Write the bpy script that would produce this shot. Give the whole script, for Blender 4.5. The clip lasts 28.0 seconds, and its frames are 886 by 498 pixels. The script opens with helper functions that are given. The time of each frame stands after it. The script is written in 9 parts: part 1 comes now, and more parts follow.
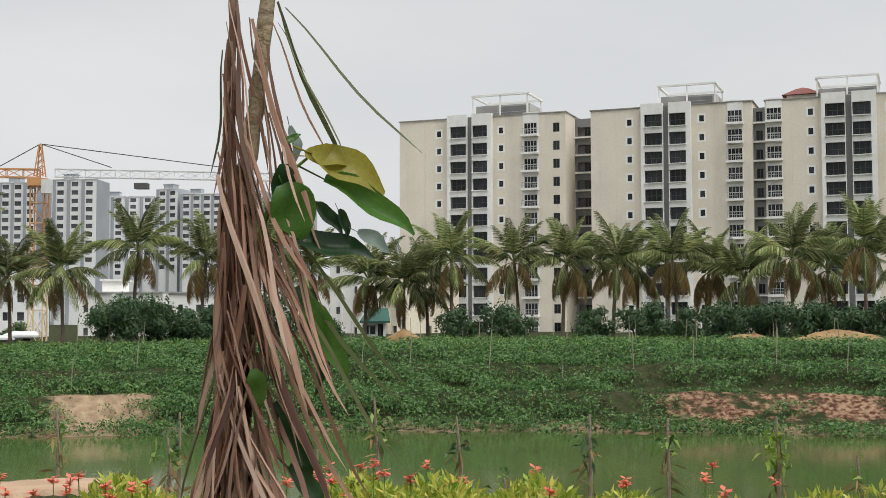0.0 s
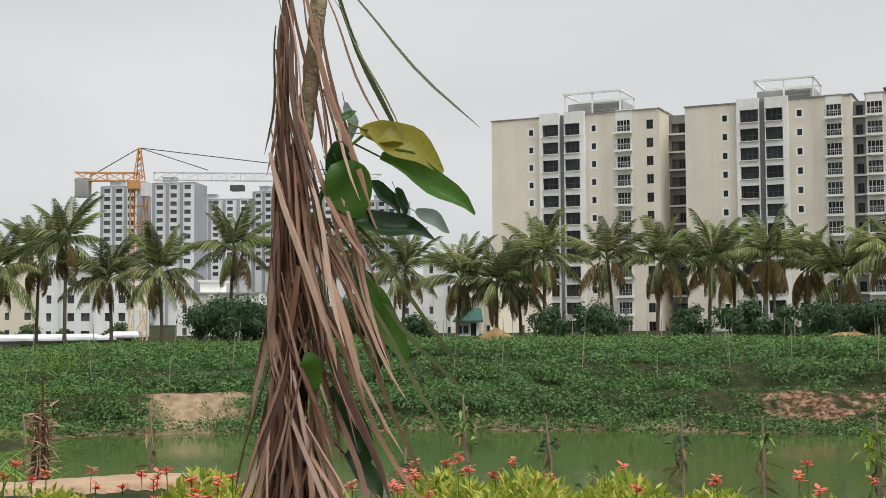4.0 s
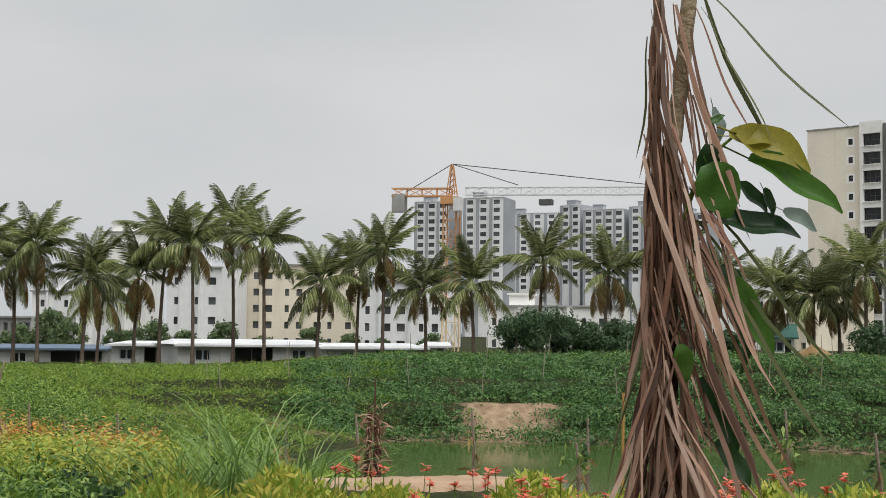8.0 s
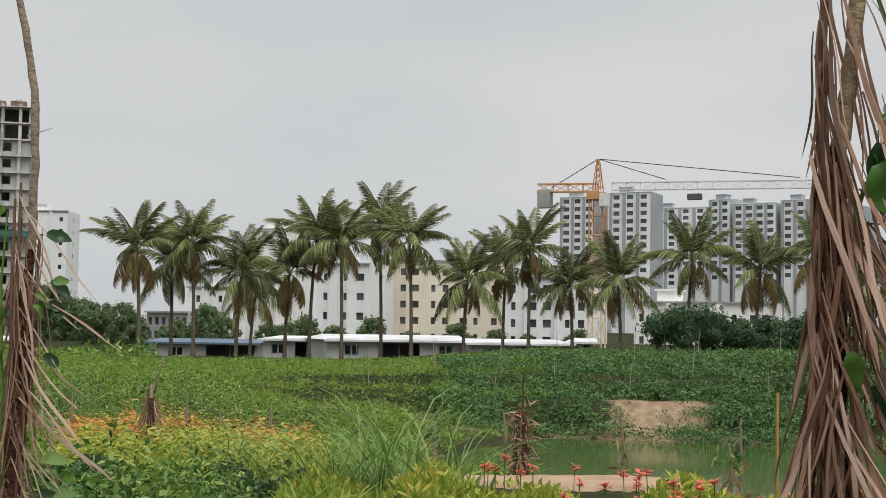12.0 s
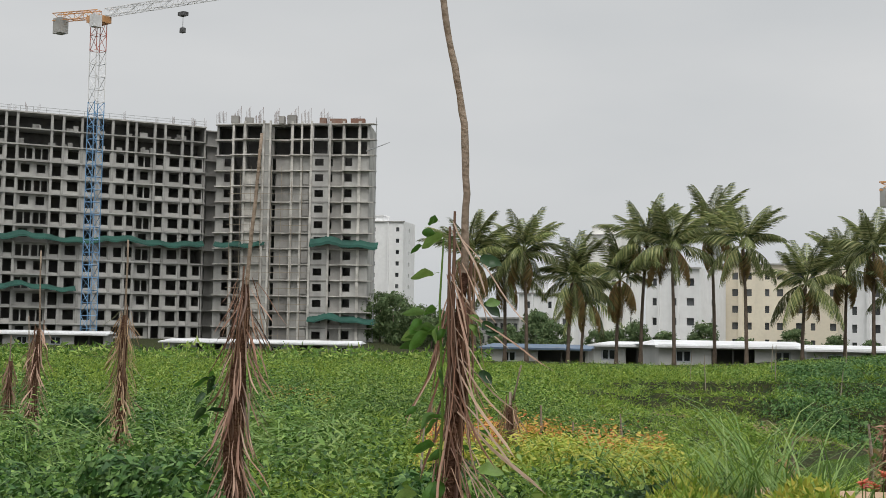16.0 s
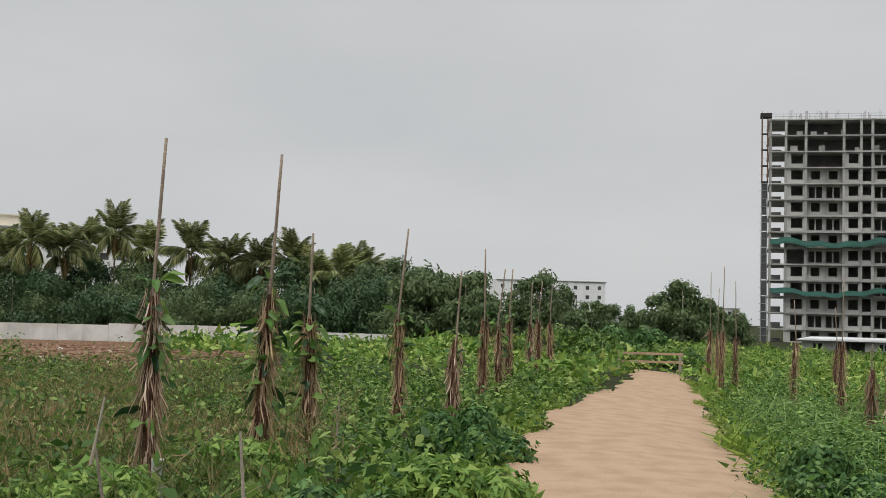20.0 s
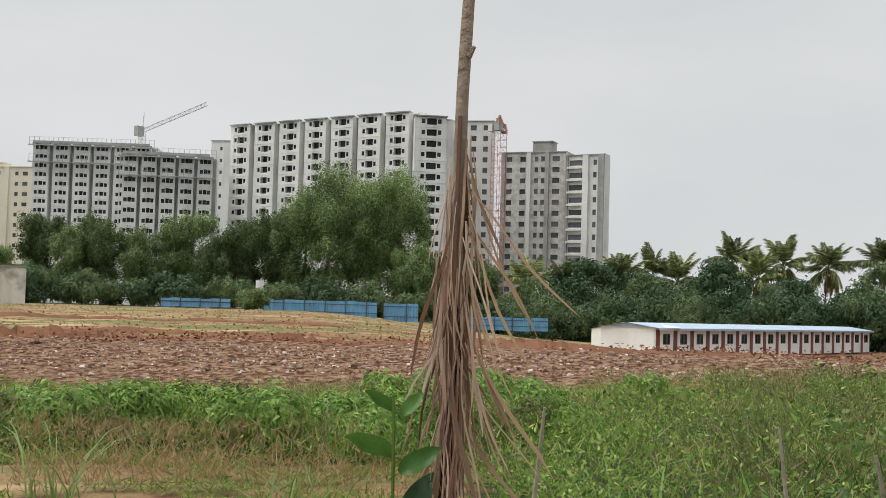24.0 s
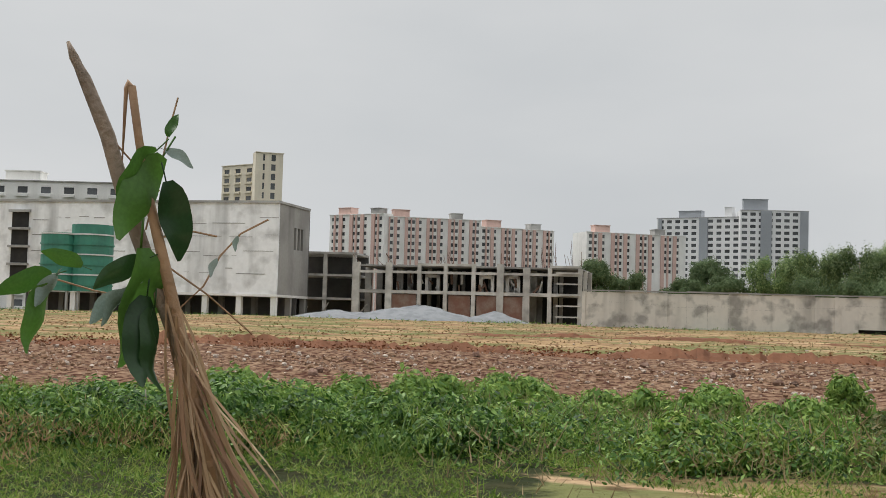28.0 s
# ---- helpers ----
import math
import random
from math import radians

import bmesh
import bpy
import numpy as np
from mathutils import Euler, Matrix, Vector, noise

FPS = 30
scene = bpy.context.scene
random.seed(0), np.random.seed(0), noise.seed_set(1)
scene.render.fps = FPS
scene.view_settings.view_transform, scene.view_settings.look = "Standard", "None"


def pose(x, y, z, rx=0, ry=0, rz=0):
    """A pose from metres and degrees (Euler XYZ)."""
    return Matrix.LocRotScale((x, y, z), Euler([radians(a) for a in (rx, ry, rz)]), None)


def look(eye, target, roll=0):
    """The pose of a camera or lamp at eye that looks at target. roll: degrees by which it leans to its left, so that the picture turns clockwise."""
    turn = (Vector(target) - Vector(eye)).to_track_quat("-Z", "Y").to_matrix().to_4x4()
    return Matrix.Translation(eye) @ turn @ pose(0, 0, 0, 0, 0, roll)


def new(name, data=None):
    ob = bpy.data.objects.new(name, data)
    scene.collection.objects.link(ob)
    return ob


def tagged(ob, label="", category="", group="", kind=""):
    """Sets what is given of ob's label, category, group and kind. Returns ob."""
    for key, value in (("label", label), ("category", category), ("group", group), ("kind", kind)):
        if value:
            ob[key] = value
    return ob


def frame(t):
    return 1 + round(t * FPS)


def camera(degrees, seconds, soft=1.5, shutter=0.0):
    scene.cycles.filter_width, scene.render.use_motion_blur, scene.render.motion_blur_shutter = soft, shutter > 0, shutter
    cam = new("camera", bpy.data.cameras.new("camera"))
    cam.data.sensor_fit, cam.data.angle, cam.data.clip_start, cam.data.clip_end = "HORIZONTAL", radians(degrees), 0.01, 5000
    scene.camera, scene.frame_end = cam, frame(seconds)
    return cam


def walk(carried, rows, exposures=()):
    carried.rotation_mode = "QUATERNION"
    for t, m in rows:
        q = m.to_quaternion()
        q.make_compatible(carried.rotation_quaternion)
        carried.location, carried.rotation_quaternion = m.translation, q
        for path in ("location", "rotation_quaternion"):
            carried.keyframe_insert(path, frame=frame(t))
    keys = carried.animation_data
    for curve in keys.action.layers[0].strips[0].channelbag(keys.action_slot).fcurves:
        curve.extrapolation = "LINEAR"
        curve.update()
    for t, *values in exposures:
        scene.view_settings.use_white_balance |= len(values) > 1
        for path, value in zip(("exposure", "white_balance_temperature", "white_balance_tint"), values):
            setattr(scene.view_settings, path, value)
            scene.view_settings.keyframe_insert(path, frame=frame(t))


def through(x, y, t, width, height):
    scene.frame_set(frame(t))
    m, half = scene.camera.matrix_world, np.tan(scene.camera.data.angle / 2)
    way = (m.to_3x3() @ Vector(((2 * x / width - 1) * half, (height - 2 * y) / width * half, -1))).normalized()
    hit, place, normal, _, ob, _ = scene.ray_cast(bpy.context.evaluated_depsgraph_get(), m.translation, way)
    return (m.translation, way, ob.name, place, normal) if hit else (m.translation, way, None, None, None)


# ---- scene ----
cam = camera(39.41, 28.0, soft=0.42)
walk(cam, [
    (0, pose(0.315, 0.325, 1.594, 93.30, 0.12, 0.09)),
    (0.5, pose(0.361, 0.377, 1.585, 93.33, 0.44, 0.36)),
    (1, pose(0.391, 0.427, 1.576, 93.43, 0.33, 0.49)),
    (1.5, pose(0.346, 0.380, 1.577, 93.52, 0.21, 0.53)),
    (2, pose(0.330, 0.356, 1.575, 93.45, 0.17, 0.65)),
    (2.5, pose(0.341, 0.375, 1.544, 93.76, 0.30, 0.84)),
    (3, pose(0.336, 0.389, 1.547, 93.40, 0.22, 1.06)),
    (3.5, pose(0.333, 0.362, 1.567, 93.52, 0.21, 1.37)),
    (4, pose(0.378, 0.420, 1.559, 93.30, 0.29, 4.42)),
    (4.5, pose(0.373, 0.399, 1.540, 93.49, -0.18, 11.27)),
    (6.5, pose(0.013, 0.679, 1.566, 93.54, -1.14, 17.78)),
    (7, pose(0.080, 0.460, 1.537, 93.61, -0.96, 17.95)),
    (7.5, pose(0.243, 0.278, 1.523, 93.89, -0.60, 18.33)),
    (8, pose(0.280, 0.241, 1.516, 93.89, -0.71, 18.52)),
    (8.5, pose(0.224, 0.268, 1.549, 93.66, -1.13, 18.47)),
    (9, pose(0.219, 0.271, 1.556, 93.55, -0.94, 18.77)),
    (9.5, pose(0.204, 0.281, 1.559, 93.70, -0.95, 18.86)),
    (10, pose(0.200, 0.286, 1.568, 93.86, -0.83, 19.39)),
    (10.5, pose(0.225, 0.256, 1.560, 93.38, -0.80, 19.68)),
    (11, pose(0.253, 0.257, 1.539, 93.31, -0.68, 20.13)),
    (11.5, pose(0.264, 0.251, 1.535, 93.49, -0.81, 21.59)),
    (12, pose(0.250, 0.259, 1.535, 93.60, -0.94, 25.25)),
    (12.5, pose(0.251, 0.271, 1.516, 93.81, -0.88, 27.46)),
    (14.5, pose(0.128, -0.045, 1.561, 93.33, -1.10, 32.33)),
    (15, pose(0.185, -0.130, 1.556, 93.77, -0.94, 36.83)),
    (15.5, pose(0.172, -0.129, 1.558, 93.55, -0.96, 38.99)),
    (16, pose(0.064, 0.006, 1.574, 93.60, -0.94, 40.30)),
    (16.5, pose(-0.013, 0.169, 1.570, 93.50, -0.66, 41.22)),
    (17, pose(-0.023, 0.225, 1.579, 93.52, -0.78, 42.80)),
    (17.5, pose(-0.046, 0.274, 1.582, 93.52, -0.94, 45.58)),
    (18, pose(-0.062, 0.304, 1.581, 93.28, -1.08, 49.05)),
    (18.5, pose(-0.039, 0.257, 1.569, 93.58, -1.24, 52.67)),
    (19, pose(-0.072, 0.253, 1.576, 93.80, -1.14, 60.10)),
    (19.5, pose(-0.004, 0.170, 1.578, 93.61, -1.35, 69.34)),
    (20, pose(-0.090, 0.120, 1.586, 93.18, -1.33, 78.66)),
    (20.5, pose(-0.101, 0.046, 1.585, 93.43, -1.38, 85.55)),
    (21, pose(-0.106, -0.044, 1.586, 93.45, -1.46, 90.98)),
    (21.5, pose(-0.114, -0.165, 1.574, 93.18, -1.61, 98.51)),
    (22, pose(-0.217, -0.216, 1.579, 93.21, -1.56, 108.37)),
    (22.5, pose(-0.217, -0.214, 1.574, 93.16, -1.69, 117.68)),
    (24.5, pose(0.018, -0.038, 1.525, 93.02, -1.51, 129.95)),
    (25, pose(0.010, -0.048, 1.524, 93.26, -1.44, 132.88)),
    (25.5, pose(0.005, -0.034, 1.521, 93.29, -1.38, 136.20)),
    (26, pose(0.002, -0.041, 1.506, 93.06, -1.38, 141.41)),
    (26.5, pose(0.078, -0.021, 1.516, 93.04, -1.56, 150.07)),
    (27, pose(-0.030, 0.150, 1.532, 93.29, -1.72, 157.60)),
    (27.5, pose(-0.106, 0.400, 1.527, 93.17, -1.71, 165.06)),
    (28, pose(-0.009, 0.626, 1.496, 93.20, -1.64, 170.05)),
], exposures=((0, 0.1), (4, 0.08), (7, -0.06), (12, -0.1), (17, -0.1), (20, -0.2), (22, -0.12), (25, 0.08), (26, 0.06), (27, -0.06), (28, -0.06)))

# world: an even overcast sky, brighter overhead than at the horizon
world = bpy.data.worlds.new("overcast_sky")
scene.world = world
world.use_nodes = True
wn, wl = world.node_tree.nodes, world.node_tree.links
wn.clear()
w_out, w_bg = wn.new("ShaderNodeOutputWorld"), wn.new("ShaderNodeBackground")
w_sky = wn.new("ShaderNodeTexSky")
w_sky.sky_type, w_sky.sun_disc = "NISHITA", False
w_sky.sun_elevation, w_sky.sun_rotation = radians(61), radians(130)
w_grey = wn.new("ShaderNodeHueSaturation")
w_grey.inputs["Saturation"].default_value, w_grey.inputs["Value"].default_value = 0.12, 0.08
w_co, w_map, w_sep = wn.new("ShaderNodeTexCoord"), wn.new("ShaderNodeMapping"), wn.new("ShaderNodeSeparateXYZ")
w_map.inputs["Scale"].default_value = (1.2, 1.2, 3.5)
w_noise = wn.new("ShaderNodeTexNoise")
w_noise.inputs["Scale"].default_value, w_noise.inputs["Detail"].default_value = 1.6, 5
w_cloud = wn.new("ShaderNodeValToRGB")
w_cloud.color_ramp.elements[0].position, w_cloud.color_ramp.elements[0].color = 0.3, (0.60, 0.625, 0.645, 1)
w_cloud.color_ramp.elements[1].position, w_cloud.color_ramp.elements[1].color = 0.72, (0.74, 0.75, 0.755, 1)
w_lift = wn.new("ShaderNodeMapRange")
w_lift.inputs["From Min"].default_value, w_lift.inputs["From Max"].default_value = 0.28, 1.0
w_lift.inputs["To Min"].default_value, w_lift.inputs["To Max"].default_value = 1.0, 2.3
w_mul, w_mix = wn.new("ShaderNodeVectorMath"), wn.new("ShaderNodeMix")
w_mul.operation, w_mix.data_type = "SCALE", "RGBA"
w_mix.inputs["Factor"].default_value = 0.9
wl.new(w_co.outputs["Generated"], w_map.inputs["Vector"])
wl.new(w_co.outputs["Generated"], w_sep.inputs["Vector"])
wl.new(w_map.outputs["Vector"], w_noise.inputs["Vector"])
wl.new(w_noise.outputs["Fac"], w_cloud.inputs["Fac"])
wl.new(w_sep.outputs["Z"], w_lift.inputs["Value"])
wl.new(w_cloud.outputs["Color"], w_mul.inputs[0])
wl.new(w_lift.outputs["Result"], w_mul.inputs["Scale"])
wl.new(w_sky.outputs["Color"], w_grey.inputs["Color"])
wl.new(w_grey.outputs["Color"], w_mix.inputs["A"])
wl.new(w_mul.outputs["Vector"], w_mix.inputs["B"])
wl.new(w_mix.outputs["Result"], w_bg.inputs["Color"])
wl.new(w_bg.outputs["Background"], w_out.inputs["Surface"])
w_bg.inputs["Strength"].default_value = 1.0
sun = new("sun", bpy.data.lights.new("sun", "SUN"))
sun.data.energy, sun.data.angle, sun.data.color = 2.3, radians(40), (1.0, 0.97, 0.92)
sun.matrix_world = look((26, -22, 62), (0, 0, 0))
scene.view_settings.exposure = 0.0

# ---- materials ----
def nodes_of(name):
    m = bpy.data.materials.new(name)
    m.use_nodes = True
    t = m.node_tree
    return m, t.nodes, t.links, t.nodes["Principled BSDF"]


def mix_rgb(n, l, a, b, fac, mode="MIX"):
    x = n.new("ShaderNodeMix")
    x.data_type, x.blend_type = "RGBA", mode
    for key, v in (("A", a), ("B", b), ("Factor", fac)):
        if isinstance(v, (int, float)):
            x.inputs[key].default_value = v
        elif isinstance(v, tuple):
            x.inputs[key].default_value = (*v, 1)
        else:
            l.new(v, x.inputs[key])
    return x.outputs["Result"]


def noise_fac(n, l, co, scale, lo=0.35, hi=0.65, detail=4, stretch=None, along=None):
    src = co
    if along is not None:
        mp = n.new("ShaderNodeMapping")
        mp.vector_type = "TEXTURE"
        mp.inputs["Rotation"].default_value = (0, 0, radians(along))
        mp.inputs["Scale"].default_value = stretch
        l.new(co, mp.inputs["Vector"])
        src = mp.outputs["Vector"]
    elif stretch:
        mp = n.new("ShaderNodeMapping")
        mp.inputs["Scale"].default_value = stretch
        l.new(co, mp.inputs["Vector"])
        src = mp.outputs["Vector"]
    t = n.new("ShaderNodeTexNoise")
    t.inputs["Scale"].default_value, t.inputs["Detail"].default_value = scale, detail
    l.new(src, t.inputs["Vector"])
    r = n.new("ShaderNodeMapRange")
    r.inputs["From Min"].default_value, r.inputs["From Max"].default_value = lo, hi
    l.new(t.outputs["Fac"], r.inputs["Value"])
    return r.outputs["Result"]


def surface(name, base, stain, big=0.3, fine=6.0, rough=0.85, metal=0.0, streak=0.0, speck=None, bump=0.2, vary=0.0, amount=0.7, coat=0.0, edge=(0.42, 0.62)):
    """A worn surface: broad stains, fine grain, rain streaks, a bump of its grain."""
    m, n, l, p = nodes_of(name)
    co = n.new("ShaderNodeTexCoord").outputs["Object"]
    f1 = noise_fac(n, l, co, big, edge[0], edge[1], 7)
    sc = n.new("ShaderNodeMath")
    sc.operation = "MULTIPLY"
    sc.inputs[1].default_value = amount
    l.new(f1, sc.inputs[0])
    c = mix_rgb(n, l, base, stain, sc.outputs[0])
    f2 = noise_fac(n, l, co, fine, 0.3, 0.7, 6)
    c = mix_rgb(n, l, c, tuple(0.72 * v for v in base), f2, "MIX") if speck is None else mix_rgb(n, l, c, speck, f2)
    if True:
        mixnode = c.node
        k = n.new("ShaderNodeMath")
        k.operation = "MULTIPLY"
        k.inputs[1].default_value = 0.35
        l.new(f2, k.inputs[0])
        l.new(k.outputs[0], mixnode.inputs["Factor"])
    if streak:
        f3 = noise_fac(n, l, co, 1.0, 0.5, 0.75, 5, (0.42, 0.42, 0.05))
        k = n.new("ShaderNodeMath")
        k.operation = "MULTIPLY"
        k.inputs[1].default_value = streak
        l.new(f3, k.inputs[0])
        c = mix_rgb(n, l, c, tuple(0.5 * v for v in stain), k.outputs[0])
    if vary:
        oi = n.new("ShaderNodeObjectInfo")
        k = n.new("ShaderNodeMapRange")
        k.inputs["To Min"].default_value, k.inputs["To Max"].default_value = 1 - vary, 1 + vary
        l.new(oi.outputs["Random"], k.inputs["Value"])
        vm = n.new("ShaderNodeVectorMath")
        vm.operation = "SCALE"
        l.new(c, vm.inputs[0])
        l.new(k.outputs["Result"], vm.inputs["Scale"])
        c = vm.outputs["Vector"]
    l.new(c, p.inputs["Base Color"])
    p.inputs["Roughness"].default_value, p.inputs["Metallic"].default_value = rough, metal
    p.inputs["Coat Weight"].default_value = coat
    if rough >= 0.95:
        p.inputs["Specular IOR Level"].default_value = 0.12
    if bump:
        b = n.new("ShaderNodeBump")
        b.inputs["Strength"].default_value, b.inputs["Distance"].default_value = bump, 0.02
        l.new(f2, b.inputs["Height"])
        l.new(b.outputs["Normal"], p.inputs["Normal"])
    return m


def leafy(name, stops, rough=0.55, through=0.25, by_object=False, vary=0.0):
    """Leaves: one of several hues for each blade, gloss, and some light through the blade."""
    m, n, l, p = nodes_of(name)
    src = n.new("ShaderNodeObjectInfo").outputs["Random"] if by_object else n.new("ShaderNodeNewGeometry").outputs["Random Per Island"]
    r = n.new("ShaderNodeValToRGB")
    e = r.color_ramp.elements
    e[0].position, e[0].color = 0, (*stops[0], 1)
    e[1].position, e[1].color = 1, (*stops[-1], 1)
    for i, s in enumerate(stops[1:-1]):
        k = e.new((i + 1) / (len(stops) - 1))
        k.color = (*s, 1)
    l.new(src, r.inputs["Fac"])
    co = n.new("ShaderNodeTexCoord").outputs["Object"]
    f = noise_fac(n, l, co, 1.0, 0.35, 0.65, 4, (110, 110, 5)) if by_object else noise_fac(n, l, co, 0.35, 0.3, 0.7)
    k = n.new("ShaderNodeMath")
    k.operation = "MULTIPLY"
    k.inputs[1].default_value = 0.4
    l.new(f, k.inputs[0])
    dark = n.new("ShaderNodeVectorMath")
    dark.operation = "SCALE"
    dark.inputs["Scale"].default_value = 0.55
    l.new(r.outputs["Color"], dark.inputs[0])
    c = mix_rgb(n, l, r.outputs["Color"], dark.outputs["Vector"], k.outputs[0])
    if vary:
        oi, kr, vm = n.new("ShaderNodeObjectInfo"), n.new("ShaderNodeMapRange"), n.new("ShaderNodeVectorMath")
        kr.inputs["To Min"].default_value, kr.inputs["To Max"].default_value = 1 - vary, 1 + vary
        vm.operation = "SCALE"
        l.new(oi.outputs["Random"], kr.inputs["Value"])
        l.new(c, vm.inputs[0])
        l.new(kr.outputs["Result"], vm.inputs["Scale"])
        c = vm.outputs["Vector"]
    l.new(c, p.inputs["Base Color"])
    p.inputs["Roughness"].default_value = rough
    p.inputs["Specular IOR Level"].default_value = 0.3 if rough < 0.9 else 0.1
    tr = n.new("ShaderNodeBsdfTranslucent")
    l.new(c, tr.inputs["Color"])
    mx = n.new("ShaderNodeMixShader")
    mx.inputs[0].default_value = through
    l.new(p.outputs["BSDF"], mx.inputs[1])
    l.new(tr.outputs["BSDF"], mx.inputs[2])
    l.new(mx.outputs[0], n["Material Output"].inputs["Surface"])
    return m


M = {}
M["beige"] = surface("beige_paint", (0.79, 0.725, 0.61), (0.67, 0.61, 0.51), 0.15, 3, 0.9, streak=0.25, bump=0.05)
M["white"] = surface("white_paint", (0.86, 0.85, 0.82), (0.72, 0.71, 0.68), 0.2, 4, 0.85, streak=0.25, bump=0.05)
# Grey paint; on the link blocks it is recess shade put into colour.
M["grey_paint_and_shade"] = surface("grey_paint_and_shade", (0.22, 0.22, 0.22), (0.15, 0.15, 0.15), 0.2, 4, 0.85, bump=0.05)
M["concrete"] = surface("bare_concrete", (0.425, 0.42, 0.40), (0.265, 0.26, 0.25), 0.25, 3, 0.95, streak=0.4, vary=0.15)
# Weathered tone; recesses and the hall's side wear it as painted shade.
M["concrete_dark"] = surface("weathered_and_shade_concrete", (0.37, 0.36, 0.34), (0.23, 0.22, 0.21), 0.25, 3, 0.95, streak=0.4, vary=0.15)
M["plaster"] = surface("stained_white_plaster", (0.93, 0.94, 0.95), (0.50, 0.50, 0.49), 0.35, 1.6, 0.9, streak=0.6, amount=0.85, edge=(0.5, 0.66))
M["raw_white"] = surface("unpainted_white_render", (0.78, 0.77, 0.74), (0.60, 0.59, 0.57), 0.12, 2, 0.9, streak=0.35, bump=0.05)
M["pink"] = surface("pink_paint", (0.66, 0.46, 0.40), (0.56, 0.39, 0.34), 0.1, 2, 0.9, streak=0.2, bump=0.05)
M["cream"] = surface("cream_paint", (0.80, 0.73, 0.59), (0.68, 0.61, 0.49), 0.1, 2, 0.9, streak=0.2, bump=0.05)
# Both greys have the haze of distance put into the paint colour.
M["haze_white"] = surface("pale_haze_tinted_paint", (0.82, 0.82, 0.82), (0.74, 0.74, 0.74), 0.05, 1, 0.9, streak=0.15, bump=0.0)
M["haze_grey"] = surface("mid_haze_tinted_paint", (0.36, 0.38, 0.41), (0.30, 0.32, 0.34), 0.05, 1, 0.9, bump=0.0)
M["glass"] = surface("dark_window_glass", (0.022, 0.025, 0.028), (0.05, 0.053, 0.055), 0.5, 2, 0.12, bump=0.0, vary=0.6)
M["glass"].node_tree.nodes["Principled BSDF"].inputs["Specular IOR Level"].default_value = 0.22
# Glass colour is lifted to grey, with distance haze mixed in.
M["far_glass"] = surface("haze_lifted_window_glass", (0.09, 0.095, 0.10), (0.05, 0.053, 0.056), 0.5, 2, 0.2, bump=0.0, vary=0.5)
# Room linings are coloured dark in place of the shade inside rooms.
M["hole"] = surface("shade_dark_room_lining", (0.16, 0.155, 0.15), (0.1, 0.1, 0.1), 0.5, 2, 0.95, bump=0.0)
M["frame_white"] = surface("white_window_frame", (0.68, 0.66, 0.62), (0.55, 0.53, 0.5), 0.6, 6, 0.6, bump=0.0)
M["frame_dark"] = surface("dark_window_frame", (0.08, 0.075, 0.07), (0.05, 0.05, 0.05), 0.6, 6, 0.5, bump=0.0)
M["steel"] = surface("galvanised_steel", (0.45, 0.46, 0.46), (0.3, 0.3, 0.3), 0.6, 8, 0.45, 0.7, bump=0.0)
M["red_tile"] = surface("red_roof_tile", (0.20, 0.06, 0.042), (0.13, 0.045, 0.035), 0.8, 5, 0.8)
M["crane_orange"] = surface("orange_crane_paint", (0.60, 0.30, 0.12), (0.46, 0.25, 0.13), 0.8, 5, 0.55, bump=0.0)
M["crane_yellow"] = surface("pale_yellow_crane_paint", (0.68, 0.52, 0.30), (0.55, 0.42, 0.26), 0.8, 5, 0.55, bump=0.0)
M["crane_white"] = surface("white_crane_paint", (0.70, 0.70, 0.70), (0.55, 0.55, 0.55), 0.8, 5, 0.55, bump=0.0)
M["crane_blue"] = surface("blue_crane_paint", (0.16, 0.32, 0.52), (0.12, 0.24, 0.4), 0.8, 5, 0.55, bump=0.0)
M["crane_red"] = surface("red_crane_paint", (0.50, 0.16, 0.12), (0.4, 0.14, 0.1), 0.8, 5, 0.55, bump=0.0)
M["net"] = surface("green_safety_net", (0.02, 0.085, 0.065), (0.012, 0.05, 0.04), 0.5, 5, 0.9)
M["rust"] = surface("rusty_steel", (0.16, 0.09, 0.06), (0.10, 0.06, 0.04), 1, 8, 0.9)
M["sheet_white"] = surface("white_roof_sheet", (0.66, 0.67, 0.68), (0.48, 0.48, 0.48), 0.4, 3, 0.5, bump=0.0)
M["sheet_blue"] = surface("blue_metal_sheet", (0.14, 0.36, 0.58), (0.10, 0.26, 0.44), 0.6, 3, 0.5, bump=0.0, vary=0.12)
M["brick"] = surface("red_brick_infill", (0.22, 0.12, 0.09), (0.30, 0.24, 0.2), 0.7, 5, 0.95)
M["bark"] = surface("palm_bark", (0.17, 0.13, 0.10), (0.09, 0.075, 0.06), 3, 14, 0.95, bump=0.6)
M["pale_bark"] = surface("pale_tree_bark", (0.34, 0.29, 0.23), (0.22, 0.19, 0.15), 2, 14, 0.95, bump=0.4)
M["stake"] = surface("weathered_stake_bark", (0.29, 0.225, 0.17), (0.17, 0.13, 0.10), 5, 40, 0.9, bump=0.4, streak=0.3)
M["tan_rib"] = surface("tan_dry_rib", (0.36, 0.22, 0.12), (0.22, 0.13, 0.075), 8, 40, 0.7, bump=0.3)
M["stake_pale"] = surface("mottled_stem_bark", (0.30, 0.24, 0.15), (0.18, 0.14, 0.09), 12, 50, 0.9, bump=0.4)
M["orange_pole"] = surface("orange_marker_paint", (0.42, 0.24, 0.06), (0.32, 0.18, 0.05), 4, 20, 0.6)
M["rock"] = surface("rubble_stone", (0.27, 0.18, 0.14), (0.15, 0.085, 0.06), 1.5, 9, 0.95, bump=0.5, vary=0.5)
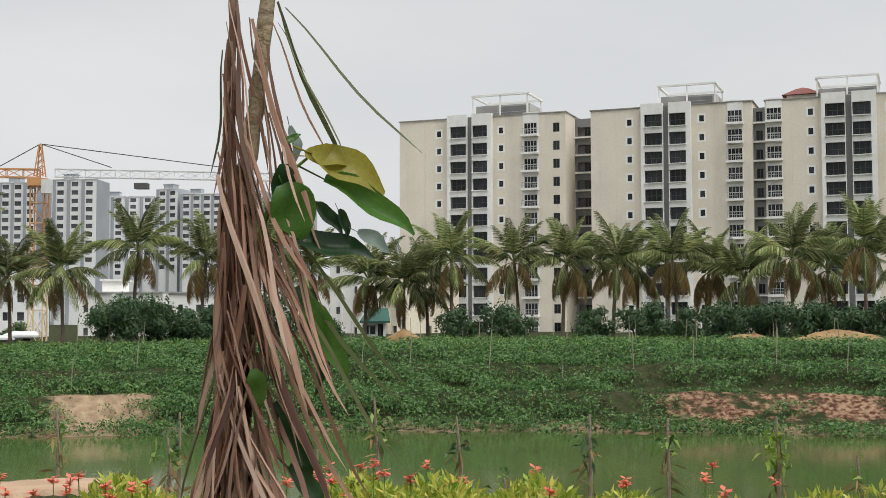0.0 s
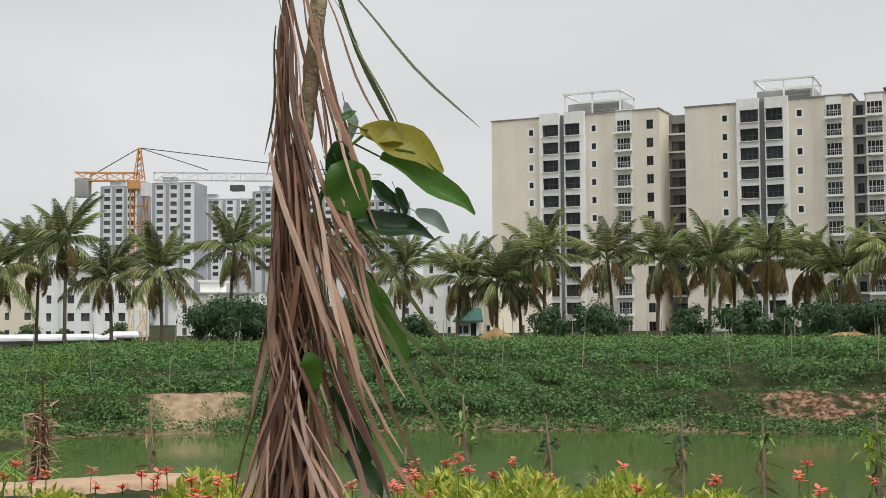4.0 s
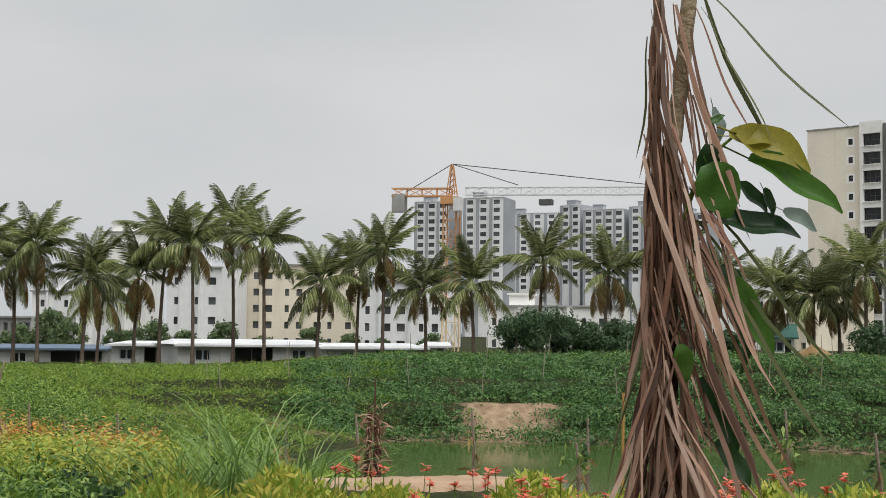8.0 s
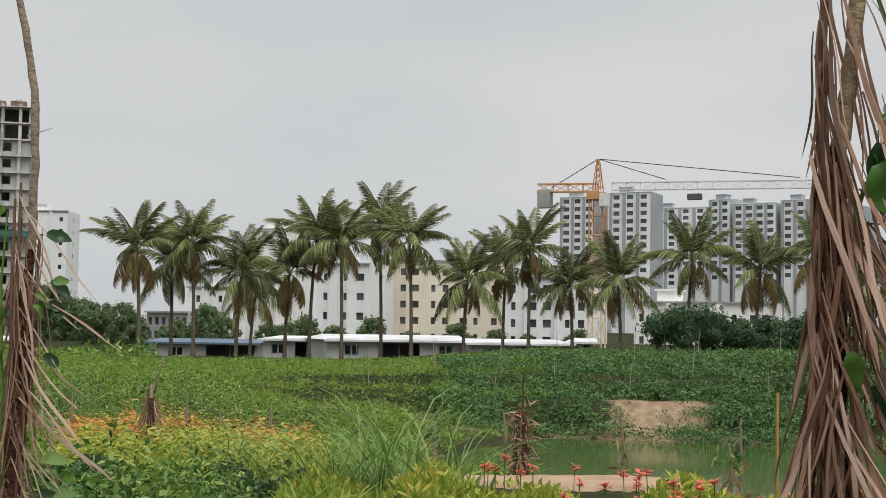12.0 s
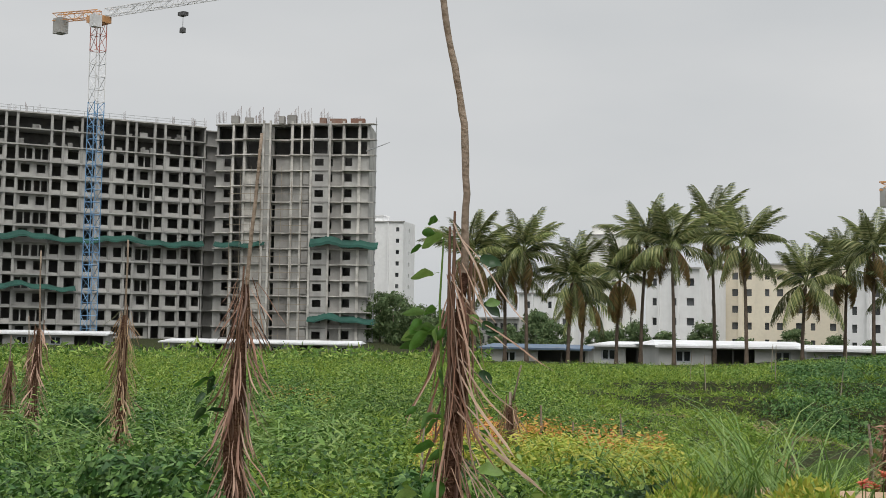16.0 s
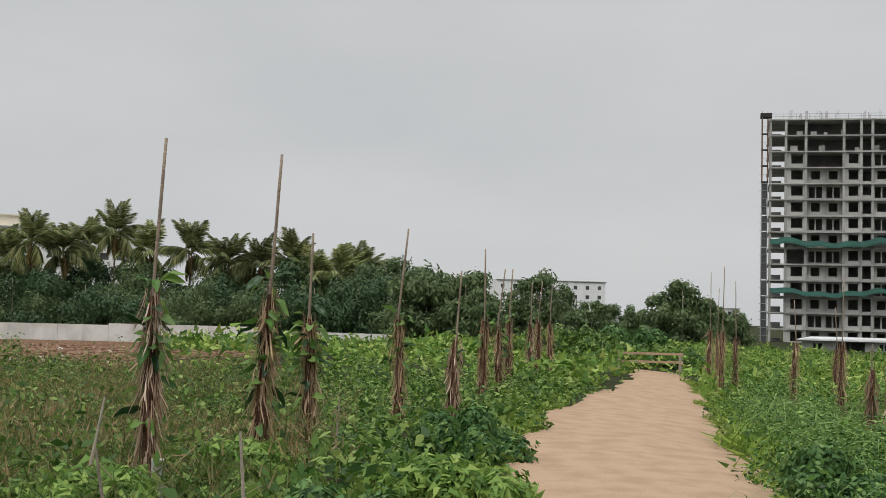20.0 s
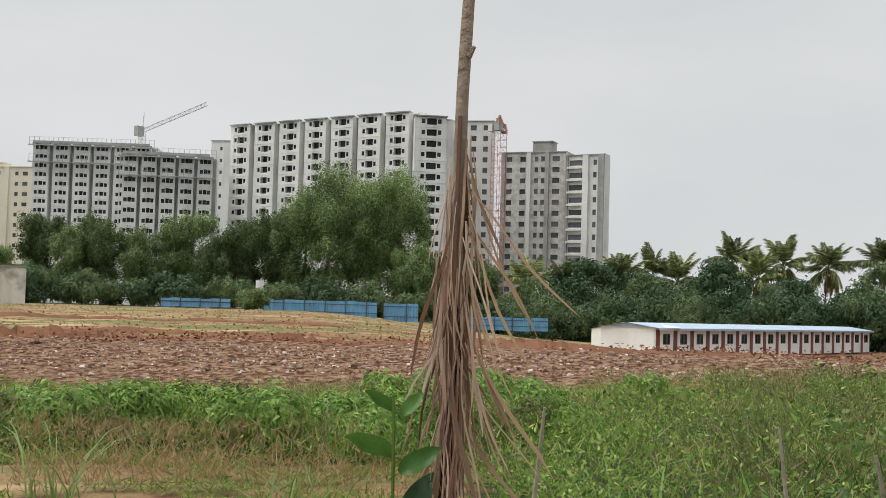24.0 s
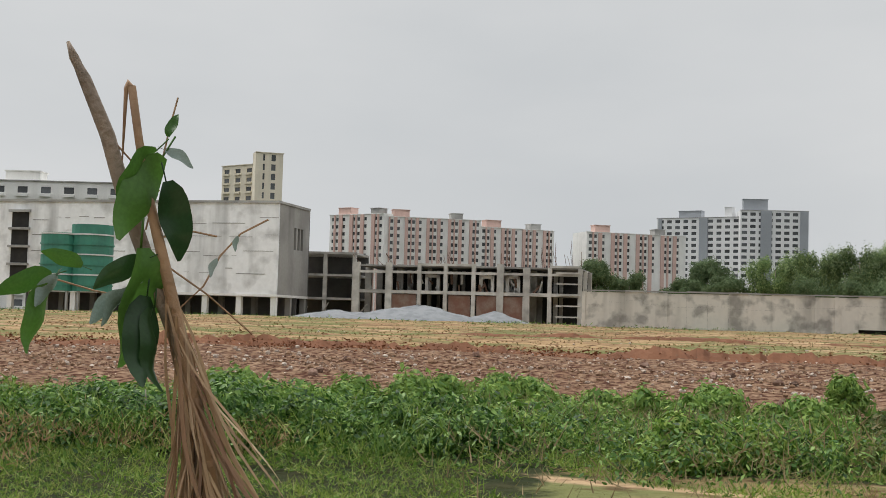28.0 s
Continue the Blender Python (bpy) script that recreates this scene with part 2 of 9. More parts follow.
M["gravel"] = surface("grey_crushed_stone", (0.27, 0.28, 0.29), (0.18, 0.19, 0.2), 1.0, 14, 0.95, bump=0.8)
M["sand"] = surface("sandy_path_earth", (0.44, 0.31, 0.21), (0.30, 0.20, 0.13), 2.4, 34, 0.97, bump=0.5, amount=0.6)
M["old_wall"] = surface("patched_site_wall_render", (0.66, 0.62, 0.56), (0.27, 0.255, 0.23), 0.6, 2.2, 0.95, streak=0.6, amount=0.9, edge=(0.49, 0.62), speck=(0.52, 0.50, 0.46), bump=0.4)
M["frame_concrete"] = surface("bare_frame_concrete", (0.60, 0.58, 0.54), (0.29, 0.275, 0.255), 0.6, 3, 0.95, streak=0.4, vary=0.15)
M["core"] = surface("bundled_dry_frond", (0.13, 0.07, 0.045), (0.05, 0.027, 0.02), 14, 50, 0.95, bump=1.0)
# Near-black: painted shade for rooms, and the hoist's own dark colour.
M["void"] = surface("black_hoist_and_room_shade", (0.05, 0.048, 0.045), (0.03, 0.03, 0.03), 0.5, 2, 0.95, bump=0.0)
M["dug"] = surface("tan_dug_earth", (0.30, 0.20, 0.10), (0.19, 0.115, 0.055), 1.2, 9, 0.97, bump=1.0)
M["tank"] = surface("black_plastic_tank", (0.05, 0.055, 0.055), (0.08, 0.08, 0.08), 2, 10, 0.6)
M["tarp"] = surface("blue_tarpaulin", (0.10, 0.15, 0.22), (0.07, 0.1, 0.15), 1, 6, 0.6)
M["shed_wall"] = surface("dull_shed_sheet", (0.52, 0.52, 0.51), (0.36, 0.36, 0.35), 0.3, 2, 0.8, streak=0.3, bump=0.0)
M["whitewash"] = surface("dull_whitewash", (0.64, 0.63, 0.60), (0.42, 0.41, 0.38), 0.3, 2.0, 0.9, streak=0.4, edge=(0.46, 0.62))
M["pale_blue"] = surface("faded_blue_roof_sheet", (0.40, 0.50, 0.62), (0.30, 0.38, 0.48), 0.6, 3, 0.5, bump=0.0)
M["cable"] = surface("dark_steel_cable", (0.12, 0.12, 0.12), (0.08, 0.08, 0.08), 1, 5, 0.6, 0.5, bump=0.0)
M["far_green"] = leafy("far_tree_leaf", [(0.065, 0.11, 0.045), (0.115, 0.175, 0.07), (0.19, 0.245, 0.11)], 0.7, 0.3)
M["tree_green"] = leafy("tree_leaf", [(0.055, 0.105, 0.036), (0.145, 0.215, 0.078), (0.33, 0.41, 0.165)], 0.6, 0.4, vary=0.4)
M["dark_green"] = leafy("dark_shrub_leaf", [(0.030, 0.065, 0.028), (0.050, 0.098, 0.040), (0.075, 0.13, 0.05)], 0.6, 0.15)
M["bank"] = leafy("creeper_leaf", [(0.026, 0.075, 0.02), (0.058, 0.145, 0.036), (0.105, 0.21, 0.056), (0.17, 0.285, 0.085)], 0.55, 0.25)
M["weed"] = leafy("weed_leaf", [(0.028, 0.072, 0.014), (0.07, 0.155, 0.026), (0.16, 0.265, 0.05), (0.31, 0.41, 0.11)], 0.5, 0.3)
M["lush"] = leafy("lush_weed_leaf", [(0.017, 0.053, 0.010), (0.05, 0.132, 0.021), (0.12, 0.235, 0.04), (0.28, 0.42, 0.11)], 0.45, 0.25)
M["grass"] = leafy("grass_blade", [(0.08, 0.16, 0.025), (0.15, 0.26, 0.036), (0.24, 0.345, 0.055), (0.40, 0.41, 0.14)], 0.6, 0.3)
M["brown_grass"] = leafy("brownish_meadow_blade", [(0.055, 0.09, 0.022), (0.09, 0.135, 0.034), (0.15, 0.175, 0.055), (0.23, 0.18, 0.085)], 0.6, 0.3)
M["bright_grass"] = leafy("bright_grass_blade", [(0.11, 0.20, 0.025), (0.20, 0.31, 0.04), (0.33, 0.42, 0.075)], 0.6, 0.3)
M["reed"] = leafy("pale_reed_blade", [(0.12, 0.22, 0.05), (0.19, 0.31, 0.08), (0.30, 0.40, 0.14)], 0.5, 0.3)
M["dry_grass"] = leafy("dry_grass_blade", [(0.17, 0.17, 0.07), (0.26, 0.20, 0.10), (0.34, 0.25, 0.14)], 0.7, 0.3)
M["canna"] = leafy("yellow_green_bed_leaf", [(0.17, 0.27, 0.03), (0.30, 0.39, 0.05), (0.46, 0.47, 0.08), (0.58, 0.50, 0.10)], 0.5, 0.3)
M["field_leaf"] = leafy("field_herb_leaf", [(0.05, 0.12, 0.02), (0.12, 0.235, 0.035), (0.23, 0.36, 0.06), (0.42, 0.51, 0.14)], 0.6, 0.3)
M["shard"] = leafy("broken_rubble_piece", [(0.17, 0.095, 0.06), (0.33, 0.22, 0.155), (0.46, 0.345, 0.265), (0.24, 0.15, 0.10), (0.70, 0.62, 0.54)], 0.95, 0.0)
M["clod"] = leafy("dry_earth_clod", [(0.18, 0.085, 0.042), (0.27, 0.165, 0.08), (0.36, 0.25, 0.135), (0.19, 0.18, 0.06)], 0.95, 0.0)
M["red_clod"] = leafy("red_earth_clod", [(0.17, 0.065, 0.035), (0.24, 0.105, 0.055), (0.30, 0.16, 0.085)], 0.95, 0.0)
M["red_seed"] = leafy("red_brown_seed_head", [(0.27, 0.17, 0.075), (0.36, 0.22, 0.11), (0.42, 0.31, 0.16)], 0.7, 0.3)
M["field_bush"] = leafy("field_bush_leaf", [(0.10, 0.20, 0.045), (0.19, 0.32, 0.065), (0.33, 0.45, 0.11)], 0.6, 0.35)
M["flower"] = leafy("orange_red_petal", [(0.66, 0.10, 0.06), (0.76, 0.17, 0.11), (0.82, 0.30, 0.22)], 0.5, 0.3)
M["orange_leaf"] = leafy("orange_bed_leaf", [(0.68, 0.38, 0.08), (0.66, 0.22, 0.10), (0.62, 0.45, 0.08), (0.60, 0.15, 0.09)], 0.5, 0.3)
# The palest stop paints glossy highlights into some leaflets.
M["frond"] = leafy("palm_frond_leaflet", [(0.065, 0.105, 0.04), (0.20, 0.24, 0.09), (0.52, 0.51, 0.24)], 0.42, 0.25, vary=0.45)
M["frond_old"] = leafy("ageing_palm_leaflet", [(0.17, 0.17, 0.06), (0.34, 0.26, 0.10), (0.28, 0.16, 0.07), (0.10, 0.13, 0.05)], 0.6, 0.3, vary=0.4)
M["strip"] = leafy("dry_frond_strip", [(0.13, 0.06, 0.04), (0.34, 0.19, 0.132), (0.49, 0.325, 0.245), (0.19, 0.09, 0.06), (0.60, 0.43, 0.335), (0.055, 0.025, 0.018), (0.40, 0.24, 0.168)], 0.6, 0.12, True)
M["strip_tan"] = leafy("tan_dry_frond_strip", [(0.36, 0.24, 0.14), (0.52, 0.36, 0.21), (0.24, 0.13, 0.08), (0.60, 0.45, 0.29), (0.15, 0.075, 0.045)], 0.6, 0.12, True)
M["strip_pink"] = leafy("pinkish_dry_frond_strip", [(0.47, 0.31, 0.22), (0.64, 0.47, 0.36), (0.31, 0.18, 0.12), (0.74, 0.59, 0.47), (0.18, 0.09, 0.06)], 0.6, 0.12, True)
M["strip_green"] = leafy("half_dry_green_strip", [(0.10, 0.13, 0.05), (0.16, 0.17, 0.08), (0.06, 0.08, 0.03)], 0.6, 0.12, True)
for fine_key in ("strip", "strip_tan", "strip_pink"):
    M[fine_key + "_fine"] = leafy("fine_" + fine_key, [(0.09, 0.042, 0.026), (0.24, 0.135, 0.085), (0.44, 0.29, 0.20), (0.14, 0.07, 0.045), (0.34, 0.21, 0.14)] if fine_key == "strip" else [(0.18, 0.095, 0.06), (0.43, 0.28, 0.195), (0.62, 0.455, 0.34), (0.28, 0.16, 0.105), (0.52, 0.36, 0.26)] if fine_key != "strip_tan" else [(0.20, 0.115, 0.065), (0.42, 0.28, 0.165), (0.56, 0.41, 0.26), (0.28, 0.165, 0.10)], 0.6, 0.1)
M["fig"] = leafy("glossy_green_leaf", [(0.045, 0.12, 0.02), (0.07, 0.17, 0.03), (0.10, 0.22, 0.04)], 0.35, 0.35, True)
M["fig_pale"] = leafy("pale_climber_leaf", [(0.14, 0.25, 0.06), (0.21, 0.33, 0.085), (0.11, 0.21, 0.06)], 0.45, 0.35, True)
M["fig_dark"] = leafy("dark_glossy_leaf", [(0.02, 0.055, 0.02), (0.035, 0.08, 0.025)], 0.3, 0.2, True)
M["fig_yellow"] = leafy("yellowing_leaf", [(0.36, 0.30, 0.04), (0.30, 0.27, 0.04)], 0.4, 0.4, True)
M["fig_grey"] = leafy("grey_green_leaf", [(0.22, 0.29, 0.25), (0.28, 0.34, 0.31)], 0.4, 0.3, True)


# ---- mesh helpers ----
class Shape:
    """Collects faces for one mesh."""

    def __init__(self):
        self.v, self.f = [], []

    def add(self, verts, faces):
        k = len(self.v)
        self.v += [tuple(p) for p in verts]
        self.f += [tuple(i + k for i in q) for q in faces]

    def quad(self, a, b, c, d):
        self.add((a, b, c, d), ((0, 1, 2, 3),))

    def box(self, x0, x1, y0, y1, z0, z1):
        self.add([(x, y, z) for z in (z0, z1) for x, y in ((x0, y0), (x1, y0), (x1, y1), (x0, y1))],
                 ((3, 2, 1, 0), (4, 5, 6, 7), (0, 1, 5, 4), (1, 2, 6, 5), (2, 3, 7, 6), (3, 0, 4, 7)))

    def plate(self, xs, zs, solid, y0, y1):
        """A flat grille: the solid cells of a grid, as one connected body."""
        for i in range(len(xs) - 1):
            for j in range(len(zs) - 1):
                if not solid(i, j):
                    continue
                a, b, c, d = xs[i], xs[i + 1], zs[j], zs[j + 1]
                self.quad((a, y0, c), (b, y0, c), (b, y0, d), (a, y0, d))
                for di, dj, q in ((-1, 0, ((a, y0, c), (a, y0, d), (a, y1, d), (a, y1, c))), (1, 0, ((b, y0, d), (b, y0, c), (b, y1, c), (b, y1, d))),
                                  (0, -1, ((b, y0, c), (a, y0, c), (a, y1, c), (b, y1, c))), (0, 1, ((a, y0, d), (b, y0, d), (b, y1, d), (a, y1, d)))):
                    u, w = i + di, j + dj
                    if not (0 <= u < len(xs) - 1 and 0 <= w < len(zs) - 1 and solid(u, w)):
                        self.quad(*q)

    def tube(self, path, radii, sides=6, cap=True):
        path = [Vector(p) for p in path]
        k0 = len(self.v)
        for i, p in enumerate(path):
            d = (path[min(i + 1, len(path) - 1)] - path[max(i - 1, 0)]).normalized()
            a = d.orthogonal().normalized() if abs(d.z) < 0.9 else Vector((1, 0, 0)) - d * d.x
            a.normalize()
            b = d.cross(a)
            for s in range(sides):
                t = 2 * math.pi * s / sides
                self.v.append(tuple(p + (a * math.cos(t) + b * math.sin(t)) * radii[i]))
        for i in range(len(path) - 1):
            for s in range(sides):
                a, b = k0 + i * sides + s, k0 + i * sides + (s + 1) % sides
                self.f.append((a, b, b + sides, a + sides))
        if cap:
            self.f.append(tuple(k0 + s for s in reversed(range(sides))))
            self.f.append(tuple(k0 + (len(path) - 1) * sides + s for s in range(sides)))

    def mesh(self, name, mat, smooth=False):
        me = bpy.data.meshes.new(name)
        seen, to, verts = {}, [], []
        for p in self.v:
            key = (round(p[0], 3), round(p[1], 3), round(p[2], 3))
            if key not in seen:
                seen[key] = len(verts)
                verts.append(p)
            to.append(seen[key])
        faces = [tuple(dict.fromkeys(to[i] for i in q)) for q in self.f]
        me.from_pydata(verts, [], [q for q in faces if len(q) > 2])
        me.materials.append(mat)
        if smooth:
            me.polygons.foreach_set("use_smooth", [True] * len(me.polygons))
        me.update()
        return me


def part(name, shape, mat, parent, label="", m=None, smooth=False):
    """One mesh object under a thing or a part."""
    me = shape if isinstance(shape, bpy.types.Mesh) else shape.mesh(name, mat, smooth)
    ob = new(name, me)
    ob.parent = parent
    if m is not None:
        ob.matrix_basis = m
    if label:
        ob["label"] = label
    return ob


def thing(name, label, category, m=None, group="", kind=""):
    ob = new(name)
    ob.empty_display_size = 0.2
    if m is not None:
        ob.matrix_basis = m
    return tagged(ob, label, category, group, kind)


def blades(name, mat, base, heading, up, length, width, droop, tri=False):
    """Many pointed leaves in one mesh, one quad each: numpy arrays of N rows."""
    n = len(base)
    heading = heading / np.linalg.norm(heading, axis=1, keepdims=True)
    side = np.cross(heading, up)
    side /= np.linalg.norm(side, axis=1, keepdims=True) + 1e-9
    L, W = length[:, None], width[:, None]
    mid = base + heading * L * 0.45
    tip = base + heading * L
    tip[:, 2] -= droop * length
    k = 3 if tri else 4
    v = np.stack([base + side * W / 2, tip, base - side * W / 2] if tri else [base, mid + side * W / 2, tip, mid - side * W / 2], 1).reshape(-1, 3)
    me = bpy.data.meshes.new(name)
    me.vertices.add(k * n)
    me.vertices.foreach_set("co", v.astype(np.float32).ravel())
    me.loops.add(k * n)
    me.loops.foreach_set("vertex_index", np.arange(k * n, dtype=np.int32))
    me.polygons.add(n)
    me.polygons.foreach_set("loop_start", np.arange(0, k * n, k, dtype=np.int32))
    me.materials.append(mat)
    me.update(calc_edges=True)
    me.validate()
    return me


rng = np.random.default_rng(7)


def random_dirs(n, lift=0.0, flat=1.0):
    d = rng.normal(size=(n, 3))
    d[:, 2] = d[:, 2] * flat + lift
    return d / np.linalg.norm(d, axis=1, keepdims=True)


# ---- plan ----
EYE = 1.55


def polar(az, d):
    """A place by its bearing to the left of +y in degrees and its distance."""
    return -math.sin(radians(az)) * d, math.cos(radians(az)) * d


RINGS = [0, 9, 13, 18, 26, 36, 45, 51, 57, 74, 95, 130, 210, 2600]
BEARINGS = [-180, -75, -55, 8, 14, 19, 30, 37, 60, 72, 90, 120, 135, 180]
LEVEL = [0] * 14
LAKE = [0, 0, -0.5, -1.3, -2.9, -3.2, -2.45, -0.95, 0.15, 0.2, 0.2, -0.2, -0.4, 0]
LAKE_SIDE = [0, 0, 0.0, -0.9, -2.8, -3.1, -2.45, -1.0, -0.05, 0.0, 0.0, -0.5, -0.6, 0]
LAKE_END = [0, 0, -0.1, -0.5, -1.5, -1.75, -1.5, -1.0, -0.8, -0.92, -1.05, -2.2, -1.6, 0]
MEADOW = [0, 0, -0.1, -0.3, -0.5, -0.55, -0.65, -0.7, -0.78, -0.9, -1.0, -2.6, -1.5, 0]
LANE = [0, 0, 0, 0, 0, 0, 0, 0, 0, 0, -0.3, -0.8, -1, 0]
RUBBLE = [0, 0, 0, -0.05, 0.0, 0.5, 0.2, 0.0, -0.3, -0.9, -1.3, -2.2, -2.4, 0]
GRADED = [0, 0, 0, -0.1, -0.1, 0.45, 0.5, 0.58, 0.65, 0.8, 1.0, 1.15, 0.9, 0]
TABLE = np.array([GRADED, LEVEL, LAKE, LAKE, LAKE_SIDE, LAKE_SIDE, LAKE_END, MEADOW, MEADOW, LANE, RUBBLE, RUBBLE, GRADED, GRADED])
TABLE[0, :] = GRADED


def ground_np(x, y):
    az = np.degrees(np.arctan2(-x, y))
    r = np.hypot(x, y)
    i = np.clip(np.searchsorted(BEARINGS, az, side="right") - 1, 0, len(BEARINGS) - 2)
    j = np.clip(np.searchsorted(RINGS, r, side="right") - 1, 0, len(RINGS) - 2)
    B, Q = np.array(BEARINGS, float), np.array(RINGS, float)
    s = np.clip((az - B[i]) / (B[i + 1] - B[i]), 0, 1)
    t = np.clip((r - Q[j]) / (Q[j + 1] - Q[j]), 0, 1)
    s = s * s * (3 - 2 * s)
    z = (TABLE[i, j] * (1 - s) + TABLE[i + 1, j] * s) * (1 - t) + (TABLE[i, j + 1] * (1 - s) + TABLE[i + 1, j + 1] * s) * t
    w = np.clip((r - 5) / 20, 0, 1) * np.clip((400 - r) / 200, 0, 1)
    w = w * np.where(x < 0, np.clip((np.abs(0.3486 * x + 0.9373 * y) - 1.2) / 4, 0.12, 1), 1)
    r_in = np.clip((r - 45.5) / 1.5, 0, 1) * np.clip((58 - r) / 2, 0, 1) * np.clip((34 - az) / 4, 0, 1) * np.clip((az + 60) / 5, 0, 1)
    z = z + r_in * 0.36 * np.sin(r * 1.45 + 0.35 * np.sin(az * 0.3))
    return z + w * (0.07 * np.sin(x * 0.9 + 1.3 * np.sin(y * 0.31)) * np.cos(y * 0.7 + np.sin(x * 0.23)) + 0.05 * np.sin(x * 2.1 + y * 1.7))


def gz(x, y):
    return float(ground_np(np.array([float(x)]), np.array([float(y)]))[0])


BED_X, BED_Y = 0.30, 0.27


def by_pond(az, d):
    """A place near the flower bed, by its bearing and distance, shifted to fit the camera's first position."""
    x, y = polar(az, d)
    return x + BED_X, y + BED_Y


def on_ground(az, d, sink=0.0):
    x, y = polar(az, d)
    return x, y, gz(x, y) - sink


# ---- ground, water, path ----
def ground_material():
    m, n, l, p = nodes_of("mixed_ground")
    co = n.new("ShaderNodeTexCoord").outputs["Object"]
    at = n.new("ShaderNodeVertexColor")
    at.layer_name = "cover"
    sep = n.new("ShaderNodeSeparateColor")
    l.new(at.outputs["Color"], sep.inputs["Color"])
    fine, broad = noise_fac(n, l, co, 2.2, 0.35, 0.65, 8), noise_fac(n, l, co, 0.16, 0.35, 0.65)
    # Soil darkened so that gaps between plants look shaded.
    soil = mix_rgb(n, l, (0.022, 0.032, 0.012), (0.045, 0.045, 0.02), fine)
    red = mix_rgb(n, l, (0.205, 0.118, 0.073), (0.30, 0.20, 0.13), fine)
    tan = mix_rgb(n, l, (0.36, 0.245, 0.13), (0.24, 0.145, 0.08), noise_fac(n, l, co, 1.0, 0.42, 0.58, 5, (14.0, 1.9, 1.0), -30))
    green = noise_fac(n, l, co, 1.0, 0.46, 0.56, 6, (9.0, 2.6, 1.0), -30)
    tan = mix_rgb(n, l, tan, (0.16, 0.165, 0.065), green)
    tan = mix_rgb(n, l, tan, (0.46, 0.32, 0.19), noise_fac(n, l, co, 1.0, 0.56, 0.66, 7, (11.0, 0.8, 1.0), -33))
    tan = mix_rgb(n, l, tan, (0.09, 0.045, 0.025), noise_fac(n, l, co, 1.6, 0.55, 0.7, 9))
    sand = mix_rgb(n, l, (0.34, 0.25, 0.165), (0.20, 0.135, 0.085), fine)

    def edge(s):
        a = n.new("ShaderNodeMath")
        a.operation = "ADD"
        l.new(s, a.inputs[0])
        k = n.new("ShaderNodeMath")
        k.operation = "MULTIPLY_ADD"
        k.inputs[1].default_value, k.inputs[2].default_value = 0.5, -0.25
        l.new(fine, k.inputs[0])
        l.new(k.outputs[0], a.inputs[1])
        r = n.new("ShaderNodeMapRange")
        r.inputs["From Min"].default_value, r.inputs["From Max"].default_value = 0.35, 0.65
        l.new(a.outputs[0], r.inputs["Value"])
        return r.outputs["Result"]
    rough = noise_fac(n, l, co, 5.5, 0.42, 0.6, 10)
    red = mix_rgb(n, l, red, (0.07, 0.028, 0.017), rough)
    k2 = red.node
    k2.inputs["Factor"].default_value = 0.25
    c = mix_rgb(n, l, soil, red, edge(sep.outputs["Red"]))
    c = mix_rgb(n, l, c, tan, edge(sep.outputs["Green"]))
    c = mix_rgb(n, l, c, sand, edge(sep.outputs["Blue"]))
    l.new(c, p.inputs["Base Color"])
    p.inputs["Roughness"].default_value = 0.97
    p.inputs["Specular IOR Level"].default_value = 0.1
    b = n.new("ShaderNodeBump")
    b.inputs["Strength"].default_value, b.inputs["Distance"].default_value = 0.7, 0.15
    l.new(fine, b.inputs["Height"])
    l.new(b.outputs["Normal"], p.inputs["Normal"])
    return m


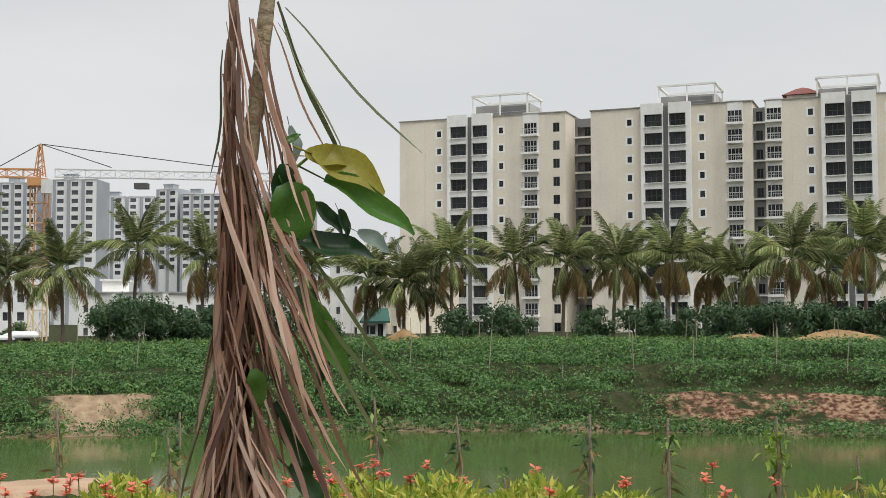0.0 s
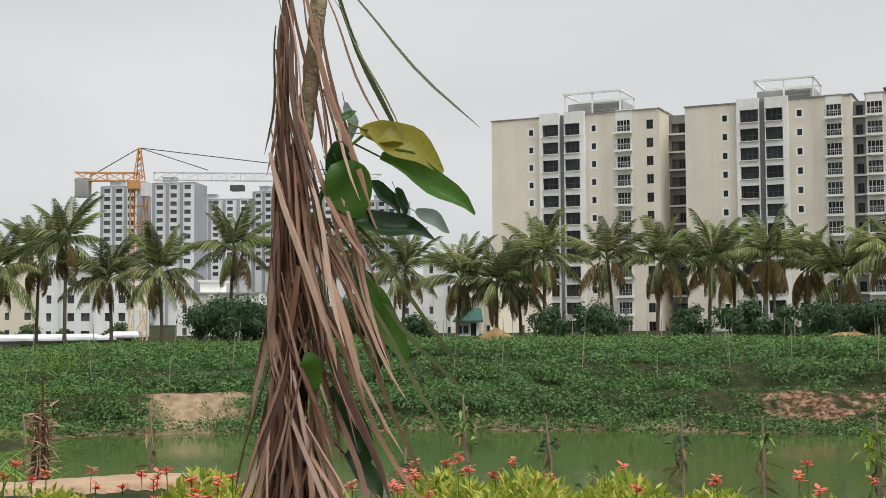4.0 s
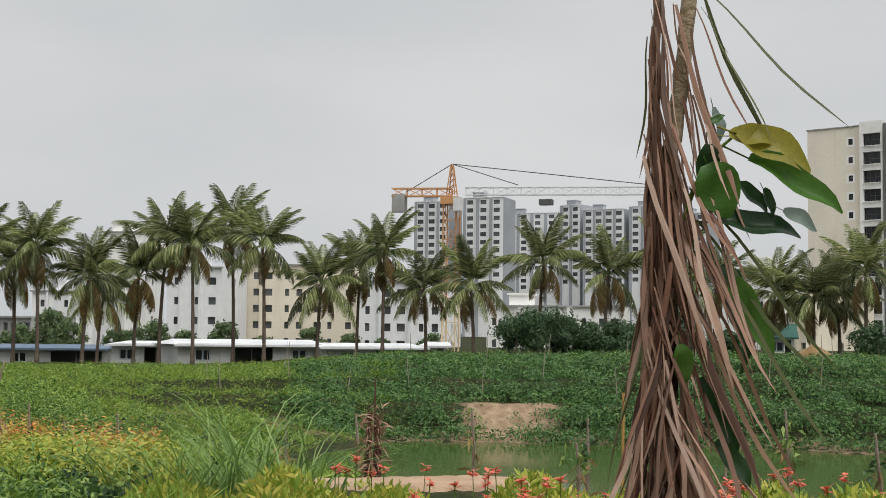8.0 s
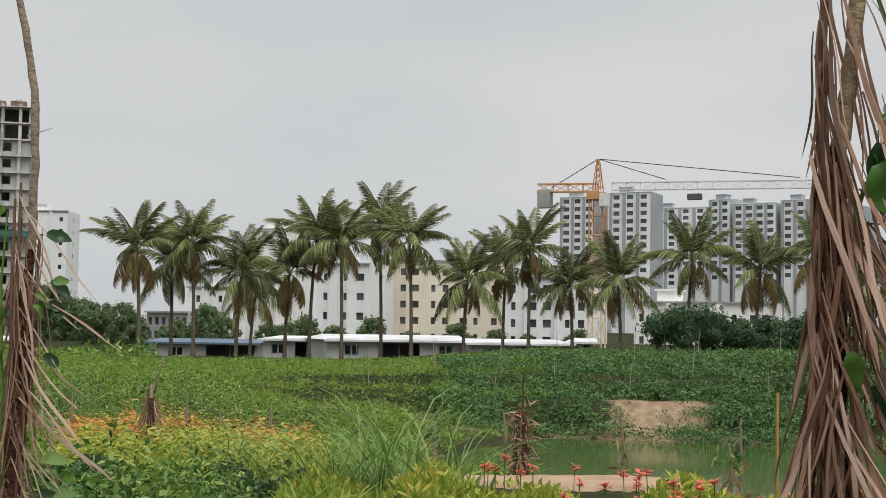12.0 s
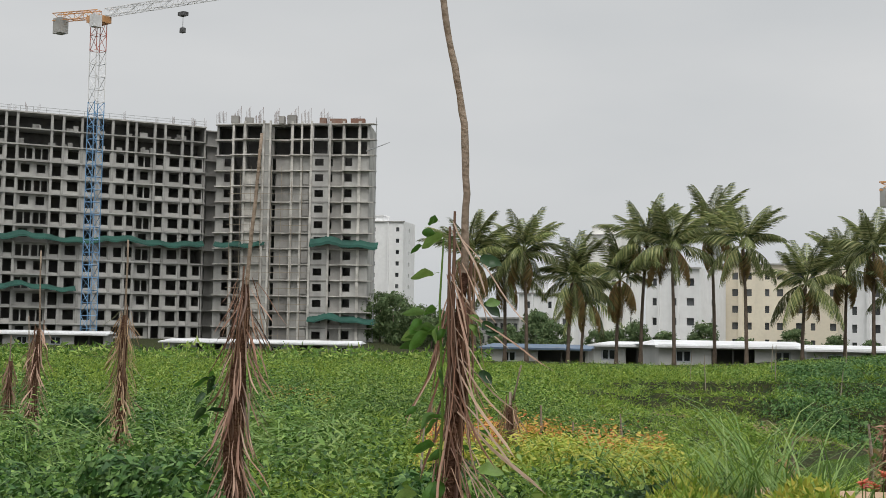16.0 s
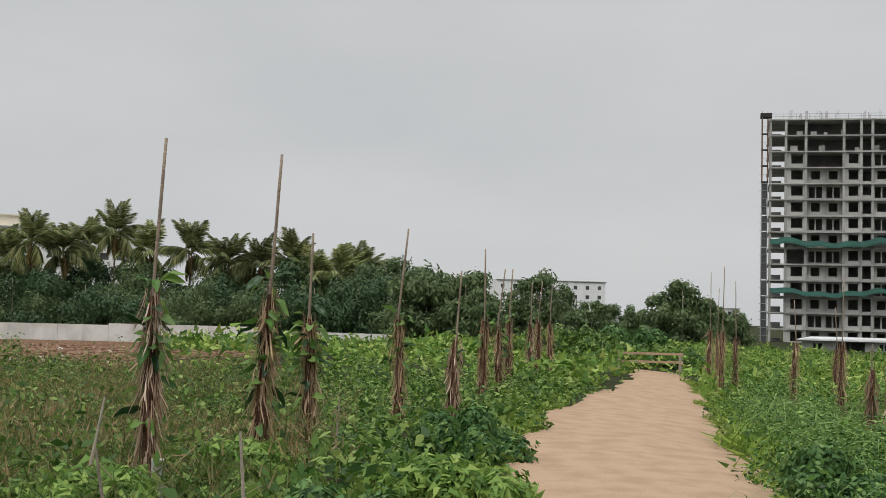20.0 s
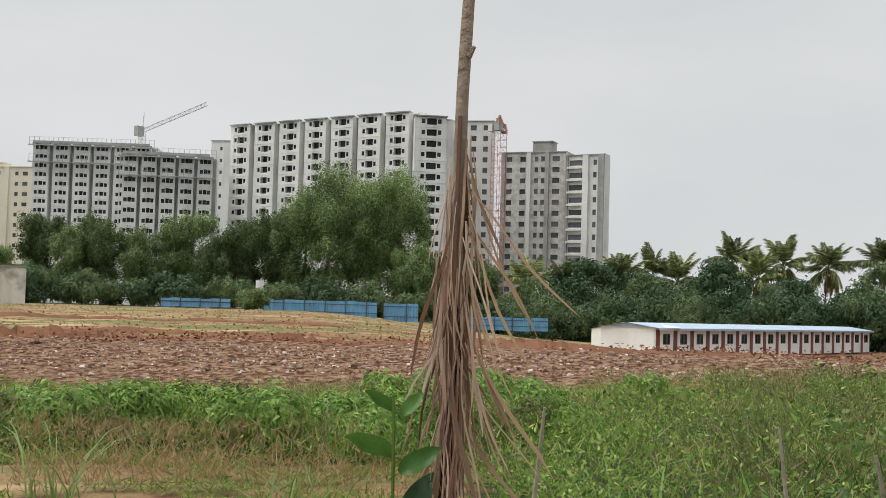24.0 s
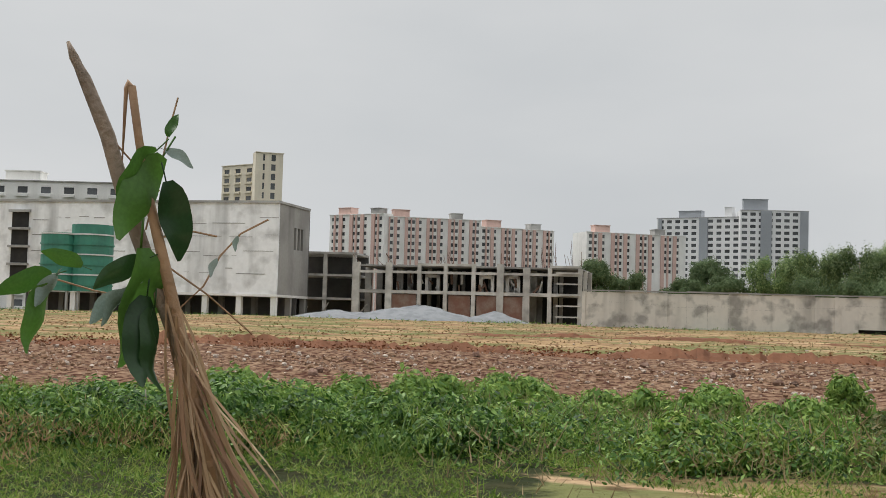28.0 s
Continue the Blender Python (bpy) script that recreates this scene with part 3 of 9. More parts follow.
def build_ground():
    rad = [0.0]
    while rad[-1] < 2500:
        rad.append(rad[-1] + max(0.8, 0.028 * rad[-1]) if rad[-1] < 160 else rad[-1] * 1.15)
    na = 240
    az = np.radians(np.arange(na) * 360 / na - 180)
    r = np.array(rad[1:])
    X, Y = -np.sin(az)[None, :] * r[:, None], np.cos(az)[None, :] * r[:, None]
    Z = ground_np(X.ravel(), Y.ravel())
    v = np.concatenate([[[0, 0, 0]], np.stack([X.ravel(), Y.ravel(), Z], 1)])
    faces = [(0, 1 + i, 1 + (i + 1) % na) for i in range(na)]
    for k in range(len(r) - 1):
        a = 1 + k * na
        faces += [(a + i, a + na + i, a + na + (i + 1) % na, a + (i + 1) % na) for i in range(na)]
    me = bpy.data.meshes.new("ground")
    me.from_pydata(v.tolist(), [], faces)
    me.polygons.foreach_set("use_smooth", [True] * len(me.polygons))
    d, a = np.hypot(v[:, 0], v[:, 1]), np.degrees(np.arctan2(-v[:, 0], v[:, 1]))
    a2 = np.where(a < -150, a + 360, a)
    ramp = lambda q, lo, hi, s: np.clip((q - lo) / s, 0, 1) * np.clip((hi - q) / s, 0, 1)
    red = ramp(a2, 88, 205, 6) * ramp(d, 21, 41, 2.5)
    red = np.maximum(red, ramp(a2, 84, 126, 5) * ramp(d, 28, 190, 8))
    red = np.maximum(red, ramp(a2, -40, -8.0, 4) * ramp(d, 45.5, 51, 2) * (0.62 + 0.38 * np.sin(a2 * 1.3) * np.sin(d * 1.1 + a2 * 0.4)))
    tan = ramp(a2, 112, 210, 8) * ramp(d, 38, 200, 3)
    tan = np.maximum(tan, ramp(a2, 124, 160, 4) * ramp(d, 4.0, 13.0, 0.8) * 0.7)
    tan = np.maximum(tan, ramp(a2, 148, 166, 3) * ramp(d, 8.6, 12.4, 0.8))
    tan = np.maximum(tan, ramp(a2, 139, 152, 2) * ramp(d, 7.5, 12.5, 0.8))
    sand = np.clip(1.9 - 1.5 * ((a2 - 14.9) / 2.5) ** 2 - 1.5 * ((d - 47.6) / 3.7) ** 2 - 0.5 * np.sin(a2 * 3.1 + 0.8 * d) - 0.3 * np.sin(a2 * 7.3 - 1.1 * d), 0, 1)
    sand = np.maximum(sand, ramp(a2, 23, 39, 1.5) * ramp(d, 16.5, 25, 1.5) * 0.9)
    sand = np.maximum(sand, ramp(a2, -40, 40, 5) * ramp(d, 43.5, 47.5, 1.5) * 0.6)
    col = me.color_attributes.new("cover", "FLOAT_COLOR", "POINT")
    col.data.foreach_set("color", np.stack([red, tan, sand, np.ones_like(red)], 1).astype(np.float32).ravel())
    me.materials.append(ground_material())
    tagged(new("ground", me), "weedy soil running into graded red earth and lake banks", "ground", kind="structure")


build_ground()


def water_material():
    m, n, l, p = nodes_of("still_green_pond_water")
    co = n.new("ShaderNodeTexCoord").outputs["Object"]
    c = mix_rgb(n, l, (0.045, 0.08, 0.02), (0.075, 0.095, 0.03), noise_fac(n, l, co, 0.08))
    l.new(c, p.inputs["Base Color"])
    p.inputs["Roughness"].default_value = 0.09
    p.inputs["Specular IOR Level"].default_value = 0.2
    w = n.new("ShaderNodeTexNoise")
    w.inputs["Scale"].default_value, w.inputs["Detail"].default_value = 1.6, 3
    mp = n.new("ShaderNodeMapping")
    mp.inputs["Scale"].default_value = (1.0, 2.6, 1.0)
    l.new(co, mp.inputs["Vector"])
    l.new(mp.outputs["Vector"], w.inputs["Vector"])
    b = n.new("ShaderNodeBump")
    b.inputs["Strength"].default_value, b.inputs["Distance"].default_value = 0.05, 0.05
    l.new(w.outputs["Fac"], b.inputs["Height"])
    l.new(b.outputs["Normal"], p.inputs["Normal"])
    return m


pond = Shape()
edge_pts = [polar(a, 52) for a in range(-62, 34, 4)] + [polar(a, 15.5) for a in range(30, -66, -4)]
pond.add([(x, y, -2.4) for x, y in edge_pts], [tuple(reversed(range(len(edge_pts))))])
water_me = pond.mesh("water", water_material())
if water_me.polygons[0].normal.z < 0:
    water_me.flip_normals()
tagged(new("water", water_me), "still green pond water with faint ripples", "water", kind="structure")

LANE_AZ = 69.6
LU = Vector((-math.sin(radians(LANE_AZ)), math.cos(radians(LANE_AZ)), 0))
LN = Vector((LU.y, -LU.x, 0))


def sheet_strip(name, label, centre, lefts, rights, lift, mat, seed):
    """A long thin sheet of trodden earth over the ground, its edges uneven."""
    s, rnd = Shape(), random.Random(seed)
    rows = []
    for (x, y), (nx, ny), a, b in zip(*centre, lefts, rights):
        a, b = a + rnd.uniform(-0.13, 0.13), b + rnd.uniform(-0.13, 0.13)
        pts = [(x + nx * (a + (b - a) * k), y + ny * (a + (b - a) * k)) for k in (0, 0.05, 0.28, 0.5, 0.72, 0.95, 1)]
        rows.append([(px, py, gz(px, py) + lift * (1 if 0 < k < 6 else -1.5)) for k, (px, py) in enumerate(pts)])
    k = 7
    s.v = [p for r in rows for p in r]
    s.f = [(i * k + j, i * k + j + 1, (i + 1) * k + j + 1, (i + 1) * k + j) for i in range(len(rows) - 1) for j in range(k - 1)]
    me = s.mesh(name, mat, True)
    if me.polygons[0].normal.z < 0:
        me.flip_normals()
    return tagged(new(name, me), label, "path", kind="structure")


def lane():
    c, nrm, lft, rgt = [], [], [], []
    for i in range(130):
        u = -8 + i * 0.4
        bend = 0.0 if u < 18 else -0.004 * (u - 18) ** 2
        bend += 0.9 * max(0, (u - 26) / 12) ** 2
        q = LU * u - LN * bend
        c.append((q.x, q.y))
        nrm.append((LN.x, LN.y))
        w = 1.0 if u < 22 else max(0.55, 1 - 0.03 * (u - 22))
        lft.append(-1.5 * w + 0.12 * math.sin(u * 1.1))
        rgt.append(1.62 * w + 0.15 * math.sin(u * 0.8 + 2))
    sheet_strip("path", "trodden pinkish sand footpath between weedy verges", (c, nrm), lft, rgt, 0.035, M["sand"], 3)


lane()


def lakeside_path():
    c, nrm, lft, rgt = [], [], [], []
    for i in range(60):
        a = 31.0 - i * 0.36
        d = 13.0 - 0.6 * math.sin((30.5 - a) * 0.05)
        x, y = by_pond(a, d)
        c.append((x, y))
        nrm.append(polar(a, 1))
        lft.append(-0.7)
        rgt.append(0.55)
    sheet_strip("path", "narrow pale earth path above the pond bank", (c, nrm), lft, rgt, 0.05, M["sand"], 5)


lakeside_path()


# ---- buildings ----
def facade_grid(s, x0, x1, z0, z1, y, holes, depth):
    """A wall face at y, looking to -y, with openings cut into it and their reveals."""
    xs = sorted({x0, x1, *[h[0] for h in holes], *[h[1] for h in holes]})
    zs = sorted({z0, z1, *[h[2] for h in holes], *[h[3] for h in holes]})
    for i in range(len(xs) - 1):
        a, b = xs[i], xs[i + 1]
        cx = (a + b) / 2
        col = [h for h in holes if h[0] < cx < h[1]]
        run = z0
        for h in sorted(col, key=lambda q: q[2]):
            if h[2] > run:
                s.quad((a, y, run), (b, y, run), (b, y, h[2]), (a, y, h[2]))
            run = h[3]
        if run < z1:
            s.quad((a, y, run), (b, y, run), (b, y, z1), (a, y, z1))
    for a, b, c, d in holes:
        k = y + depth
        s.quad((a, y, c), (a, k, c), (a, k, d), (a, y, d))
        s.quad((b, y, d), (b, k, d), (b, k, c), (b, y, c))
        s.quad((a, y, c), (b, y, c), (b, k, c), (a, k, c))
        s.quad((a, y, d), (a, k, d), (b, k, d), (b, y, d))


def window_meshes(w, h, frame_mat, mullions=1, bar=0.06, rail=0.0):
    f = Shape()
    xs = [-w / 2, -w / 2 + bar]
    for i in range(mullions):
        x = -w / 2 + w * (i + 1) / (mullions + 1)
        xs += [x - bar / 2, x + bar / 2]
    xs += [w / 2 - bar, w / 2]
    zs = [0, bar, rail - 0.03, rail + 0.03, h - bar, h] if rail else [0, bar, h - bar, h]
    f.plate(xs, zs, lambda i, j: i % 2 == 0 or j % 2 == 0, -0.04, 0.04)
    g = Shape()
    g.quad((-w / 2 + bar, 0.05, bar), (w / 2 - bar, 0.05, bar), (w / 2 - bar, 0.05, h - bar), (-w / 2 + bar, 0.05, h - bar))
    return f.mesh("window", frame_mat), g.mesh("pane", M["glass"])


def put_window(meshes, parent, x, y, z, turn=0.0):
    w = part("window", meshes[0], None, parent, m=pose(x, y, z, 0, 0, turn))
    if meshes[1]:
        part("pane", meshes[1], None, w)
    return w


def facing(az0, d0, az1, d1, z=0.0):
    """The pose of a wall from its left end to its right end as seen from the path, and its length."""
    a, b = Vector(polar(az0, d0)), Vector(polar(az1, d1))
    e = b - a
    return Matrix.Translation((a.x, a.y, z)) @ Matrix.Rotation(math.atan2(e.y, e.x), 4, "Z"), e.length


def rail_shape(x0, x1, y, z, h=1.0, gap=0.5, r=0.03):
    s = Shape()
    k = max(1, int((x1 - x0) / gap))
    xs = []
    for i in range(k + 1):
        x = x0 + r + (x1 - x0 - 2 * r) * i / k
        xs += [x - r, x + r]
    zs = [z, z + h * 0.5 - 0.03, z + h * 0.5 + 0.03, z + h - 0.06, z + h]
    s.plate(xs, zs, lambda i, j: i % 2 == 0 or j in (1, 3), y - r, y + r)
    return s


ROW, _ = facing(2.0, 210, -15.5, 194)
SMALL_W = window_meshes(1.3, 1.55, M["white"], 0, 0.29)
BAY_W = window_meshes(2.3, 1.95, M["frame_dark"], 2, 0.05, 0.9)
BALC_W = window_meshes(2.2, 1.9, M["frame_white"], 3, 0.06, 0.9)
SIDE_W = window_meshes(1.1, 1.5, M["frame_dark"], 1, 0.06)


def beige_block(u0, u1, grooves, smalls, bays, balconies, corner, pent, label, roof_z=35.3, sides=True):
    """One block of the beige flats: plain fields, white window bays, balcony stacks."""
    base = ROW @ Matrix.Translation((u0, 0, -0.6))
    t = thing("apartment_building", label, "apartment building", base, "beige flats across the pond")
    w, h, deep = u1 - u0, roof_z + 0.6, 14.0
    floors = [33.5 - 2.95 * k for k in range(12)]
    holes = []
    for k, zc in enumerate(floors):
        holes += [(s - u0 - 0.65, s - u0 + 0.65, zc - 0.78, zc + 0.77) for s in smalls]
        holes += [(a - u0, a - u0 + 1.1, zc - 0.75, zc + 0.75) for a in corner]
    body = Shape()
    facade_grid(body, 0, w, 0, h, 0, holes, 0.22)
    body.quad((w, 0, 0), (w, deep, 0), (w, deep, h), (w, 0, h))
    body.quad((0, deep, 0), (0, 0, 0), (0, 0, h), (0, deep, h))
    body.quad((w, deep, 0), (0, deep, 0), (0, deep, h), (w, deep, h))
    wall = part("wall", body, M["beige"], t)
    roof = Shape()
    roof.quad((0, 0, h - 1.0), (w, 0, h - 1.0), (w, deep, h - 1.0), (0, deep, h - 1.0))
    part("roof", roof, M["concrete"], t)
    cop = Shape()
    cop.box(-0.15, w + 0.15, -0.18, 0.2, h, h + 0.16)
    cop.box(w - 0.2, w + 0.18, 0.2, deep, h, h + 0.16)
    cop.box(-0.18, 0.2, 0.2, deep, h, h + 0.16)
    part("parapet_coping", cop, M["concrete_dark"], t, "dark parapet coping")
    # A raised beige strip marks each groove line of the wall.
    for g in grooves:
        s = Shape()
        s.box(g - u0 - 0.08, g - u0 + 0.08, -0.06, 0.0, 0, h - 0.1)
        part("drain_pipe", s, M["beige"], t)
    for zc in floors:
        for sx in smalls:
            put_window(SMALL_W, t, sx - u0, 0.02, zc - 0.78)
        for a in corner:
            put_window(SIDE_W, t, a - u0 + 0.55, 0.12, zc - 0.75)
    for a, b, c, d in bays:
        a, b, c, d = a - u0, b - u0, c - u0, d - u0
        bay, m0, m1 = Shape(), (b - a) * 0.5 + a - 0.45, (b - a) * 0.5 + a + 0.45
        hh = [(a + 0.55, m0 - 0.1, z - 1.0, z + 0.95) for z in floors] + [(m1 + 0.1, b - 0.75, z - 1.0, z + 0.95) for z in floors]
        facade_grid(bay, a, m0, 0, h + 0.5, -0.9, [q for q in hh if q[1] <= m0], 0.5)
        facade_grid(bay, m1, b, 0, h + 0.5, -0.9, [q for q in hh if q[0] >= m1], 0.5)
        for x, s in ((a, 1), (m0, -1), (m1, 1), (b, -1)):
            pts = [(x, 0, 0), (x, -0.9, 0), (x, -0.9, h + 0.5), (x, 0, h + 0.5)]
            bay.quad(*(pts if s > 0 else reversed(pts)))
        bay.quad((a, -0.9, h + 0.5), (m0, -0.9, h + 0.5), (m0, 0.6, h + 0.5), (a, 0.6, h + 0.5))
        bay.quad((m1, -0.9, h + 0.5), (b, -0.9, h + 0.5), (b, 0.6, h + 0.5), (m1, 0.6, h + 0.5))
        part("bay", bay, M["white"], t, "white projecting window bay")
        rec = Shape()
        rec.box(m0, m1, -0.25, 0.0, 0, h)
        # Strip between the bay halves, set back and darker than the bay.
        part("shaft", rec, M["grey_paint_and_shade"], t, "dark grey recessed strip between the bay halves")
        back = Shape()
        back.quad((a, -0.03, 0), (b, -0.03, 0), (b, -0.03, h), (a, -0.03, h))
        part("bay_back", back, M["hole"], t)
        wa, wb = m0 - 0.1 - a - 0.55, b - 0.75 - m1 - 0.1
        for z in floors:
            put_window(BAY_W, t, a + 0.55 + wa / 2, -0.45, z - 1.0)
            put_window(BAY_W, t, m1 + 0.1 + wb / 2, -0.45, z - 1.0)
        for z in floors:
            s = Shape()
            s.box(a + 0.45, m0, -1.15, -0.9, z - 1.12, z - 1.0)
            s.box(m1, b - 0.65, -1.15, -0.9, z - 1.12, z - 1.0)
            part("sill", s, M["white"], t)
    for a, b in balconies:
        a, b = a - u0, b - u0
        back = Shape()
        back.box(a, b, -0.12, 0.0, 0, h + 0.3)
        part("balcony_wall", back, M["white"], t)
        for z in floors:
            w_ = put_window(BALC_W, t, (a + b) / 2, -0.2, z - 0.95)
            s = Shape()
            s.box(a - 0.1, b + 0.1, -1.2, -0.12, z - 1.35, z - 1.0)
            bal = part("balcony", s, M["white"], t, "white balcony slab with a thin railing")
            part("railing", rail_shape(a, b, -1.15, z - 1.0, 0.95, 0.25, 0.02), M["steel"], bal)
    if pent:
        a, b, top = pent[0] - u0, pent[1] - u0, pent[2] + 0.6
        s = Shape()
        s.box(a, b, 2.0, 8.0, h - 1.0, top - 1.6)
        part("stair_head", s, M["concrete"], t, "weathered concrete stair head on the roof")
        s = Shape()
        s.box(a + (b - a) * 0.45, b - 0.6, 1.9, 2.0, top - 3.3, top - 1.9)
        part("louvre", s, M["grey_paint_and_shade"], t)
        s = Shape()
        for x in (a, (a + b) / 2, b):
            for y in (0.6, 8.4):
                s.box(x - 0.12, x + 0.12, y - 0.12, y + 0.12, h - 1.0, top)
        s.box(a - 0.3, b + 0.3, 0.4, 0.8, top - 0.3, top)
        s.box(a - 0.3, b + 0.3, 8.2, 8.6, top - 0.3, top)
        s.box(a - 0.3, a + 0.1, 0.8, 8.2, top - 0.3, top)
        s.box(b - 0.1, b + 0.3, 0.8, 8.2, top - 0.3, top)
        part("roof_frame", s, M["white"], t, "white concrete pergola frame on the roof")
        for zz in (0.9, 1.7):
            s = Shape()
            s.box(a, b, 0.7, 0.78, h - 1 + zz, h - 0.94 + zz)
            part("roof_rail", s, M["steel"], t)
    return t


beige_block(0, 29.2, (4.7,), (7.2, 18.2), ((9.0, 16.8, 0, 0),), ((22.0, 24.7),), (27.1,), (13.1, 22.6, 39.1),
            "beige ten-storey flats with white window bays and roof pergola")
beige_block(33.4, 58.8, (37.6, 53.2), (39.7, 51.1), ((41.7, 49.5, 0, 0),), ((55.0, 57.4),), (), (44.4, 53.1, 38.6),
            "beige flats with white bays beside a dark recess", 35.1)
beige_block(60.7, 94.0, (64.7,), (67.4, 78.6, 91.0), ((69.0, 76.8, 0, 0),), ((60.9, 63.2), (83.0, 85.6)), (), (68.4, 77.0, 38.2),
            "beige flats with a small red-tiled roof kiosk", 35.0)


def link_block(u0, u1, back, roof_z, label, mat):
    t = thing("apartment_building", label, "apartment building", ROW @ Matrix.Translation((u0, back, -0.6)), "beige flats across the pond")
    w, h = u1 - u0, roof_z + 0.6
    floors = [33.5 - 2.95 * k for k in range(12)]
    s = Shape()
    holes = [(0.4, w - 0.5, z - 0.8, z + 0.7) for z in floors]
    facade_grid(s, 0, w, 0, h, 0, holes, 0.4)
    s.quad((0, 0, h), (w, 0, h), (w, 10, h), (0, 10, h))
    part("wall", s, mat, t)
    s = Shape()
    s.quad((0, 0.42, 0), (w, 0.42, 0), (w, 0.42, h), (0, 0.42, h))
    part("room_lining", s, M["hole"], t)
    for z in floors:
        put_window(SIDE_W, t, w * 0.5, 0.3, z - 0.78)
        s = Shape()
        s.box(0.0, w, -0.5, 0, z - 1.2, z - 0.95)
        part("ledge", s, M["white"], t)


# Links get the dark grey to carry the shade between the blocks.
link_block(29.2, 33.4, 6.0, 35.0, "link block with white ledges, coloured dark for its shade", M["grey_paint_and_shade"])
link_block(58.8, 60.7, 1.2, 34.2, "grey recessed stair link between beige flats", M["grey_paint_and_shade"])
kiosk = thing("roof_kiosk", "small red-tiled hipped kiosk on the flat roof", "kiosk", ROW @ Matrix.Translation((66.0, 4.0, 34.0)))
s = Shape()
s.box(-2.2, 2.2, -2.2, 2.2, 0, 1.9)
part("kiosk_wall", s, M["beige"], kiosk)
s = Shape()
for r0, r1, za, zb in ((2.9, 1.0, 1.9, 3.0), (1.0, 0.0, 3.0, 3.4)):
    q0 = [(-r0, -r0, za), (r0, -r0, za), (r0, r0, za), (-r0, r0, za)]
    q1 = [(-r1, -r1, zb), (r1, -r1, zb), (r1, r1, zb), (-r1, r1, zb)]
    s.add(q0 + q1, ((0, 1, 5, 4), (1, 2, 6, 5), (2, 3, 7, 6), (3, 0, 4, 7)))
part("tiled_roof", s, M["red_tile"], kiosk)


# the half-built concrete block
def concrete_frame():
    m, L = facing(63.9, 230, 51.4, 238)
    t = thing("unfinished_building", "half-built grey concrete block with open floors", "building", m @ Matrix.Translation((0, 0, -1.6)))
    storeys, fh = 14, 2.9
    z0 = -0.2
    deep = 13.0
    plan = (("end", 2.65), ("wall", 3.4), ("pair", 6.4), ("wall", 2.9), ("dark", 1.9), ("alt", 5.8), ("dark", 2.0), ("wall", 3.2), ("wall", 2.8), ("wall", 2.6), ("wall", 2.6), ("dark", 1.6), ("alt", 3.4), ("dark", 1.9), ("wall", 3.2), ("dark", 1.8), ("wall", 2.4))
    scale = L / sum(w for _, w in plan)
    bays, x = [], 0.0
    for kind, w in plan:
        bays.append((x, x + w * scale, kind))
        x += w * scale
    for f in range(storeys + 1):
        s = Shape()
        s.box(-0.2, L + 0.2, -0.35, deep, z0 + f * fh - 0.24, z0 + f * fh)
        part("floor_slab", s, M["concrete"], t)
    s = Shape()
    s.box(-0.22, 0.22, -0.28, 0.35, 0, fh - 0.24)
    col_me = s.mesh("column", M["concrete"])
    for f in range(storeys):
        for a, b, kind in bays:
            part("column", col_me, None, t, m=pose(a, 0.1, z0 + f * fh))
    hh, made = fh - 0.24, {}

    def panel(kind, w, odd):
        """Infill of one bay: a wall with a window, a glazed pair, or a low parapet before an open room."""
        key = (kind, round(w, 2), odd)
        if key not in made:
            s = Shape()
            if kind == "wall":
                facade_grid(s, 0, w, 0, hh, 0, [(w * 0.24, w * 0.9, 0.65, 2.4)], 0.25)
            elif kind in ("pair", "alt"):
                n = 2 if w > 3.5 else 1
                holes = []
                for k in range(n):
                    c = w * (k + 0.5) / n
                    holes += [(c - 1.15, c - 0.12, 0.3, 2.3), (c + 0.12, c + 1.15, 0.3, 2.3)] if odd else [(c - 0.75, c + 0.75, 0.75, 2.3)]
                facade_grid(s, 0, w, 0, hh, 0, holes, 0.2)
            else:
                s.box(0, w, 0, 0.12, 0, 0.75 if odd else 0.35)
            made[key] = s.mesh("infill_panel", M["concrete"])
        return made[key]
    rnd = random.Random(4)
    for f in range(storeys - 2):
        for a, b, kind in bays:
            if kind == "end" or rnd.random() < 0.03:
                continue
            y = {"wall": 0.0, "pair": 0.75, "alt": 0.5, "dark": 0.1}[kind]
            part("infill_panel", panel(kind, b - a - 0.44, f % 2), None, t, m=pose(a + 0.22, y, z0 + f * fh))
    # loose blocks and drums stand on the open top floors
    for i in range(30):
        x = rnd.uniform(3.0, L - 1.0)
        s = Shape()
        s.box(x, x + rnd.uniform(0.5, 1.4), 0.8, 1.6, z0 + (12 + i % 2) * fh, z0 + (12 + i % 2) * fh + rnd.uniform(0.5, 1.2))
        part("loose_block", s, M["concrete"], t)
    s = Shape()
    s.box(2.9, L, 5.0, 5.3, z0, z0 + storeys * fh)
    # The lining's dark colour stands in for unlit depth behind the openings.
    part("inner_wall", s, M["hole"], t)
    for f in range(storeys):
        s = Shape()
        s.box(0.3, 2.2, 6.0, 6.2, z0 + f * fh, z0 + f * fh + 1.1)
        part("stair_wall", s, M["concrete"], t)
    s = Shape()
    s.box(L - 0.1, L + 0.2, 0, deep, z0, z0 + storeys * fh)
    part("end_wall", s, M["concrete_dark"], t)
    # steel starter bars and props along the roof edge
    for i in range(22):
        x = rnd.uniform(0, L)
        s = Shape()
        for j in range(3):
            s.box(x + j * 0.18, x + j * 0.18 + 0.04, 0.2, 0.24, z0 + storeys * fh, z0 + storeys * fh + rnd.uniform(0.8, 1.8))
        part("starter_bar", s, M["rust"], t)
    s = rail_shape(0, L, 0.1, z0 + storeys * fh, 1.0, 2.2, 0.03)
    part("guard_rail", s, M["steel"], t)
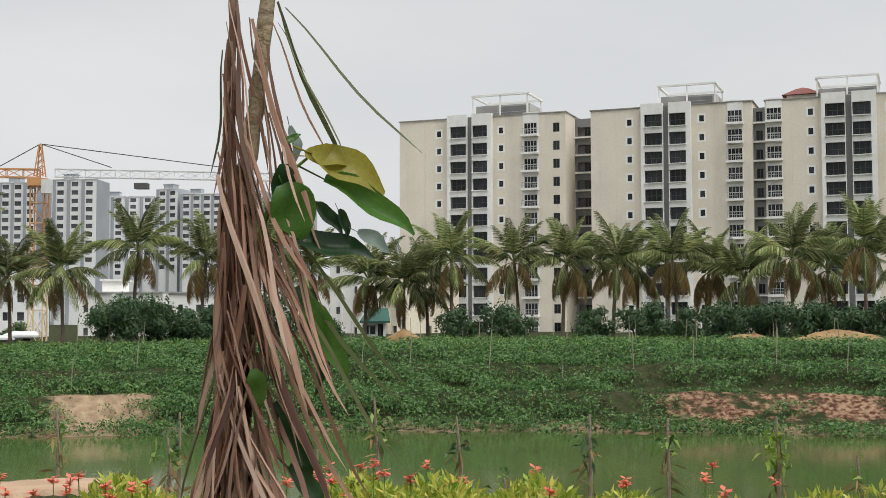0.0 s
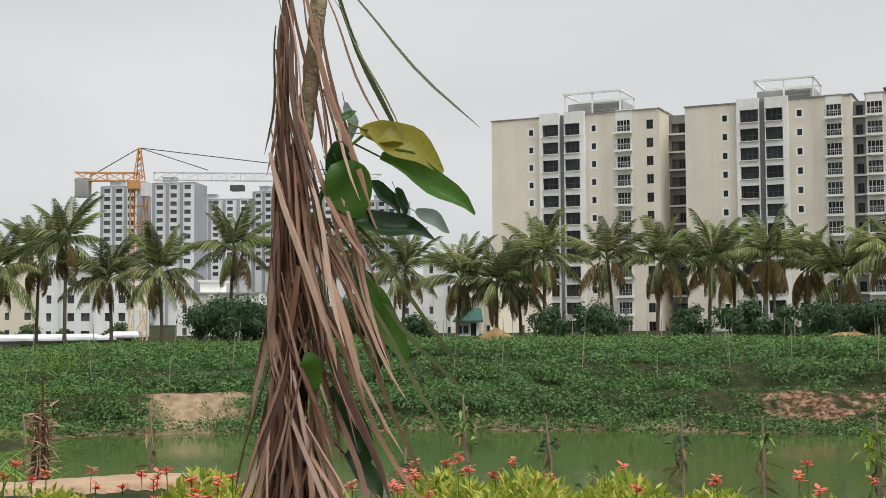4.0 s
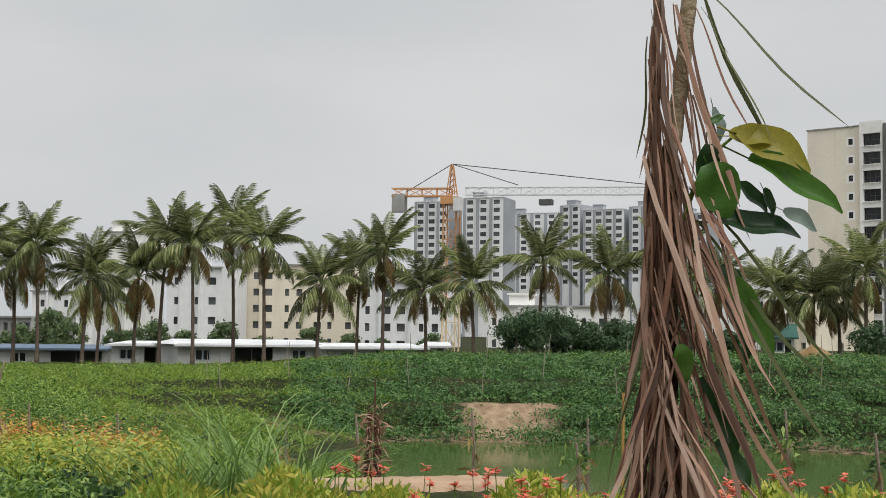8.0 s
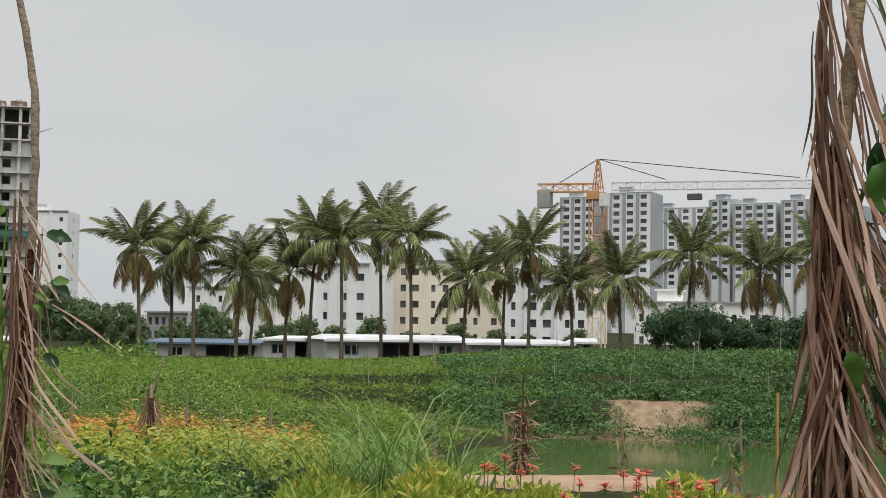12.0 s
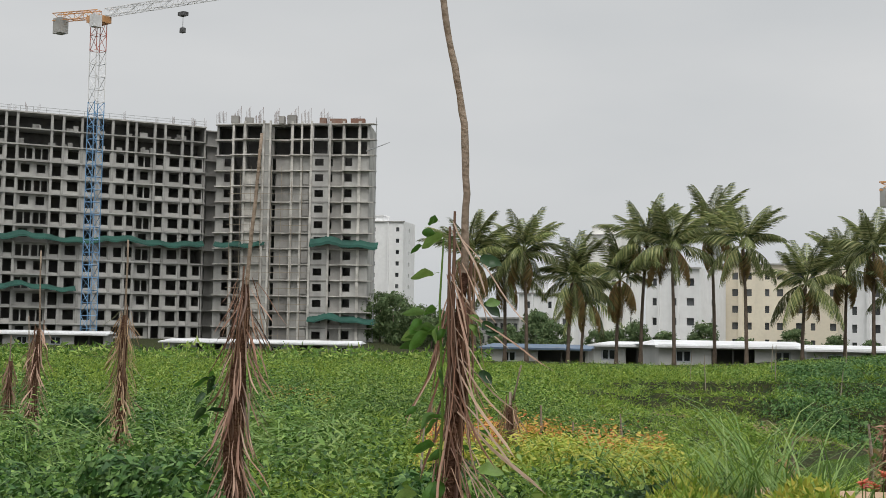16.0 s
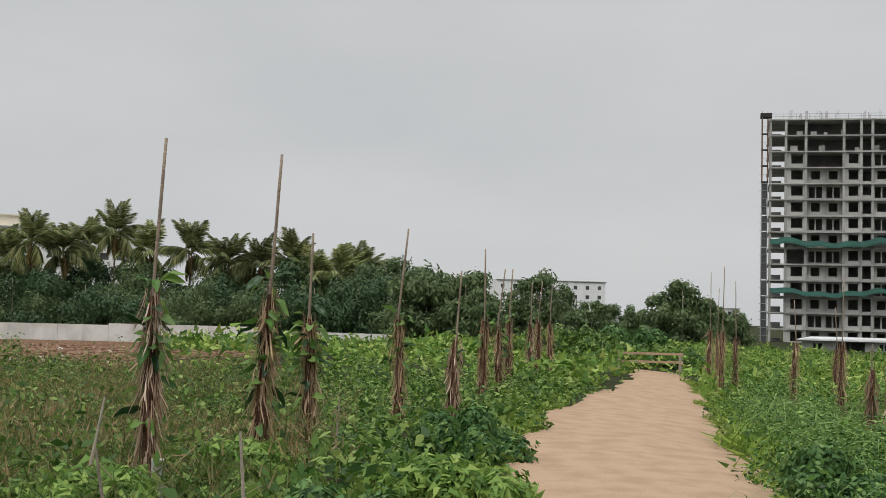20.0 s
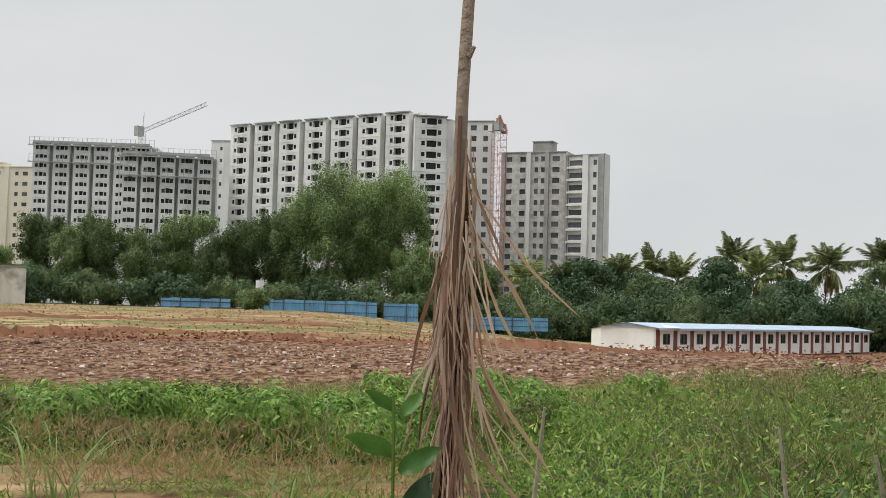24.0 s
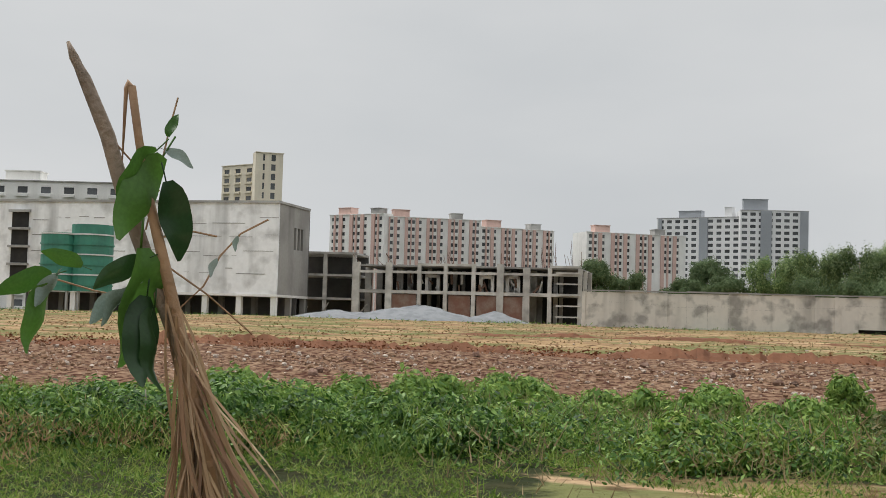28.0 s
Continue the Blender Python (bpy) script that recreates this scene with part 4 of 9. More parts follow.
    # scaffold at the end
    s = Shape()
    for x in (-1.5, -0.5):
        s.box(x - 0.04, x + 0.04, -0.5, -0.42, z0, z0 + storeys * fh + 1.5)
        s.box(x - 0.04, x + 0.04, 1.5, 1.58, z0, z0 + storeys * fh + 1.5)
    for f in range(storeys * 2):
        s.box(-1.9, -0.2, -0.48, -0.42, z0 + f * fh / 2, z0 + f * fh / 2 + 0.07)
        s.box(-1.55, -1.45, -0.48, 1.55, z0 + f * fh / 2, z0 + f * fh / 2 + 0.07)
    part("scaffold", s, M["steel"], t, "tall scaffold on the gable end")
    for f in range(10):
        s = Shape()
        s.box(-1.5, -0.45 - 0.1 * (f % 3), -0.40, -0.36, z0 + f * fh, z0 + (f + 1) * fh - 0.06 * (f % 4))
        part("debris_net", s, M["tank"], t, "dark torn debris net on the scaffold")
    for f in range(10, 14):
        for x in (-1.5, -0.5):
            s = Shape()
            s.box(x - 0.13, x + 0.13, -0.6, -0.36, z0 + f * fh, z0 + (f + 1) * fh)
            part("hoist_mast", s, M["rust"], t)
        s = Shape()
        s.box(-1.6, -0.4, -0.6, -0.3, z0 + f * fh, z0 + f * fh + 0.3)
        part("hoist_deck", s, M["void"], t)
    s = Shape()
    s.box(-1.8, 0.2, -0.6, 1.2, z0 + storeys * fh + 0.3, z0 + storeys * fh + 1.1)
    part("hoist_head", s, M["void"], t, "dark hoist head over the roof edge")
    # set-back stair core that joins the two wings
    s = Shape()
    core_holes = [(L + 0.5, L + 1.7, z0 + f * fh + 0.3, z0 + f * fh + 2.3) for f in range(storeys)]
    facade_grid(s, L + 0.2, L + 6.5, z0, z0 + storeys * fh, 4.5, core_holes, 0.4)
    s.quad((L + 0.2, 4.5, z0 + storeys * fh), (L + 6.5, 4.5, z0 + storeys * fh), (L + 6.5, deep, z0 + storeys * fh), (L + 0.2, deep, z0 + storeys * fh))
    part("stair_core", s, M["concrete"], t)
    s = Shape()
    s.box(L + 0.2, L + 6.5, 8.0, 8.2, z0, z0 + storeys * fh - 0.2)
    part("inner_wall", s, M["concrete_dark"], t)
    for f in range(1, storeys + 1):
        s = Shape()
        s.box(L + 0.2, L + 6.0, 3.6, 4.5, z0 + f * fh - 0.2, z0 + f * fh)
        part("landing", s, M["concrete"], t)
    net_strip(t, 0, L, -1.1, z0 + 6.45 * fh, 1.2, 11)
    net_strip(t, 0, L * 0.55, -1.1, z0 + 3.4 * fh, 1.0, 12)
    return t


def net_strip(t, x0, x1, y, z, h, seed):
    rnd, s, k = random.Random(seed), Shape(), int((x1 - x0) / 0.7)
    top, low = [], []
    ph = rnd.random() * 6
    for i in range(k + 1):
        x = x0 + (x1 - x0) * i / k
        sag = 1.5 * abs(math.sin(i * 0.13 + ph)) + 0.3 * math.sin(i * 0.9)
        top.append((x, y + 0.9, z + h * 0.5 - 0.6 * sag))
        low.append((x, y - 0.6, z - h * 0.5 - 0.5 * sag + rnd.uniform(-0.1, 0.1)))
    mid = [((a[0]), y - 0.5, (a[2] + b[2]) / 2 - 0.25) for a, b in zip(top, low)]
    s.v = top + mid + low
    n = k + 1
    s.f = [(i, i + 1, n + i + 1, n + i) for i in range(k)] + [(n + i, n + i + 1, 2 * n + i + 1, 2 * n + i) for i in range(k)]
    part("safety_net", s, M["net"], t, "sagging dark green safety net")


concrete_frame()


def concrete_wing():
    m, L = facing(51.0, 232, 43.85, 227)
    t = thing("unfinished_building", "half-built concrete tower wing with green nets", "building", m @ Matrix.Translation((0, 0, -1.6)))
    fh, storeys, deep = 2.9, 14, 12.0
    z0, H = -0.2, 14 * 2.9
    # faceted front: fields set forwards and back
    fields = [(0.0, 3.3, 2.6, ((1.5, 2.7, 1.5),)), (3.3, 5.6, 1.2, ((0.4, 1.9, 2.3),)), (5.6, 9.2, 0.9, ()), (9.2, 10.6, 0.2, ()), (10.6, 14.4, 1.9, ((0.2, 0.8, 2.2),)),
              (14.4, 18.3, 0.8, ()), (18.3, 21.7, 0.0, ((0.7, 2.3, 1.3),)), (21.7, 24.2, 0.7, ((0.15, 0.5, 1.4),)), (24.2, L, 0.0, ((0.3, 1.7, 1.5),))]
    for k, (a, b, y, wins) in enumerate(fields):
        s = Shape()
        holes = []
        for f in range(storeys):
            z = z0 + f * fh
            if f >= storeys - (5 if k == 2 else 2) and k != 3:
                holes.append((a + 0.4, b - 0.4, z + 0.15, z + 2.5))
                continue
            for p0, p1, hh in wins:
                holes.append((a + p0, a + min(p1, b - a - 0.1), z + (0.1 if hh > 2 else 0.8), z + (0.8 + hh if hh < 2 else hh + 0.1)))
        facade_grid(s, a, b, z0, z0 + H, y, holes, 0.35)
        s.quad((a, y, z0), (a, deep, z0), (a, deep, z0 + H), (a, y, z0 + H))
        s.quad((b, deep, z0), (b, y, z0), (b, y, z0 + H), (b, deep, z0 + H))
        s.quad((a, y, z0 + H), (b, y, z0 + H), (b, deep, z0 + H), (a, deep, z0 + H))
        part("wall_field", s, M["concrete_dark"] if k in (4, 7) else M["concrete"], t)
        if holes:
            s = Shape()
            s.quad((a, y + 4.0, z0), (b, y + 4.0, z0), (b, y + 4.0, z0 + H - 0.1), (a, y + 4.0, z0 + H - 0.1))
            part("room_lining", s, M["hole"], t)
        s = Shape()
        for f in range(1, storeys + 1):
            s.box(a + 0.01, b - 0.01, y - 0.09, y - 0.004, z0 + f * fh - 0.28, z0 + f * fh - 0.04)
        tagged(part("slab_line", s, M["frame_concrete"] if k % 2 else M["concrete_dark"], t), kind="stuff")
        for f in range(1, storeys + 1):
            if k in (0, 1, 2, 4, 5, 7, 8):
                out = 0.45 + 0.35 * ((f * 5 + k * 3) % 4) / 3
                s = Shape()
                s.box(a - 0.2, b + (0.9 if k == 8 else 0.2), y - out, y, z0 + f * fh - 0.2, z0 + f * fh - 0.02)
                part("slab_edge", s, M["frame_concrete"], t)
    for x, y, w in ((3.3, 1.0, 0.4), (5.5, 0.7, 0.4), (9.2, 0.0, 0.35), (10.4, 0.0, 0.35), (14.4, 0.6, 0.45), (16.2, 0.6, 0.35), (18.1, -0.1, 0.4), (21.6, -0.1, 0.35), (24.1, -0.1, 0.35), (27.0, -0.1, 0.5)):
        s = Shape()
        s.box(x, x + w, y - 0.25, y + 0.2, z0, z0 + H + 0.4)
        part("pier", s, M["frame_concrete"], t)
    for f in range(storeys - 3):
        for a, b in ((5.9, 9.0), (11.6, 14.2), (16.7, 17.9)):
            s = Shape()
            s.box(a, b, 0.5 if a > 15 else 0.84 if a < 10 else 1.84, 1.9, z0 + f * fh + 0.25, z0 + f * fh + 2.45)
            part("block_infill", s, M["concrete_dark"] if a > 10 else M["frame_concrete"], t)
    rnd = random.Random(9)
    for i in range(22):
        x = rnd.uniform(0, L)
        s = Shape()
        h = rnd.uniform(1.2, 3.2)
        for j in range(4):
            s.box(x + j * 0.25, x + j * 0.25 + 0.05, 1.0, 1.05, z0 + H, z0 + H + h * (0.8 + 0.1 * j))
        part("starter_bar", s, M["rust"], t)
    for x, w in ((3.0, 1.4), (5.6, 1.4), (12.0, 1.0), (13.6, 1.6), (19.6, 1.2), (21.5, 3.0), (25.4, 2.6)):
        s = Shape()
        s.box(x, x + w, 0.6, 2.2, z0 + H, z0 + H + rnd.uniform(1.0, 1.7))
        part("lift_head", s, M["brick"] if x > 17 else M["concrete_dark"], t)
    for f in range(storeys + 1):
        s = Shape()
        s.box(L, L + 1.3, 0.2, 1.2, z0 + f * fh - 0.1, z0 + f * fh)
        part("scaffold_board", s, M["concrete_dark"], t)
    s = Shape()
    for y in (0.2, 1.2):
        s.box(L + 1.1, L + 1.18, y, y + 0.08, z0, z0 + H + 1.2)
    part("scaffold_pole", s, M["steel"], t)
    s = Shape()
    s.tube([(L - 0.5, -0.5, z0 + 12 * fh + 0.6), (L + 4.0, -2.5, z0 + 12 * fh + 2.0)], [0.12, 0.05], 5)
    part("cantilever_pole", s, M["steel"], t)
    net_strip(t, 0.5, 10, 0.2, z0 + 6.45 * fh, 1.2, 21)
    net_strip(t, 18.5, L + 2.0, -1.0, z0 + 6.5 * fh, 1.6, 22)
    net_strip(t, 18.3, L + 2.0, -1.0, z0 + 1.7 * fh, 1.2, 23)
    # poles of bamboo scaffolding on the front
    for i in range(8):
        s = Shape()
        x = 3.4 + i * 1.9
        s.box(x, x + 0.07, -0.45, -0.38, z0, z0 + H * 0.8)
        part("scaffold_pole", s, M["pale_bark"], t)
    for f in range(10):
        s = Shape()
        s.box(3, 18, -0.5, -0.43, z0 + f * fh + 1.2, z0 + f * fh + 1.28)
        part("scaffold_pole", s, M["pale_bark"], t)


concrete_wing()


def slab_tower(name, label, wall, left, right, z0, top, storeys, columns, deep=14.0, pilasters=(), group="", side=(), win=(1.3, 1.3), frames=False, lift=(), roof="concrete", ledges=False, side_mat=None, low=0):
    """A finished block far off: bays, windows one by one, parapet and roof rooms. columns: (share of the length, width scale)."""
    m, L = facing(*left, *right)
    t = thing(name, label, "apartment building", m @ Matrix.Translation((0, 0, z0)), group)
    H = top - z0
    fh = (H - 1.2) / storeys
    s = Shape()
    holes = []
    for f in range(low, storeys):
        z = 0.6 + f * fh + fh * 0.28
        for c, k in columns:
            x = c * L
            holes.append((x - win[0] * k / 2, x + win[0] * k / 2, z, z + win[1]))
    facade_grid(s, 0, L, 0, H, 0, holes, 0.3)
    part("wall", s, wall, t)
    s = Shape()
    sh = []
    for f in range(low, storeys):
        z = 0.6 + f * fh + fh * 0.28
        sh += [(c * deep - 0.55, c * deep + 0.55, z, z + win[1]) for c in side]
    g = Shape()
    facade_grid(g, 0, deep, 0, H, 0, sh, 0.3)
    g.v = [(L - y, x, z) for x, y, z in g.v]
    part("side_wall", g, side_mat or wall, t)
    s = Shape()
    s.quad((0, deep, 0), (0, 0, 0), (0, 0, H), (0, deep, H))
    s.quad((L, deep, 0), (0, deep, 0), (0, deep, H), (L, deep, H))
    s.quad((0, 0, H - 0.6), (L, 0, H - 0.6), (L, deep, H - 0.6), (0, deep, H - 0.6))
    part("roof", s, wall, t)
    s = Shape()
    s.box(-0.3, L + 0.3, -0.35, 0.0, H - 0.25, H)
    part("parapet_coping", s, M[roof], t)
    wide = {}
    for f in range(low, storeys):
        z = 0.6 + f * fh + fh * 0.28
        for c, k in columns:
            if k not in wide:
                p = Shape()
                w = win[0] * k
                p.box(-w / 2, w / 2, 0, 0.03, 0, win[1])
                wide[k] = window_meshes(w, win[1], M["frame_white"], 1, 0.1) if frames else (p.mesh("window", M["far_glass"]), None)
            put_window(wide[k], t, c * L, 0.28, z)
        for c in side:
            if "side" not in wide:
                p = Shape()
                p.box(-0.55, 0.55, 0, 0.03, 0, win[1])
                wide["side"] = (p.mesh("window", M["far_glass"]), None)
            put_window(wide["side"], t, L - 0.28, c * deep, z, 90)
    for a, b, proj, mat in pilasters:
        s = Shape()
        s.box(a * L, b * L, -proj, 0, 0, H - 0.3)
        part("pilaster", s, M[mat], t)
    for c, w, h, mat in lift:
        s = Shape()
        s.box(c * L, c * L + w, 2, 7, H - 0.6, H + h)
        s.box(c * L - 0.3, c * L + w + 0.3, 1.7, 7.3, H + h, H + h + 0.25)
        part("roof_room", s, M[mat], t)
    if ledges:
        for f in range(low, storeys):
            for c, k in columns:
                if k > 1.1:
                    s = Shape()
                    s.box(c * L - win[0] * k * 0.6, c * L + win[0] * k * 0.6, -0.8, 0, 0.6 + f * fh + 0.1, 0.6 + f * fh + 0.7)
                    part("balcony", s, wall, t)
    return t


FAR = "distant apartment blocks"
# long white block at the construction site across the rubble
def site_block(label, left, right, top, storeys, n, low, mat, recess, rim=None):
    """An unpainted block of bays: small windows, an open balcony stack in each bay, a deep recess between bays."""
    m, L = facing(*left, *right)
    t = thing("apartment_building", label, "apartment building", m, FAR)
    fh = top / storeys
    w = L / n
    small, tall = Shape(), Shape()
    small.box(-0.5, 0.5, 0, 0.03, 0, 1.25)
    half = w * (0.10 if rim else 0.13)
    # Tall dark panes close the balcony openings and stand in for their shade.
    tall.box(-half, half, 0, 0.03, 0, fh * 0.74)
    small, tall = small.mesh("window", M["glass"]), tall.mesh("window", M["glass"])
    for i in range(n):
        a, b = i * w, i * w + w * 0.8
        xs = (a + w * 0.2, a + w * 0.42, a + w * 0.62)
        holes = []
        for f in range(low, storeys):
            z = f * fh
            holes += [(x - 0.5, x + 0.5, z + 0.95, z + 2.2) for x in (xs[0], xs[2])]
            holes.append((xs[1] - half, xs[1] + half, z + 0.1, z + 0.1 + fh * 0.74))
        s = Shape()
        facade_grid(s, a, b, 0, top, 0, holes, 1.1)
        for x, y0, y1 in ((b, 0.0, 2.2), (a, 2.2, 0.0)):
            s.quad((x, y0, 0), (x, y1, 0), (x, y1, top), (x, y0, top))
        part("bay", s, M[mat], t)
        s = Shape()
        s.quad((b, 2.2, 0), (a + w, 2.2, 0), (a + w, 2.2, top - 0.6), (b, 2.2, top - 0.6))
        # Recess walls are coloured darker than the bays to carry their shade.
        part("recess_wall", s, M[recess], t)
        s = Shape()
        mid = (a + b) / 2
        s.box(a - 0.25, b + 0.25, -0.35, 0.6, top - 0.3, top + 0.05)
        s.box(mid - w * 0.28, mid + w * 0.28, -0.6, -0.35, top - 0.3, top + 0.05)
        part("cornice", s, M["concrete_dark"], t)
        for f in range(low, storeys):
            z = f * fh
            put_window((small, None), t, xs[0], 0.22, z + 0.95)
            put_window((small, None), t, xs[2], 0.22, z + 0.95)
            put_window((tall, None), t, xs[1], 1.08, z + 0.1)
        s = Shape()
        for f in range(low, storeys):
            s.box(a + 0.02, b - 0.02, -0.07, -0.004, f * fh - 0.16, f * fh + 0.04)
        tagged(part("string_course", s, M[mat], t), kind="stuff")
        s = Shape()
        for f in range(low, storeys):
            s.box(xs[1] - half, xs[1] + half, 0.02, 0.14, f * fh + 0.1, f * fh + (0.95 if rim else 0.6))
        tagged(part("balcony_parapet", s, M[mat], t), kind="stuff")
    s = Shape()
    s.quad((0, 16, 0), (0, 0, 0), (0, 0, top), (0, 16, top))
    s.quad((L, 2.2, 0), (L, 16, 0), (L, 16, top), (L, 2.2, top))
    s.quad((L, 16, 0), (0, 16, 0), (0, 16, top), (L, 16, top))
    s.quad((0, 0.3, top - 0.5), (L, 2.2, top - 0.5), (L, 16, top - 0.5), (0, 16, top - 0.5))
    part("rear_wall", s, M[mat], t)
    if rim:
        for zz in rim:
            part("scaffold_band", rail_shape(-1.0, L, -1.2, top - zz, 2.6, 1.6, 0.06), M["steel"], t, "grey scaffold round the top floors")
            s = Shape()
            s.box(-1.2, L, -1.7, -0.6, top - zz - 0.35, top - zz)
            part("scaffold_deck", s, M["steel"], t)
        s = Shape()
        s.box(-0.2, L - 2.0, 0.4, 1.0, top, top + 0.9)
        part("upstand", s, M["concrete"], t)
    return t


site_block("long unpainted white block with open balcony stacks", (138.15, 390), (129.7, 346), 57.8, 18, 7, 6, "raw_white", "concrete_dark")
site_block("end wing of the long unpainted white block", (129.65, 340), (127.85, 341), 55.6, 18, 1, 3, "raw_white", "raw_white")
slab_tower("apartment_building", "unpainted white block wing with dark windows", M["raw_white"], (127.9, 356), (126.0, 354), 0, 56.8, 18,
           ((0.2, 1.0), (0.5, 1.3), (0.8, 1.0)), 3, (), FAR, (), (1.4, 1.5))
slab_tower("apartment_building", "raw concrete and white tower under construction", M["frame_concrete"], (125.6, 372), (122.6, 366), 0, 50.0, 15,
           ((0.12, 1.1), (0.33, 1.1), (0.54, 0.7), (0.64, 0.7), (0.84, 1.4)), 16, ((0.0, 0.06, 0.5, "concrete_dark"), (0.4, 0.46, 0.7, "raw_white"), (0.68, 0.74, 0.7, "concrete_dark")), FAR, (0.3, 0.7), (1.6, 1.5), lift=((0.45, 6, 3.2, "concrete_dark"),))
slab_tower("apartment_building", "raw concrete and white tower under construction", M["raw_white"], (122.6, 364), (120.85, 359), 0, 48.5, 13,
           ((0.25, 2.4), (0.75, 0.6)), 4, ((0.45, 0.6, 0.8, "raw_white"), (0.85, 1.0, 0.6, "concrete"), (0.0, 0.06, 0.6, "concrete_dark")), FAR, (), (1.8, 1.6), ledges=True)
site_block("unfinished white block with grey scaffolded top floors", (146.75, 446), (141.5, 436), 55.5, 18, 6, 9, "raw_white", "concrete", rim=(0.6, 6.4))
site_block("unfinished white block with grey scaffolded top floors", (142.9, 384), (138.75, 382), 46.5, 15, 5, 7, "raw_white", "concrete", rim=(0.6, 6.4))
slab_tower("apartment_building", "small white stair tower behind the long block", M["raw_white"], (139.0, 460), (138.1, 458), 0, 62, 14, ((0.5, 0.7),), 8, (), FAR)
slab_tower("apartment_building", "cream painted tower with a narrow window grid", M["cream"], (148.5, 470), (146.45, 462), 0, 49, 13,
           ((0.2, 0.6), (0.55, 1.0), (0.72, 1.5), (0.9, 0.6)), 14, ((0.0, 0.12, 0.5, "cream"), (0.3, 0.4, 0.5, "cream")), FAR, (), (1.3, 1.4), lift=((0.0, 4.5, 1.4, "cream"),), roof="cream")
# pink flats behind the concrete skeleton
PINK = "pink and white flats"
for a0, d0, a1, d1, tz, lab, n in ((175.4, 540, 172.9, 520, 45, "pink and white eight-storey flats with dark shafts", 5), (172.9, 522, 168.4, 530, 44, "pink and white eight-storey flats with dark shafts", 9),
                                   (168.4, 532, 165.0, 548, 41.5, "pink and white eight-storey flats with dark shafts", 7), (163.5, 540, 159.0, 560, 41, "pink and white flats above dark trees", 8)):
    slab_tower("apartment_building", lab, M["white"], (a0, d0), (a1, d1), 0, tz, 14, [((i + 0.3) / n, 0.8) for i in range(n)] + [((i + 0.68) / n, 0.8) for i in range(0, n, 2)], 16,
               [((i - 0.08) / n, (i + 0.2) / n, 0.6, "pink") for i in range(1, n)] + [((i + 0.44) / n, (i + 0.56) / n, 0.6, "pink") for i in range(0, n, 2)],
               PINK, (), (1.9, 1.5), lift=((0.1, 7, 3.0, "pink"), (0.7, 5, 2.4, "concrete")), roof="white", low=8)
slab_tower("apartment_building", "white flats with grey piers and round roof room", M["haze_white"], (160.3, 655), (156.6, 640), 0, 57, 18, [((i + 0.5) / 10, 1.2) for i in range(10)], 16,
           ((0.02, 0.06, 0.8, "haze_grey"), (0.52, 0.62, 0.9, "haze_grey")), FAR, (), (2.2, 1.6), lift=((0.25, 12, 3.5, "haze_grey"), (0.8, 4, 5, "haze_white")), low=8)
slab_tower("apartment_building", "white flats with grey piers and round roof room", M["haze_white"], (156.6, 635), (153.65, 640), 0, 60, 19, [((i + 0.5) / 8, 1.2) for i in range(8)], 16,
           ((0.3, 0.46, 0.9, "haze_grey"), (0.88, 1.0, 0.9, "haze_grey")), FAR, (), (2.2, 1.6), lift=((0.05, 12, 5.5, "haze_grey"),), low=8)
slab_tower("apartment_building", "pale yellow tower with balconies", M["cream"], (180.4, 455), (178.6, 440), 0, 54.5, 16, ((0.12, 1.5), (0.4, 1.5), (0.68, 1.5), (0.92, 0.6)), 4, (), FAR, (), (1.8, 1.5),
           ledges=True, roof="cream")
slab_tower("apartment_building", "pale yellow tower with a dark stair strip", M["cream"], (178.9, 436), (177.65, 438), 0, 58, 17, ((0.3, 0.6), (0.65, 1.3)), 5, (), FAR, (), (1.2, 2.2), roof="cream")
slab_tower("apartment_building", "white flats with blue-grey balconies behind the plastered hall", M["white"], (190.5, 300), (184.6, 290), 0, 30.3, 9, [((i + 0.5) / 6, 1.3) for i in range(6)], 14, (), FAR, (), (1.8, 1.5), ledges=True,
           lift=((0.1, 8, 2.2, "white"),))

# towers behind the crane, past the palms
T = "pale towers behind the palms"
for a0, a1, d, tz, st, piers in ((19.85, 18.3, 560, 61, 17, 3), (17.6, 15.75, 550, 62, 17, 3), (15.75, 13.2, 640, 64, 19, 4), (13.1, 12.2, 600, 64, 18, 2), (12.05, 10.2, 590, 61, 17, 4), (9.95, 8.3, 585, 62, 17, 3), (7.9, 6.5, 600, 60, 17, 3)):
    # Fronts take the pale grey, side walls the darker one.
    slab_tower("apartment_building", "pale grey and white residential tower with haze-tinted paint", M["haze_white"], (a0, d), (a1, d - 6), 0, tz, st,
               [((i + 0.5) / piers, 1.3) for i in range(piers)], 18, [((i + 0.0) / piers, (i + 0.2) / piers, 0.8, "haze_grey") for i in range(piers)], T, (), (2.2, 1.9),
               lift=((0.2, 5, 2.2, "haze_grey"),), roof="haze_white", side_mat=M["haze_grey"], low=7)
